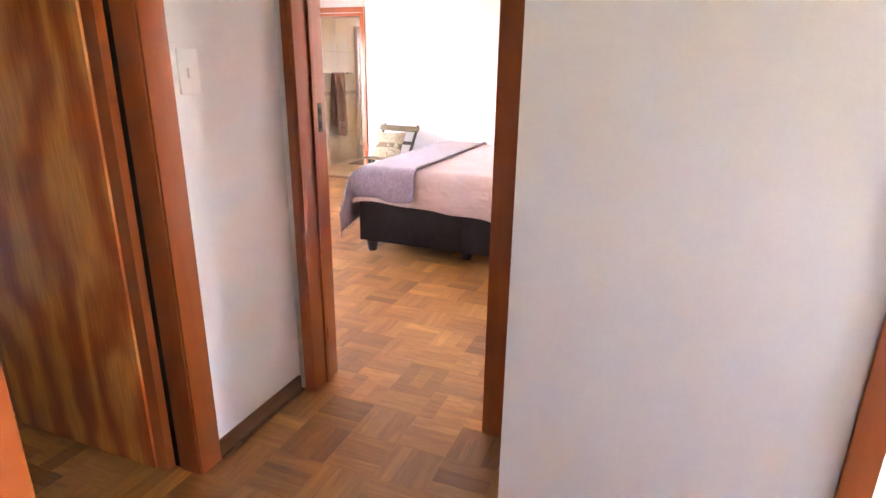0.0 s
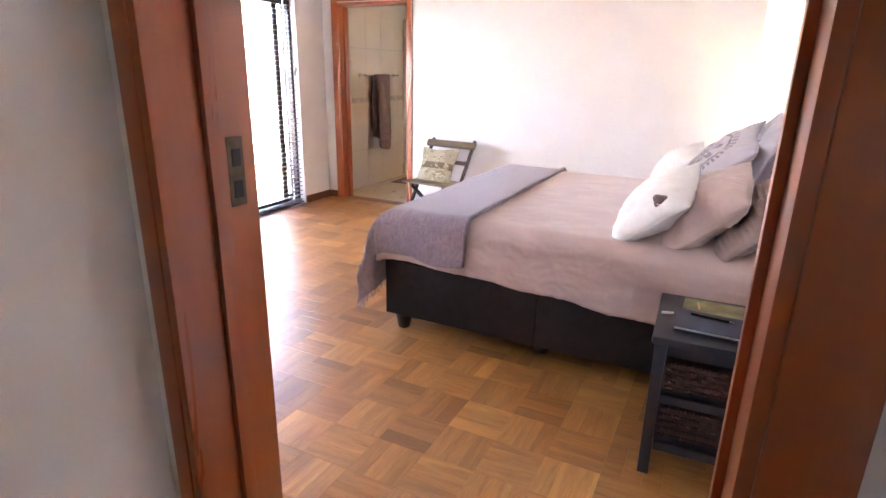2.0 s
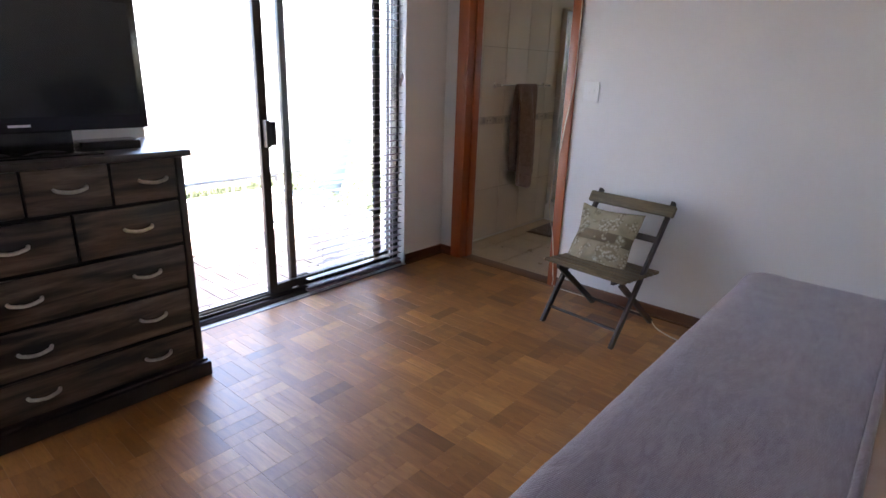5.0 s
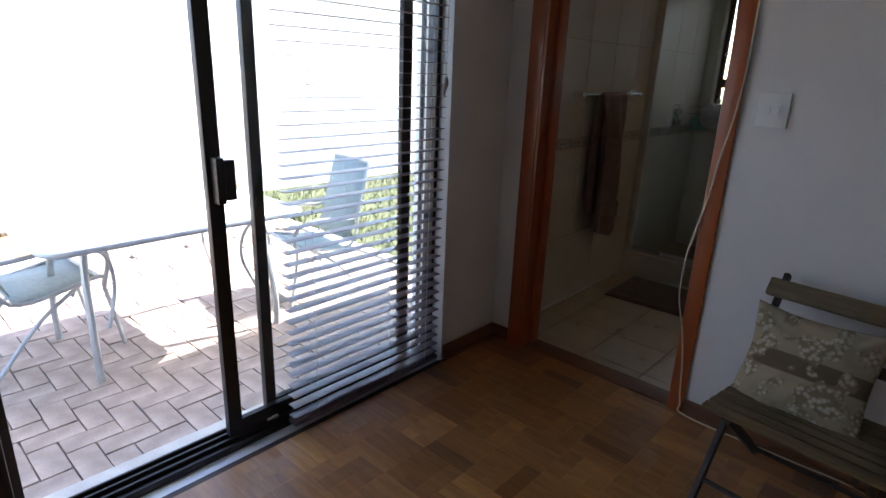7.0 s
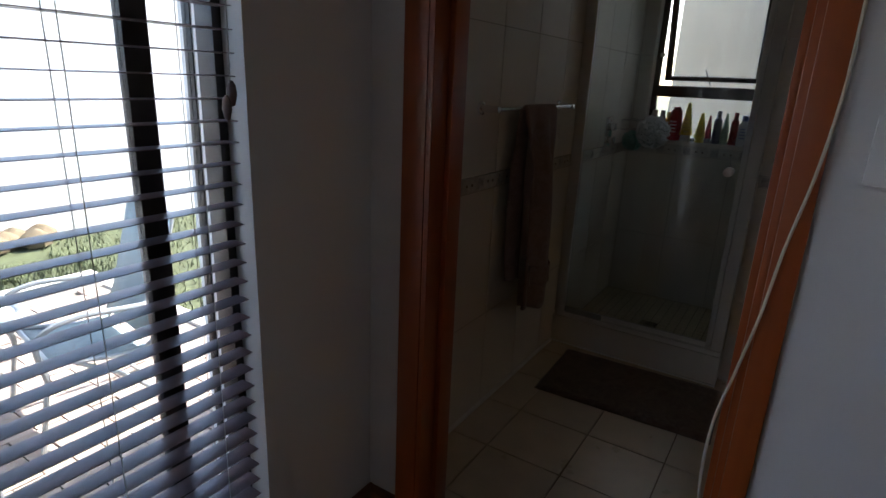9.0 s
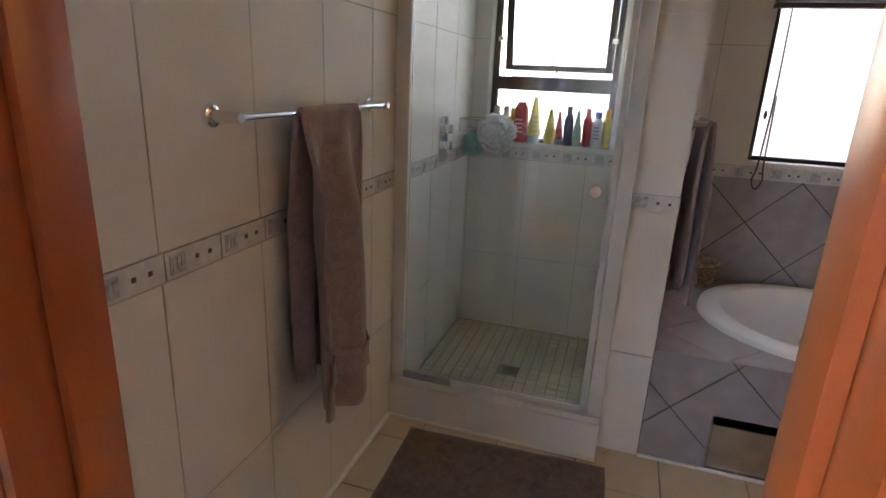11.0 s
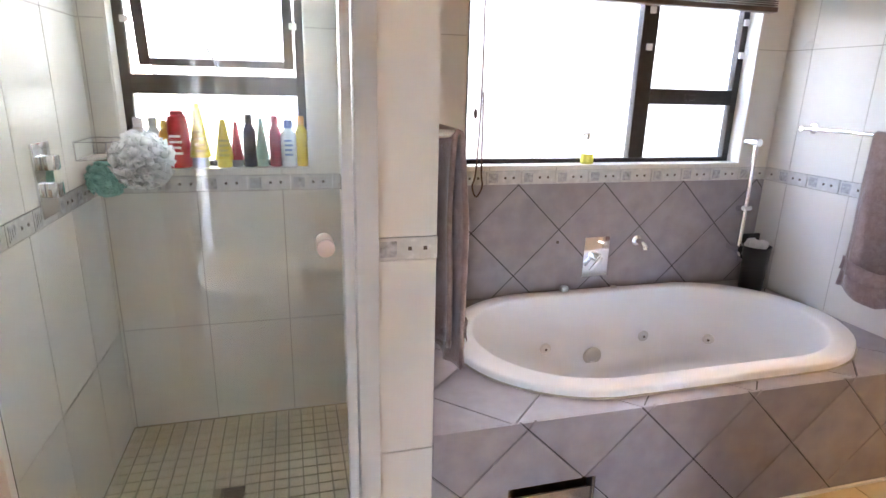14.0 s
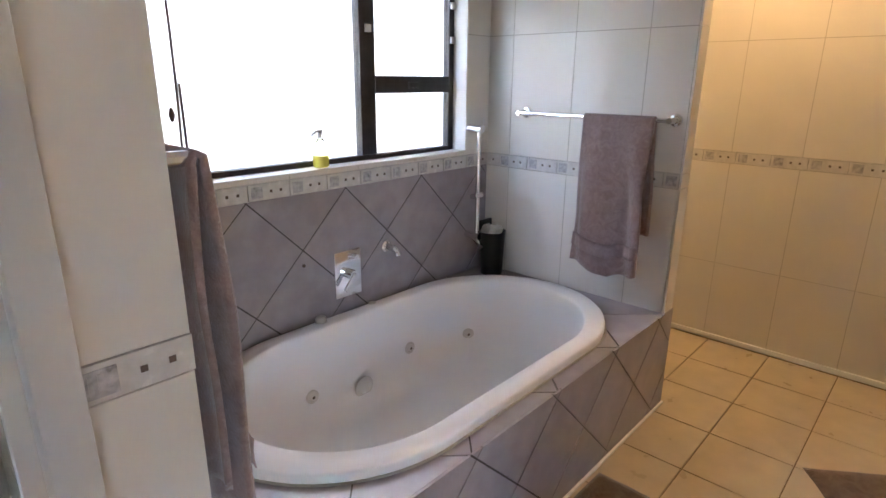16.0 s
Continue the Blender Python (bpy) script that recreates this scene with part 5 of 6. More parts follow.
def border(parent, m, u0, u1, z=1.020, hgt=0.058, step=0.168, holes=()):
    """A strip of border tiles with a shell block and two dots on each."""
    k0 = math.floor(u0 / step)
    k = k0
    while k * step < u1:
        a, b = max(u0, k * step + 0.002), min(u1, (k + 1) * step - 0.002)
        if b - a > 0.02:
            bm = block(a, b, z, z + hgt, 0, 0.009)
            bmesh.ops.transform(bm, matrix=m, verts=bm.verts)
            t = part("border_tile", bm, BORDER, parent, smooth=False)
            c = k * step
            if c + 0.012 > u0 and c + 0.058 < u1:
                bm = block(c + 0.012, c + 0.056, z + 0.008, z + hgt - 0.008, 0.0092, 0.0112, 0.001)
                for q in range(3):
                    cuboid(bm, c + 0.018 + q * 0.012, c + 0.024 + q * 0.012, z + 0.014 + 0.004 * q, z + hgt - 0.014, 0.0113, 0.0128)
                bmesh.ops.transform(bm, matrix=m, verts=bm.verts)
                part("shell_motif", bm, BORDERD, t, smooth=False)
            for q in (0.090, 0.130):
                if c + q - 0.006 > u0 and c + q + 0.006 < u1:
                    bm = block(c + q - 0.005, c + q + 0.005, z + hgt / 2 - 0.005, z + hgt / 2 + 0.005, 0.0092, 0.0105)
                    bmesh.ops.transform(bm, matrix=m, verts=bm.verts)
                    part("dot", bm, DOT, t, smooth=False)
        k += 1


# white wall tiles
SWIN, BWIN = rect(-4.13, -3.445, 1.10, 2.15), rect(-2.80, -1.345, 1.095, 2.05)
for u0, u1, start, hole, zlow in ((WX, -3.33, -3.885, SWIN, ZR), (-3.168, -1.178, -3.0, BWIN, None)):
    xs = run(u0, u1, start, 0.325)
    if zlow:
        tiles(wall_bath_north, NORTH, grid(xs, zlow), rect(u0, u1, 0.0, 1.018), [], WTILE, gap=0.004, bed=GROUT)
    tiles(wall_bath_north, NORTH, grid(xs, ZR2), rect(u0, u1, 1.080, H), [hole], WTILE, gap=0.004, bed=GROUT)
    border(wall_bath_north, NORTH, u0, u1)
ys = run(6.40, BN, 7.039, 0.330)
for zz, lo, hi in ((ZR, 0.0, 1.018), (ZR2, 1.080, H)):
    tiles(wall_west, WEST, grid(ys, zz), rect(6.41, BN, lo, hi), [], WTILE, gap=0.004, bed=GROUT)
border(wall_west, WEST, 6.41, BN)
ys = run(-BN, -8.0, -8.515, 0.330)
for zz, lo, hi in ((ZR, 0.47, 1.018), (ZR2, 1.080, H)):
    tiles(wall_bath_east, EASTF, grid(ys, zz), rect(-BN, -8.0, lo, hi), [], WTILE, gap=0.004, bed=GROUT)
border(wall_bath_east, EASTF, -BN, -8.0)
EEND = plane((0, 7.998, 0), (1, 0, 0), (0, 0, 1))
tiles(wall_bath_east, EEND, grid([-1.178, -1.085], [0, 0.455, 1.018, 1.08, 1.64, 2.2, 2.56]), rect(-1.178, -1.085, 0, H), [], WTILE)
ys = run(-BN, -6.40, -7.10, 0.330)
for zz, lo, hi in ((ZR, 0.0, 1.018), (ZR2, 1.080, H)):
    tiles(wall_alcove, ALC, grid(ys, zz), rect(-BN, -6.41, lo, hi), [], WTILE, gap=0.003, bed=GROUT)
border(wall_alcove, ALC, -BN, -6.41)
PF = plane((0, 7.993, 0), (1, 0, 0), (0, 0, 1))
tiles(wall_pier, PF, grid([-3.33, -3.168], [-0.1, 0.440, 1.008, 1.018]), rect(-3.33, -3.168, 0, 1.008), [], WTILE)
tiles(wall_pier, PF, grid([-3.33, -3.168], [1.068, 1.666, 2.2, 2.56]), rect(-3.33, -3.168, 1.068, H), [], WTILE)
border(wall_pier, PF, -3.33, -3.168, 1.009, step=0.1665)
PW = plane((-3.322, 0, 0), (0, -1, 0), (0, 0, 1))
PE = plane((-3.176, 0, 0), (0, 1, 0), (0, 0, 1))
ys = run(8.0, BN, 8.33, 0.330)
for zz, lo, hi in ((ZR, 0.0, 1.018), (ZR2, 1.080, H)):
    tiles(wall_pier, PW, grid([-y for y in ys[::-1]], zz), rect(-BN, -7.995, lo, hi), [], WTILE, gap=0.004, bed=GROUT)
    tiles(wall_pier, PE, grid(ys, zz), rect(7.995, BN, max(lo, 0.48), hi), [], WTILE, gap=0.004, bed=GROUT)
border(wall_pier, PW, -BN, -7.995)
SBATH = plane((0, 6.40, 0), (-1, 0, 0), (0, 0, 1))
tiles(wall_north, SBATH, grid([0.2 + 0.33 * i for i in range(10)], [0, 0.455, 1.018, 1.08, 1.64, 2.2, 2.56]), rect(-AX, 3.14, 0, H), [], WTILE, gap=0.004, bed=GROUT)

# bath: tiled deck and front, oval tub
DZ, DX0, DX1, DY0 = 0.475, -3.168, -1.085, 7.985
TC, TA, TB = (-2.105, 8.500), 0.862, 0.448


def oval(a, b, n=48):
    """A long rounded outline: straight sides with half-round ends."""
    out = []
    for i in range(n):
        t = 2 * math.pi * (i + 0.5) / n
        c, s = math.cos(t), math.sin(t)
        out.append((TC[0] + math.copysign((a - b) * 0.92, c) + (b + (a - b) * 0.08) * c, TC[1] + b * s))
    return out


bd = thing("bath_surround", "grey diagonal-tiled bath surround with an access opening", "bath surround")
bm = bmesh.new()
cuboid(bm, DX0, -2.925, DY0 + 0.008, DY0 + 0.05, 0, DZ - 0.008)
cuboid(bm, -2.925, -2.625, DY0 + 0.008, DY0 + 0.05, 0.245, DZ - 0.008)
cuboid(bm, -2.625, DX1, DY0 + 0.008, DY0 + 0.05, 0, DZ - 0.008)
part("front_wall", bm, DGROUT, bd, smooth=False)
ring = oval(TA - 0.05, TB - 0.05)
bm = bmesh.new()
inn = [bm.verts.new((x, y, DZ - 0.008)) for x, y in ring]
sq = []
for x, y in ring:
    dx, dy = x - TC[0], y - TC[1]
    k = min(((DX1 if dx > 0 else DX0) - TC[0]) / dx if abs(dx) > 1e-6 else 9e9, ((BN if dy > 0 else DY0 + 0.01) - TC[1]) / dy if abs(dy) > 1e-6 else 9e9)
    sq.append(bm.verts.new((TC[0] + dx * k, TC[1] + dy * k, DZ - 0.008)))
for i in range(len(ring)):
    j = (i + 1) % len(ring)
    bm.faces.new((inn[i], inn[j], sq[j], sq[i]))
dk = part("deck_bed", bm, DGROUT, bd, smooth=False)
mm = dk.modifiers.new("thick", "SOLIDIFY")
mm.thickness, mm.offset = 0.02, -1
FRONT = plane((0, DY0 + 0.008, 0), (1, 0, 0), (0, 0, 1))
reg = rect(DX0, DX1, 0.0, DZ)
tiles(bd, FRONT, diamonds(-2.255, 0.245, 0.206, reg), reg, [rect(-2.925, -2.625, -0.1, 0.245)], GTILE, gap=0.006)
TOP = plane((0, 0, DZ - 0.008), (1, 0, 0), (0, 1, 0))
reg = rect(DX0, DX1, DY0 + 0.009, BN)
tiles(bd, TOP, diamonds(-2.918, 7.985, 0.218, reg), reg, [oval(TA - 0.04, TB - 0.04, 28)], GTILE, gap=0.006)
reg = rect(DX0, -1.178, DZ, 1.018)
tiles(wall_bath_north, NORTH, diamonds(-2.53, 0.58, 0.218, reg), reg, [], GTILE, gap=0.006)
part("grout_bed", block(DX0, -1.178, BN + 0.003, BN + 0.0075, DZ, 1.018), DGROUT, wall_bath_north, smooth=False)
part("floor_bead", block(DX0, DX1, DY0 - 0.012, DY0 - 0.001, 0, 0.012, 0.003), WHITE_PL, bd)
STEEL = mat("scuffed_steel_plate", (0.55, 0.50, 0.46), 0.22, metal=0.9, var=0.2, scale=9, bump=0.05, bscale=12)
ap = part("access_panel", block(-2.915, -2.635, DY0 + 0.004, DY0 + 0.012, 0.01, 0.205, 0.004), STEEL, bd, "loose scuffed metal plate")
part("access_frame", block(-2.925, -2.917, DY0 - 0.003, DY0 + 0.006, 0.0, 0.245, 0.002), STEEL, bd)
part("access_frame", block(-2.633, -2.625, DY0 - 0.003, DY0 + 0.006, 0.0, 0.245, 0.002), STEEL, bd)

ACRYL = mat("white_bath_acrylic", (0.92, 0.91, 0.90), 0.40, var=0.01, scale=3, bump=0.0, stain=0.02, spec=0.3)
tub = thing("bathtub", "large white oval whirlpool bathtub set in the deck", "bathtub")
prof = [(0.0, -0.004, 0.0), (0.0, 0.020, 0.0), (-0.002, 0.027, 0.0), (-0.007, 0.031, 0.0), (-0.050, 0.035, 0.0), (-0.088, 0.034, 0.0), (-0.096, 0.030, 0.0), (-0.101, 0.020, 0.0), (-0.107, -0.03, 0.0), (-0.115, -0.15, 0.01), (-0.130, -0.26, 0.03), (-0.150, -0.315, 0.04), (-0.19, -0.350, 0.05), (-0.27, -0.375, 0.05)]
bm = bmesh.new()
rings = []
for off, dz, push in prof:
    rings.append([bm.verts.new((x, y, DZ + dz)) for x, y in oval(TA + off - push * 1.5, TB + off * 0.72, 96)])
for a, b in zip(rings, rings[1:]):
    for i in range(96):
        j = (i + 1) % 96
        bm.faces.new((a[i], a[j], b[j], b[i]))
bm.faces.new(rings[-1])
part("shell", bm, ACRYL, tub, smooth="all")
sealr = oval(TA + 0.004, TB + 0.004, 64)
part("sealant", tube(bmesh.new(), [(x, y, DZ + 0.001) for x, y in sealr + sealr[:1]], 0.004, 6), GROUT, tub, "yellowed sealant")
JETW = mat("jet_cream", (0.66, 0.63, 0.58), 0.3)
for x, y, z, turn in ((-2.40, 8.853, 0.250, 0), (-1.87, 8.855, 0.266, 0), (-1.545, 8.778, 0.250, -37)):
    j = part("jet", lathe(bmesh.new(), [(0.028, 0), (0.028, 0.006), (0.020, 0.010), (0.016, 0.007), (0.010, 0.013), (0.004, 0.013)], 18, pose(x, y + 0.003, z, 90, 0, turn)), JETW, tub)
    part("nozzle", lathe(bmesh.new(), [(0.0065, 0.0132), (0.005, 0.015), (0.003, 0.015)], 10, pose(x, y + 0.003, z, 90, 0, turn)), BRASS, j)
part("suction_cover", lathe(bmesh.new(), [(0.048, 0), (0.048, 0.005), (0.042, 0.009), (0.030, 0.009), (0.028, 0.007), (0.004, 0.007)], 24, pose(-2.150, 8.848, 0.190, 90, 0, 0)), JETW, tub)
part("air_knob", lathe(bmesh.new(), [(0.022, 0), (0.022, 0.02), (0.016, 0.028), (0.004, 0.029)], 18, pose(-2.29, 8.925, DZ + 0.030)), JETW, tub)
part("air_button", lathe(bmesh.new(), [(0.016, 0), (0.016, 0.008), (0.004, 0.012)], 16, pose(-2.02, 8.93, DZ + 0.030)), JETW, tub)
part("drain_cover", lathe(bmesh.new(), [(0.03, 0), (0.028, 0.004), (0.004, 0.006)], 18, pose(-2.13, 8.5, 0.1005)), CHROME, tub)

# bath fittings on the tiles
tp = thing("bath_mixer", "square chrome bath mixer plate with a lever", "tap", pose(-2.105, BN, 0.655))
part("plate", block(-0.068, 0.068, -0.008, 0.0, -0.10, 0.10, 0.003), CHROME, tp)
lv = part("lever", rod(bmesh.new(), (0, -0.0085, 0.0), (0, -0.05, 0.0), 0.022, 20), CHROME, tp)
bm = block(-0.012, 0.012, -0.055, -0.045, -0.075, 0.01, 0.003)
bmesh.ops.transform(bm, matrix=pose(0, 0, 0, 0, 40, 0), verts=bm.verts)
part("lever_blade", bm, CHROME, lv)
part("diverter", rod(bmesh.new(), (0.028, -0.0085, 0.073), (0.028, -0.035, 0.073), 0.010, 14), CHROME, tp)
sp = thing("bath_spout", "small round chrome spout on the grey tiles", "tap", pose(-1.889, BN, 0.728))
part("rose", lathe(bmesh.new(), [(0.026, 0), (0.026, 0.008), (0.018, 0.014), (0.016, 0.014)], 18, pose(0, 0, 0, 90, 0, 0)), CHROME, sp)
part("spout", tube(bmesh.new(), smooth_run([(0, -0.0145, 0), (0, -0.05, 0.0), (0.004, -0.07, -0.012), (0.006, -0.075, -0.03)], 5), 0.014, 12), CHROME, sp)
hl = thing("tile_plug", "tiny dark screw hole in the grey tile", "plug", pose(-2.315, BN, 0.737))
part("plug", rod(bmesh.new(), (0, 0.0, 0), (0, -0.004, 0), 0.007, 10), DOT, hl)
sr = thing("hand_shower_rail", "slim chrome hand-shower rail above the bath", "shower rail", pose(-1.327, BN, 0.0))
part("rail", rod(bmesh.new(), (0, -0.065, 0.66), (0, -0.065, 1.225), 0.0115, 14), CHROME, sr)
for z in (0.675, 1.21):
    e = part("bracket", rod(bmesh.new(), (0, 0.0, z), (0, -0.085, z), 0.019, 16), CHROME, sr)
sd = part("slider", rod(bmesh.new(), (-0.045, -0.065, 0.885), (0.03, -0.065, 0.885), 0.014, 14), CHROME, sr)
part("holder", rod(bmesh.new(), (-0.045, -0.07, 0.885), (-0.05, -0.105, 0.895), 0.012, 12), CHROME, sd)
part("elbow", tube(bmesh.new(), smooth_run([(0.0, -0.066, 0.66), (0.0, -0.085, 0.635), (-0.01, -0.10, 0.625)], 5), 0.012, 10), CHROME, sr)

BINB = plain("black_bin_plastic", (0.012, 0.011, 0.011), 0.3)
bn = thing("waste_bin", "small black waste bin with crumpled tissues on the deck", "bin", pose(-1.262, 8.868, DZ))
part("body", lathe(bmesh.new(), [(0.056, 0), (0.066, 0.22), (0.069, 0.225), (0.064, 0.222), (0.054, 0.012)], 22), BINB, bn)
part("lid_back", block(-0.06, 0.06, 0.05, 0.066, 0.226, 0.275, 0.008), BINB, bn)
bm = bmesh.new()
for i in range(5):
    ico = bmesh.ops.create_icosphere(bm, subdivisions=2, radius=0.028, matrix=pose(rng.uniform(-0.03, 0.03), rng.uniform(-0.03, 0.03), 0.215 + rng.uniform(0, 0.025)))
    for v in ico["verts"]:
        v.co += Vector((1, 1, 1)) * 0.010 * noise.noise(v.co * 60)
solid("tissues", bm, WHITECOT, "crumpled white and pink tissues in the bin", "tissue").matrix_world = pose(-1.262, 8.868, DZ)
WICKL = mat("pale_wicker", (0.42, 0.33, 0.22), 0.7, var=0.4, scale=60, bump=0.5)
bs = thing("wicker_basket", "small pale wicker basket on the bath deck", "basket", pose(-2.93, 8.86, DZ))
part("body", lathe(bmesh.new(), [(0.055, 0), (0.078, 0.13), (0.080, 0.135), (0.072, 0.13), (0.05, 0.01)], 20), WICKL, bs)
bm = bmesh.new()
for k in range(7):
    r = 0.058 + 0.022 * k / 6
    tube(bm, [((r + 0.003 * (1 if (i + k) % 2 else -1)) * math.cos(i * math.pi / 12), (r + 0.003 * (1 if (i + k) % 2 else -1)) * math.sin(i * math.pi / 12), 0.012 + k * 0.019) for i in range(25)], 0.007, 5)
part("weave", bm, WICKL, bs)


# windows
def window(name, label, x0, x1, z0, z1, y, bars, hang):
    w = thing(name, label, "window", kind="structure")
    t = 0.04
    part("window_frame", block(x0, x0 + t, y - 0.02, y + 0.02, z0, z1, 0.003), BRONZE, w)
    part("window_frame", block(x1 - t, x1, y - 0.02, y + 0.02, z0, z1, 0.003), BRONZE, w)
    part("window_frame", block(x0 + t, x1 - t, y - 0.02, y + 0.02, z0, z0 + 0.028, 0.003), BRONZE, w)
    part("window_frame", block(x0 + t, x1 - t, y - 0.02, y + 0.02, z1 - t, z1, 0.003), BRONZE, w)
    for b in bars:
        part("bar", block(*b[:2], y - 0.022, y + 0.022, *b[2:], 0.003), BRONZE, w)
    return w


def pane(parent, x0, x1, z0, z1, y):
    g = part("pane", block(x0, x1, y - 0.002, y + 0.002, z0, z1), GLASS, parent)
    g.visible_shadow = False


w1 = window("window_1", "dark bronze shower window with an open top vent", -4.13, -3.445, 1.10, 2.15, 9.09, [(-4.09, -3.485, 1.384, 1.457)], True)
pane(w1, -4.09, -3.485, 1.128, 1.384, 9.09)
sash = part("sash", block(-4.085, -4.045, -0.0, 0.03, -0.62, 0.0, 0.003), BRONZE, w1)
for b in ((-3.53, -3.49, -0.62, 0.0), (-4.045, -3.53, -0.62, -0.59), (-4.045, -3.53, -0.04, 0.0)):
    part("sash_bar", block(b[0], b[1], 0.0, 0.03, b[2], b[3], 0.003), BRONZE, sash)
g = part("sash_pane", block(-4.045, -3.53, 0.013, 0.017, -0.59, -0.04), GLASS, sash)
g.visible_shadow = False
sash.matrix_local = pose(0, 9.10, 2.10, 10, 0, 0)
part("stay", rod(bmesh.new(), (-3.77, 9.075, 1.47), (-3.82, 9.13, 1.56), 0.004, 8), BRONZE, w1)
for x in (-4.085, -3.49):
    part("clip", block(x - 0.015, x + 0.015, 9.058, 9.066, 1.635, 1.66, 0.002), WHITE_PL, w1)
w2 = window("window_2", "wide dark bronze bathroom window over the bath", -2.80, -1.345, 1.095, 2.05, 9.09, [(-1.932, -1.850, 1.123, 2.01), (-1.850, -1.385, 1.378, 1.451)], False)
pane(w2, -2.76, -1.932, 1.123, 2.01, 9.09)
pane(w2, -1.850, -1.385, 1.123, 1.378, 9.09)
pane(w2, -1.850, -1.385, 1.451, 2.01, 9.09)
for x, z in ((-1.89, 1.62), (-1.89, 1.78), (-1.37, 1.60), (-1.37, 1.75)):
    part("clip", block(x - 0.014, x + 0.014, 9.055, 9.067, z, z + 0.03, 0.002), WHITE_PL, w2)
part("catch", block(-1.66, -1.60, 9.055, 9.067, 1.40, 1.425, 0.004), BRONZE, w2)
for x0, x1, z in ((-4.13, -3.445, 1.10), (-2.80, -1.345, 1.095)):
    ww = w1 if x0 < -4 else w2
    part("window_sill", block(x0 + 0.001, x1 - 0.001, BN - 0.002, 9.069, z + 0.001, z + 0.008, 0.001), WTILE, ww)
    part("reveal_tile", block(x0 + 0.001, x0 + 0.007, BN + 0.001, 9.069, z + 0.009, 2.04), WTILE, ww)
    part("reveal_tile", block(x1 - 0.007, x1 - 0.001, BN + 0.001, 9.069, z + 0.009, 2.04), WTILE, ww)
BAM = wood("brown_blind_wood", (0.055, 0.022, 0.012), (0.12, 0.055, 0.028), axis=0, scale=8, rough=0.4)
b3 = thing("venetian_blind", "raised brown wooden blind bundled over the bath window", "blind")
for i in range(14):
    part("slat", block(-2.815, -1.335, 8.925, 8.972, 1.825 + i * 0.0088, 1.829 + i * 0.0088, 0.001), BAM, b3)
part("bottom_rail", block(-2.815, -1.335, 8.922, 8.975, 1.798, 1.820, 0.004), BAM, b3)
part("headrail", block(-2.815, -1.335, 8.922, 8.975, 1.95, 2.05, 0.004), BAM, b3)
part("pull_cord", tube(bmesh.new(), smooth_run([(-2.745, 8.93, 1.80), (-2.742, 8.935, 1.40), (-2.752, 8.94, 1.10), (-2.765, 8.945, 1.02), (-2.745, 8.945, 0.975), (-2.720, 8.945, 1.02), (-2.728, 8.94, 1.10), (-2.735, 8.93, 1.42)], 6), 0.004, 6), BAM, b3)
part("cord_pull", lathe(bmesh.new(), [(0.004, 0.02), (0.010, 0.0), (0.004, -0.02)], 10, pose(-2.765, 8.935, 1.33)), BAM, b3)

# things on the sills
CLEAR = glass_mat("clear_plastic", (0.95, 0.97, 0.9), 0.05)
SOAP = plain("yellow_liquid_soap", (0.75, 0.68, 0.10), 0.2)
sb = thing("soap_bottle", "clear pump bottle with yellow liquid soap", "soap bottle", pose(-2.175, 9.03, 1.1035))
part("liquid", lathe(bmesh.new(), [(0.026, 0.0), (0.031, 0.004), (0.031, 0.045), (0.029, 0.046)], 18), SOAP, sb)
part("bottle", lathe(bmesh.new(), [(0.031, 0.0465), (0.030, 0.08), (0.018, 0.10), (0.012, 0.112)], 18), CLEAR, sb)
pu = part("pump", rod(bmesh.new(), (0, 0, 0.1125), (0, 0, 0.135), 0.008, 12), WHITE_PL, sb)
part("nozzle", tube(bmesh.new(), smooth_run([(-0.035, 0, 0.122), (-0.015, 0, 0.138), (0.012, 0, 0.138)], 4), 0.006, 8), WHITE_PL, pu)


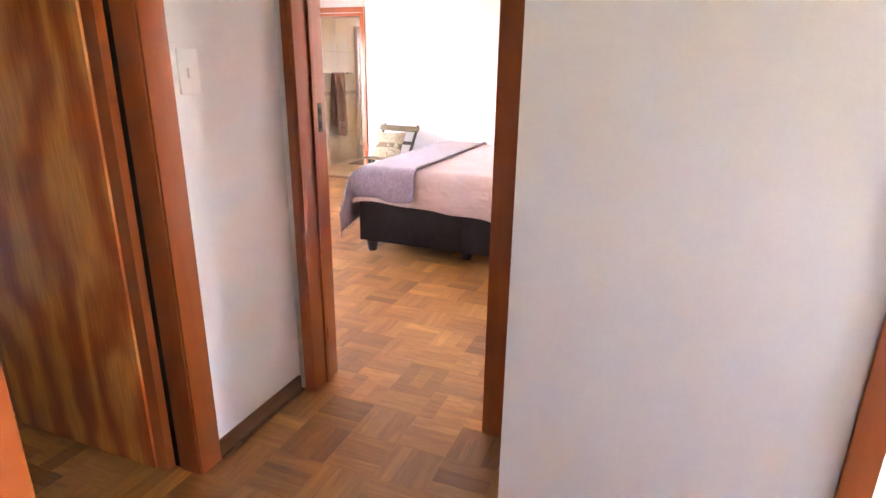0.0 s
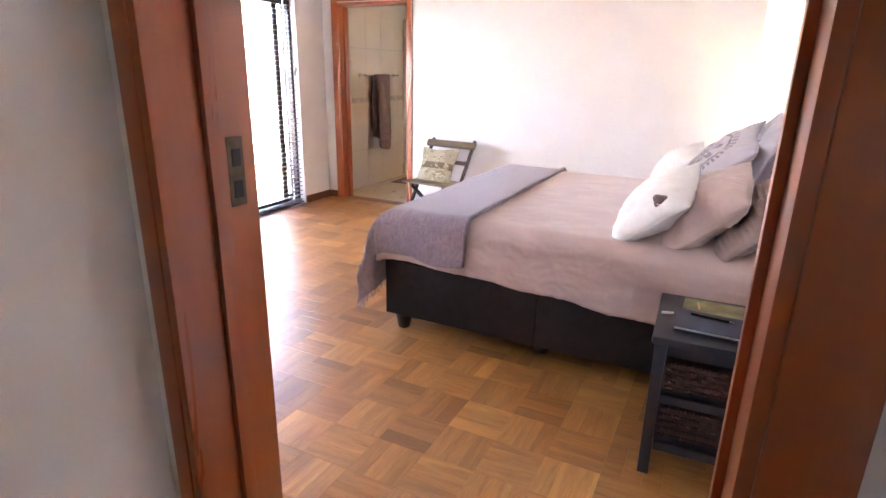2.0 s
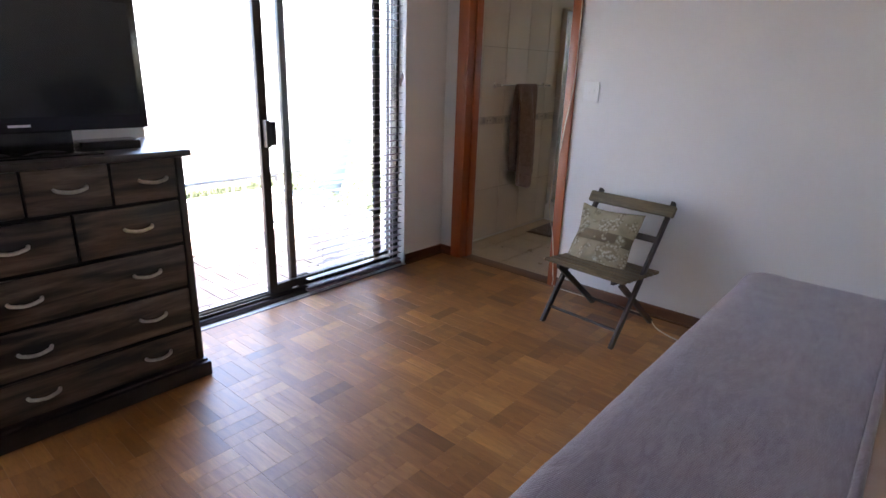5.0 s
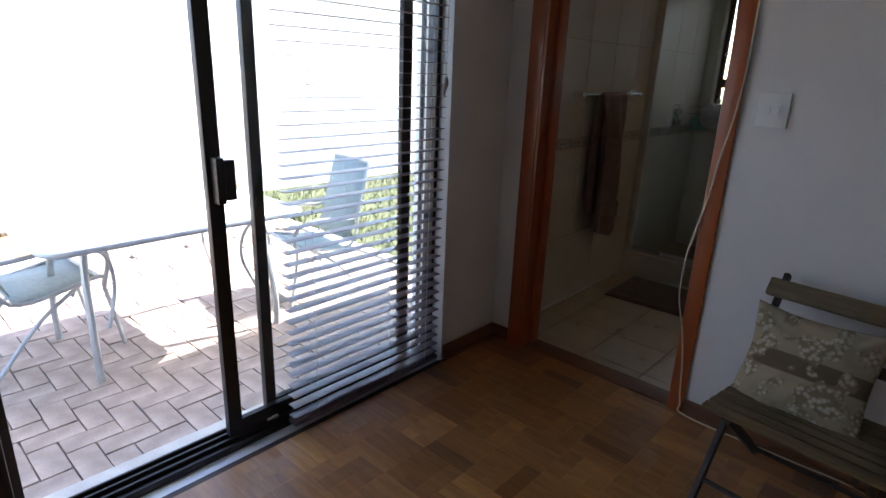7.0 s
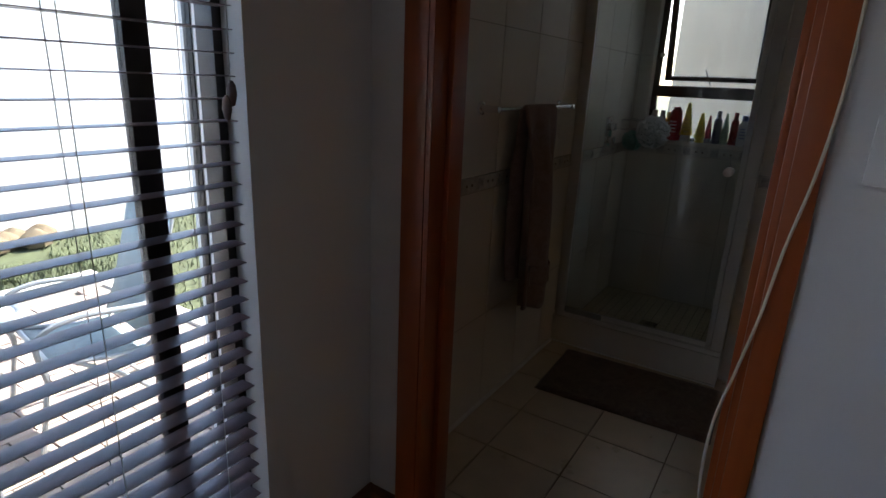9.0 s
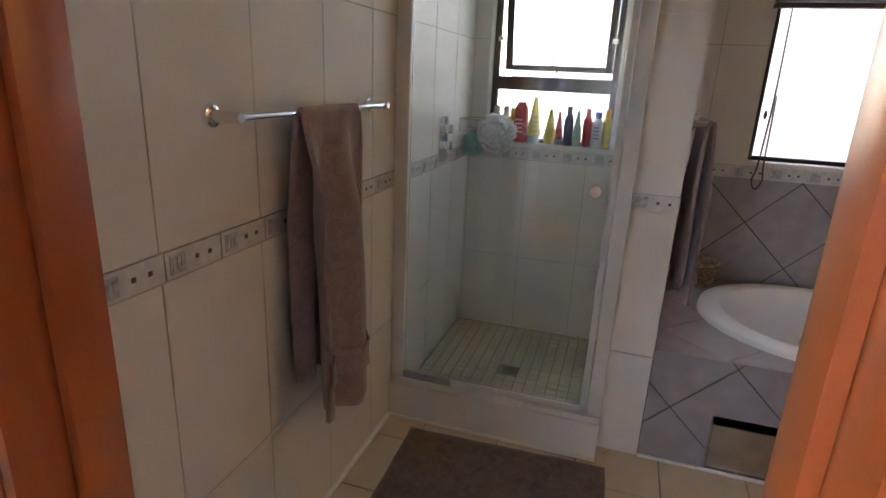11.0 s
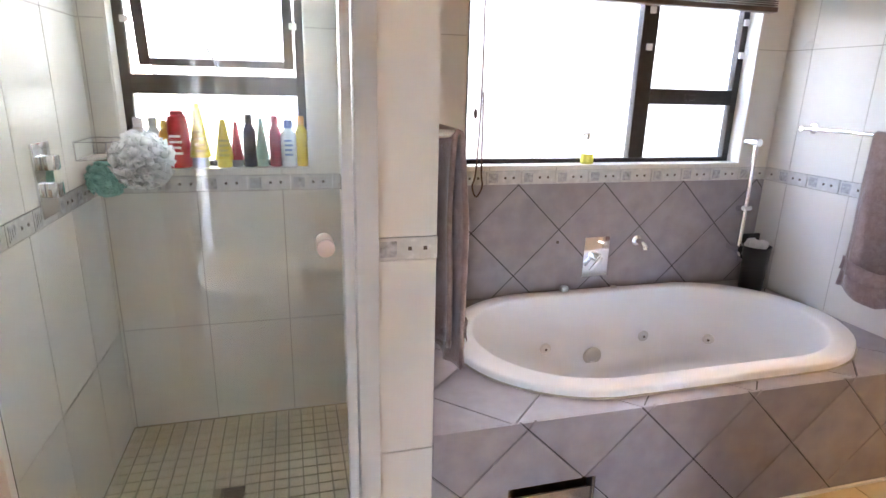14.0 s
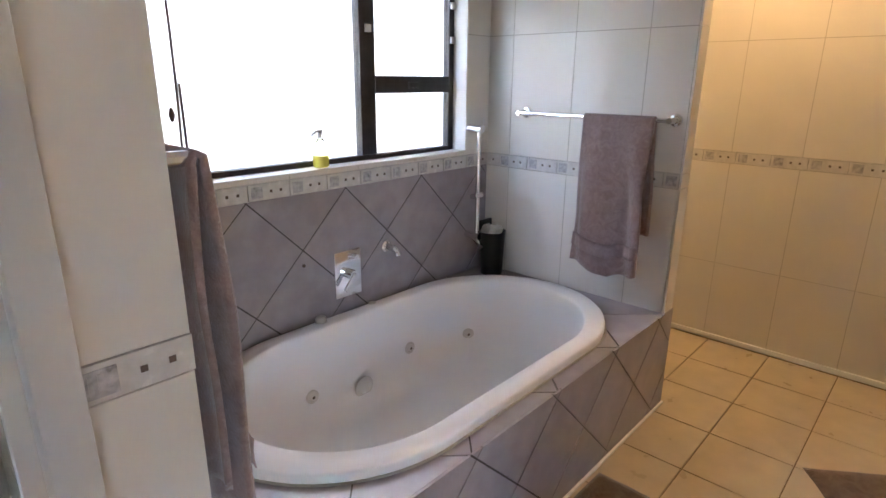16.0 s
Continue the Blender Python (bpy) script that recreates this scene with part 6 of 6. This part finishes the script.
def bottle(label, x, h, w, col, cap, shape, tilt=0.0, ink=None):
    b = thing("toiletry_bottle", label, "bottle", pose(x, 9.032 + rng.uniform(-0.008, 0.008), 1.1085, 0, tilt, rng.uniform(-15, 15)), group="bottles on the shower sill")
    m = mat("bottle_" + label.split()[0] + "_" + label.split()[1], col, 0.28, var=0.05, scale=20, bump=0.0)
    cm = plain("cap_" + label.split()[0], cap, 0.35)
    r = w * 0.575
    if shape == "tube":            # stands on its cap and narrows to a crimp
        part("cap", lathe(bmesh.new(), [(r * 0.72, 0), (r * 0.75, 0.004), (r * 0.72, h * 0.16)], 16), cm, b)
        bm = bmesh.new()
        rr = []
        for k in range(7):
            f = k / 6
            a, c = r * (1 - 0.1 * f) * (1 if f < 0.95 else 0.95) * (1 - f * 0.75), r * (0.85 * (1 - f) + 0.04)
            rr.append([bm.verts.new((a * math.cos(q * math.pi / 8), c * math.sin(q * math.pi / 8), h * (0.165 + 0.835 * f))) for q in range(16)])
        for p, q in zip(rr, rr[1:]):
            for i in range(16):
                bm.faces.new((p[i], p[(i + 1) % 16], q[(i + 1) % 16], q[i]))
        bm.faces.new(rr[0][::-1]), bm.faces.new(rr[-1])
        bo = part("body", bm, m, b)
    else:
        sh = {"wide": [(r * 0.85, 0), (r * 0.97, 0.006), (r, h * 0.3), (r * 0.9, h * 0.62), (r * 0.74, h * 0.91), (r * 0.60, h * 0.93)],
              "slim": [(r * 0.9, 0), (r, 0.004), (r * 0.95, h * 0.7), (r * 0.55, h * 0.8), (r * 0.45, h * 0.82)]}[shape]
        bo = part("body", lathe(bmesh.new(), sh, 18), m, b)
        top = sh[-1][1]
        part("cap", lathe(bmesh.new(), [(r * 0.55, top + 0.0005), (r * 0.55, h * 0.97), (r * 0.45, h)], 14), cm, b)
    if ink:
        lb = bmesh.new()
        for k in range(4):
            cuboid(lb, -r * 0.5, r * (0.5 - 0.12 * (k % 2)), -r * 1.02 - 0.0012, -r * 1.02 + 0.002, h * (0.25 + 0.1 * k), h * (0.29 + 0.1 * k))
        part("print", lb, plain("print_" + label.split()[0], ink, 0.5), bo, smooth=False)
    return b


RED, YELW, NAV = (0.50, 0.02, 0.03), (0.80, 0.62, 0.03), (0.02, 0.03, 0.10)
bottle("cream pump bottle at the sill end", -4.075, 0.19, 0.055, (0.62, 0.55, 0.48), (0.7, 0.65, 0.6), "slim")
bottle("white shampoo bottle, slightly turned", -4.025, 0.19, 0.052, (0.72, 0.72, 0.72), (0.6, 0.6, 0.62), "slim")
bottle("orange slim bottle behind the red one", -3.985, 0.18, 0.04, (0.80, 0.38, 0.03), (0.8, 0.5, 0.1), "slim")
bottle("red curvy shampoo bottle with white print", -3.938, 0.215, 0.078, RED, (0.35, 0.01, 0.02), "wide", ink=(0.8, 0.6, 0.6))
bottle("yellow tall tube on a pale cap", -3.863, 0.245, 0.072, YELW, (0.6, 0.65, 0.6), "tube", ink=(0.5, 0.35, 0.02))
bottle("yellow shorter tube standing on its cap", -3.775, 0.185, 0.066, YELW, (0.75, 0.6, 0.05), "tube", ink=(0.45, 0.4, 0.05))
bottle("crimson small tube leaning upright", -3.728, 0.175, 0.045, (0.55, 0.03, 0.06), (0.3, 0.25, 0.25), "tube")
bottle("navy slim bottle with a black cap", -3.678, 0.205, 0.045, NAV, (0.02, 0.02, 0.03), "slim")
bottle("mint green flat tube", -3.632, 0.19, 0.05, (0.35, 0.58, 0.48), (0.4, 0.6, 0.5), "tube")
bottle("dark red slim bottle", -3.580, 0.20, 0.042, (0.42, 0.01, 0.02), (0.35, 0.01, 0.02), "slim")
bottle("white lotion bottle with a blue label", -3.527, 0.185, 0.055, (0.72, 0.74, 0.74), (0.14, 0.20, 0.46), "slim", ink=(0.12, 0.2, 0.4))
bottle("golden yellow bottle with an orange cap", -3.478, 0.20, 0.045, (0.75, 0.50, 0.02), (0.75, 0.30, 0.03), "slim")

# shower: kerb, tray, glass door
part("shower_kerb", block(WX + 0.009, -3.331, 7.885, 8.02, 0, 0.158, 0.006), WTILE, floor_bath)
part("floor_bead", block(WX + 0.009, WX + 0.024, 6.402, 7.872, 0, 0.016, 0.004), WHITE_PL, floor_bath)
part("floor_bead", block(AX - 0.016, AX - 0.001, 6.42, BN - 0.002, 0, 0.030, 0.004), WHITE_PL, floor_bath)
part("kerb_bead", block(WX + 0.009, -3.331, 7.873, 7.884, 0, 0.010, 0.003), WHITE_PL, floor_bath)
KNOBC = plain("pale_pink_knob", (0.72, 0.58, 0.52), 0.25)
sd = thing("shower_door", "white-framed glass shower door with a round knob", "shower door")
part("sill_track", block(-4.205, -3.335, 7.895, 7.945, 0.159, 0.183, 0.004), WHITE_AL, sd)
part("side_post", block(-4.220, -4.165, 7.90, 7.945, 0.184, 2.0, 0.004), WHITE_AL, sd)
part("side_post", block(-3.385, -3.332, 7.90, 7.985, 0.184, 2.0, 0.006), DULL_AL, sd)
part("door_stile", block(-3.412, -3.388, 7.912, 7.936, 0.20, 1.95, 0.003), DULL_AL, sd)
part("door_rail", block(-4.163, -3.413, 7.912, 7.936, 0.188, 0.212, 0.003), WHITE_AL, sd)
part("head_rail", block(-4.220, -3.332, 7.90, 7.945, 2.001, 2.03, 0.004), WHITE_AL, sd)
gl = part("glass", block(-4.163, -3.413, 7.921, 7.927, 0.2125, 1.95), SGLASS, sd)
gl.visible_shadow = False
part("strip_seal", block(-4.163, -3.95, 7.905, 7.911, 0.184, 0.215, 0.001), plain("grey_seal", (0.35, 0.36, 0.37), 0.5), sd)
for y0, y1 in ((7.880, 7.9205), (7.9275, 7.965)):
    part("knob", lathe(bmesh.new(), [(0.010, 0), (0.016, 0.010), (0.021, 0.022), (0.020, 0.034), (0.012, 0.040)], 18, pose(-3.455, 7.9205 if y0 < 7.9 else 7.9275, 1.075, 90 if y0 < 7.9 else -90, 0, 0)), KNOBC, sd)
TRAYB = mat("tray_grout", (0.36, 0.32, 0.23), 0.8)
tray = solid("shower_floor", block(WX, -3.33, 8.02, BN, -0.01, 0.012), TRAYB, "cream mosaic shower floor with a drain", "shower floor", "structure", smooth=False)
vs, fs = [], []
nx, ny, s = 17, 18, 0.0525
for i in range(nx):
    for j in range(ny):
        x, y = WX + 0.012 + i * s, 8.025 + j * s
        if abs(x + s / 2 + 3.78) < 0.05 and abs(y + s / 2 - 8.45) < 0.05:
            continue
        k = len(vs)
        g = 0.0028
        z = 0.0165 + rng.uniform(-0.0006, 0.0006)
        vs += [(x + g, y + g, 0.012), (x + s - g, y + g, 0.012), (x + s - g, y + s - g, 0.012), (x + g, y + s - g, 0.012)]
        vs += [(x + g + 0.001, y + g + 0.001, z), (x + s - g - 0.001, y + g + 0.001, z), (x + s - g - 0.001, y + s - g - 0.001, z), (x + g + 0.001, y + s - g - 0.001, z)]
        fs += [(k + 4, k + 5, k + 6, k + 7)] + [(k + a, k + (a + 1) % 4, k + 4 + (a + 1) % 4, k + 4 + a) for a in range(4)]
me = bpy.data.meshes.new("mosaic_tiles")
me.from_pydata(vs, [], fs)
me.materials.append(MOSAIC)
mo = new("mosaic_tiles", me)
mo.parent = tray
tagged(mo, "small square cream mosaic tiles", "", "", "stuff")
dr = thing("shower_drain", "square dark metal shower drain", "drain", pose(-3.78, 8.45, 0.012))
part("grate", block(-0.045, 0.045, -0.045, 0.045, 0.0, 0.004, 0.001), STEEL, dr)
for i in range(5):
    part("slot", block(-0.032, 0.032, -0.030 + i * 0.013, -0.024 + i * 0.013, 0.0042, 0.005), DOT, dr)
mx = thing("shower_mixer", "tall chrome shower mixer plate with two square handles", "tap", pose(WX + 0.008, 8.51, 1.148))
part("plate", block(0.0, 0.008, -0.062, 0.062, -0.108, 0.108, 0.003), CHROME, mx)
for z in (0.05, -0.03):
    part("handle", block(0.0085, 0.045, -0.022, 0.022, z - 0.022, z + 0.022, 0.006), CHROME, mx)
cd = thing("shower_caddy", "chrome wire corner caddy in the shower", "shower caddy", pose(-4.14, 8.86, 1.17))
for z in (0.0, 0.06):
    part("wire_ring", tube(bmesh.new(), [(-0.075, 0.10, z), (0.09, 0.10, z), (0.09, -0.02, z), (0.02, -0.09, z), (-0.075, -0.09, z), (-0.075, 0.10, z)], 0.003, 6), CHROME, cd)
for x, y in ((-0.075, 0.10), (0.09, 0.10), (0.09, -0.02), (0.02, -0.09), (-0.075, -0.09)):
    part("wire_post", rod(bmesh.new(), (x, y, 0), (x, y, 0.06), 0.0025, 6), CHROME, cd)
for i in range(5):
    part("wire", rod(bmesh.new(), (-0.075, -0.06 + i * 0.035, 0.0), (0.07, -0.06 + i * 0.035, 0.0), 0.002, 6), CHROME, cd)
NETW = velvet("white_net", (0.86, 0.87, 0.88), (0.93, 0.93, 0.93), scale=40, fine=250, bump=0.2, sheen=0.0, rough=1.0)
NETT = velvet("teal_net", (0.22, 0.55, 0.50), (0.40, 0.70, 0.64), scale=40, fine=250, bump=0.2, sheen=0.0, rough=1.0)

for net, tint in ((NETW, (0.92, 0.93, 0.93, 1)), (NETT, (0.40, 0.72, 0.66, 1))):
    pn_, pl_ = net.node_tree.nodes, net.node_tree.links      # light shines through the net
    thru = pn_.new("ShaderNodeBsdfTranslucent")
    thru.inputs[0].default_value = tint
    half = pn_.new("ShaderNodeMixShader")
    half.inputs[0].default_value = 0.5
    pl_.new(pn_["Principled BSDF"].outputs[0], half.inputs[1])
    pl_.new(thru.outputs[0], half.inputs[2])
    pl_.new(half.outputs[0], pn_["Material Output"].inputs["Surface"])


def pouf(label, m, r, material, seed):
    """A bath puff: many small ruffled petals round a core."""
    bm = bmesh.new()
    rg = random.Random(seed)
    for i in range(420):
        d = Vector((rg.gauss(0, 1), rg.gauss(0, 1), rg.gauss(0, 1))).normalized()
        c = d * r * rg.uniform(0.60, 0.98)
        q = d.to_track_quat("Z", "Y").to_matrix().to_4x4()
        ring_ = []
        for k in range(9):
            a = 2 * math.pi * k / 9
            rr = r * rg.uniform(0.12, 0.20)
            ring_.append(bm.verts.new(Matrix.Translation(c) @ q @ Vector((rr * math.cos(a), rr * math.sin(a), r * rg.uniform(0.0, 0.14)))))
        mid_ = bm.verts.new(c - d * r * 0.12)
        for k in range(9):
            bm.faces.new((mid_, ring_[k], ring_[(k + 1) % 9]))
    ob = solid("bath_puff", bm, material, label, "bath puff", smooth="all")
    ob.matrix_world = m
    return ob


pouf("fluffy white net bath puff hanging from the caddy", pose(-4.02, 8.80, 1.165), 0.10, NETW, 3)
pouf("teal net bath puff hanging under the caddy", pose(-4.15, 8.83, 1.10), 0.065, NETT, 5)

# towels and rails
TOWEL = velvet("taupe_towel", (0.245, 0.172, 0.160), (0.325, 0.240, 0.226), scale=30, fine=200, bump=0.9, sheen=0.4, wrinkle=0.06, wscale=9)

TOWELBAND = velvet("taupe_towel_band", (0.27, 0.195, 0.185), (0.33, 0.25, 0.24), scale=30, fine=90, bump=0.2, sheen=0.2)


def towel(name, label, m, width, front, back, seed, spread=0.25, amp=1.0):
    """A towel hung over a rail along x; front and back are how far it hangs on either side (front is -y)."""
    bm = bmesh.new()
    nu, nv = 28, 60
    rows_ = []
    tot = front + back
    for i in range(nv + 1):
        s = -front + tot * i / nv
        row = []
        for j in range(nu + 1):
            u = j / nu * 2 - 1
            r = 0.016
            ang = max(-1, min(1, s / (r * math.pi / 2))) * math.pi / 2
            y, z = r * math.sin(ang), r * math.cos(ang)
            hang = max(0, abs(s) - r * math.pi / 2)
            z -= hang
            f = min(1, hang * 4)
            k = math.copysign(1, s)
            w = width / 2 * (1 + spread * min(1, hang) * (1 if s < 0 else 0.7))
            x = u * w + 0.012 * f * noise.noise(Vector((s * 3, u * 2, seed)))
            y += k * f * amp * (0.024 + 0.028 * math.sin(u * 5 + seed + s * 1.6) + 0.020 * noise.noise(Vector((u * 2.4 + seed, s * 2.5, 1))))
            z -= 0.07 * min(1, hang) * max(0.0, 1 - abs(u - 0.15)) ** 1.5 * f
            z += 0.012 * f * noise.noise(Vector((u * 2, seed, s)))
            row.append(bm.verts.new((x, y, z)))
        rows_.append(row)
    for a, b in zip(rows_, rows_[1:]):
        for j in range(nu):
            bm.faces.new((a[j], a[j + 1], b[j + 1], b[j]))
    band = [[v.co.copy() for v in r_] for r_ in rows_[4:8]]
    t = thing(name, label, "towel", m)
    c = part("cloth", bm, TOWEL, t, smooth="all")
    md_ = c.modifiers.new("thick", "SOLIDIFY")
    md_.thickness = 0.013
    bm = bmesh.new()
    strip = [[bm.verts.new((p.x, p.y - 0.007 - 0.003 * (k in (0, 3)) + 0.004 * math.sin(p.x * 160), p.z)) for p in r_] for k, r_ in enumerate(band)]
    for a, b in zip(strip, strip[1:]):
        for j in range(nu):
            bm.faces.new((a[j], a[j + 1], b[j + 1], b[j]))
    bs_ = part("border_stripe", bm, TOWELBAND, t, "flat woven band", smooth="all")
    md_ = bs_.modifiers.new("thick", "SOLIDIFY")
    md_.thickness = 0.003
    return t


def towel_rail(label, m, length):
    r = thing("towel_rail", label, "towel rail", m)
    part("bar", rod(bmesh.new(), (-length / 2, 0, 0), (length / 2, 0, 0), 0.008, 14), CHROME, r)
    for sx in (-1, 1):
        e = part("bracket", rod(bmesh.new(), (sx * length / 2, 0.062, 0), (sx * length / 2, -0.012, 0), 0.014, 16, 0.012), CHROME, r)
        part("rose", lathe(bmesh.new(), [(0.026, 0), (0.024, 0.008), (0.015, 0.012)], 16, pose(sx * length / 2, 0.066, 0, 90, 0, 0)), CHROME, e)
    return r


WM = pose(WX + 0.074, 7.27, 1.337, 0, 0, 90)
towel_rail("slim chrome towel rail on the cream tiles", WM, 0.77)
towel("towel", "taupe bath towel hanging folded over a chrome rail", pose(WX + 0.080, 7.270, 1.337, 0, 0, 90), 0.31, 0.88, 0.76, 1.3, 0.12, 1.25)
EM = pose(-1.178 - 0.066, 8.395, 1.290, 0, 0, -90)
towel_rail("slim chrome towel rail above the bath end", EM, 0.71)
towel("towel", "taupe towel draped over the rail above the bath", pose(-1.244, 8.25, 1.290, 0, 0, -90), 0.31, 0.66, 0.50, 4.1, 0.16)
PM = pose(-3.168 + 0.066, 8.36, 1.318, 0, 0, 90)
towel_rail("short chrome towel rail on the partition", PM, 0.6)
towel("towel", "taupe towel hanging on the partition beside the bath", pose(-3.102, 8.19, 1.318, 0, 0, 90), 0.30, 0.70, 0.62, 7.7, 0.0, 0.45)

# mats
MATB = velvet("brown_bath_mat", (0.11, 0.075, 0.06), (0.19, 0.14, 0.115), scale=30, fine=200, bump=0.9)


def bath_mat(label, m, w, d):
    bm = bmesh.new()
    n = 26
    rows_ = []
    for i in range(n + 1):
        row = []
        for j in range(n + 1):
            u, v = i / n * 2 - 1, j / n * 2 - 1
            e = (1 - abs(u) ** 14) * (1 - abs(v) ** 14)
            row.append(bm.verts.new((u * w / 2 + 0.003 * noise.noise(Vector((v * 3, 1, w))), v * d / 2 + 0.003 * noise.noise(Vector((u * 3, 2, d))), 0.002 + 0.013 * max(0, e) ** 0.4 + 0.0025 * noise.noise(Vector((u * 9, v * 6, 1))))))
        rows_.append(row)
    for a, b in zip(rows_, rows_[1:]):
        for j in range(n):
            bm.faces.new((a[j], a[j + 1], b[j + 1], b[j]))
    ob = solid("bath_mat", bm, MATB, label, "bath mat", smooth="all")
    md_ = ob.modifiers.new("thick", "SOLIDIFY")
    md_.thickness = 0.002
    ob.matrix_world = m


bath_mat("brown rectangular bath mat before the shower", pose(-3.68, 7.585, 0, 0, 0, 2), 0.80, 0.51)
bath_mat("brown bath mat along the bath front", pose(-2.13, 7.68, 0, 0, 0, 0), 0.79, 0.56)
bath_mat("grey-brown mat on the cream tiles", pose(-1.17, 6.96, 0, 0, 0, -55), 0.70, 0.50)

# unseen warm lamp over the bathroom's far end, added to tint the alcove
wl = thing("unseen_ceiling_light", "unseen round ceiling light with a warm glass shade, added to warm the alcove", "lamp", pose(-0.62, 7.85, H))
part("base", lathe(bmesh.new(), [(0.06, -0.02), (0.065, 0.0)], 24), WHITE_PL, wl)
part("shade", lathe(bmesh.new(), [(0.02, -0.10), (0.09, -0.085), (0.13, -0.05), (0.14, -0.0205)], 28), plain("warm_lit_glass", (1.0, 0.66, 0.28), 0.4, emit=0.4), wl)
wa = new("alcove_fill", bpy.data.lights.new("alcove_fill", "POINT"))
wa.data.energy, wa.data.color, wa.data.shadow_soft_size = 0.155, (1.0, 0.62, 0.28), 0.12
wa.location = (-0.62, 7.85, H - 0.24)

# ---- floor pieces, last ----
reg = rect(WX + 0.008, AX, 6.40, BN)
T = 0.318
xl = [-0.225 - T * i for i in range(14)][::-1]
yl = [7.735 + T * i for i in range(-5, 5)]
tub_under = rect(DX0, DX1, DY0, BN)
shower_under = rect(WX, -3.33, 7.885, BN)
tiles(floor_bath, plane((0, 0, -0.008), (1, 0, 0), (0, 1, 0)), grid(xl, yl), reg, [tub_under, shower_under, rect(-3.33, -3.168, 7.985, BN), rect(-1.178, -1.085, 7.99, BN)], FTILE, gap=0.006, name="floor_tile")


def strip_mesh(name, l, w, h, material, c=0.0012):
    """A flat piece with eased top edges."""
    vs = []
    for z, i in ((0, 0), (h - c, 0), (h, c)):
        vs += [(-l / 2 + i, -w / 2 + i, z), (l / 2 - i, -w / 2 + i, z), (l / 2 - i, w / 2 - i, z), (-l / 2 + i, w / 2 - i, z)]
    fs = [(8, 9, 10, 11)] + [(a + k, a + (k + 1) % 4, a + 4 + (k + 1) % 4, a + 4 + k) for a in (0, 4) for k in range(4)]
    me_ = bpy.data.meshes.new(name)
    me_.from_pydata(vs, [], fs)
    me_.materials.append(material)
    return me_


def lay(parent, name, me_, spots, material, near, limit, stuff_label):
    """The nearest pieces as objects of their own on one mesh, the rest joined."""
    spots = sorted(spots, key=near)
    for m in spots[:limit]:
        piece(name, me_, parent, m)
    src = [v.co.copy() for v in me_.vertices]
    pol = [tuple(p.vertices) for p in me_.polygons]
    vs, fs = [], []
    for m in spots[limit:]:
        k = len(vs)
        vs += [tuple(m @ v) for v in src]
        fs += [tuple(i + k for i in p) for p in pol]
    if vs:
        mj = bpy.data.meshes.new(name + "s")
        mj.from_pydata(vs, [], fs)
        mj.materials.append(material)
        o = new(name + "s", mj)
        o.parent = parent
        tagged(o, stuff_label, "", "", "stuff")


SQ, SW = 0.21, 0.07
pm = strip_mesh("parquet_strip", SQ - 0.0004, SW - 0.0003, 0.0115, PARQUET, 0.0006)
rp = random.Random(9)


def basket(x0, x1, y0, y1, keep):
    out = []
    for i in range(math.floor(x0 / SQ), math.ceil(x1 / SQ)):
        for j in range(math.floor(y0 / SQ), math.ceil(y1 / SQ)):
            cx, cy = (i + 0.5) * SQ, (j + 0.5) * SQ
            for k in (-1, 0, 1):
                x, y = (cx, cy + k * SW) if (i + j) % 2 else (cx + k * SW, cy)
                if keep(x, y):
                    out.append(pose(x, y, -0.012 + rp.uniform(-0.0002, 0.0002), rp.uniform(-0.05, 0.05), rp.uniform(-0.05, 0.05), (0 if (i + j) % 2 else 90) + rp.choice((0, 180))))
    return out


lay(floor, "parquet_strip", pm, basket(-4.3, 0.3, 1.68, 6.33, lambda x, y: -4.22 < x < 0.17 and 1.68 < y < 6.31), PARQUET, lambda m: (m.translation - Vector((-1.6, 3.0, 0))).length, 300, "honey brown parquet strips")
lay(floor_hall, "parquet_strip", pm, basket(-3.0, 2.9, -1.6, 1.68, lambda x, y: -3.0 < x < 2.9 and -1.6 < y < 1.68), PARQUET, lambda m: (m.translation - Vector((-0.6, 1.0, 0))).length, 150, "honey brown parquet strips")

BL, BW = 0.222, 0.111
bmh = strip_mesh("paving_brick", BL - 0.006, BW - 0.006, 0.020, BRICK)
sp_ = []
# herringbone at right angles to the house
for i in range(-8, 70):
    for j in range(-60, 60):
        x = -7.3 + (i * BW)
        y = 0.5 + (j * BW)
        k = (i - j) % 4
        if k == 0:
            c, a = (x + BL / 2, y + BW / 2), 0
        elif k == 3:
            c, a = (x + BW / 2, y + BL / 2), 90
        else:
            continue
        if -7.22 < c[0] < -4.56 and 0.6 < c[1] < 6.82:
            sp_.append(pose(c[0], c[1], -0.118 + rp.uniform(-0.003, 0.003), rp.uniform(-0.8, 0.8), rp.uniform(-0.8, 0.8), a + rp.uniform(-1, 1)))
lay(paving, "paving_brick", bmh, sp_, BRICK, lambda m: (m.translation - Vector((-4.9, 4.7, 0))).length, 300, "grey-brown paving bricks")
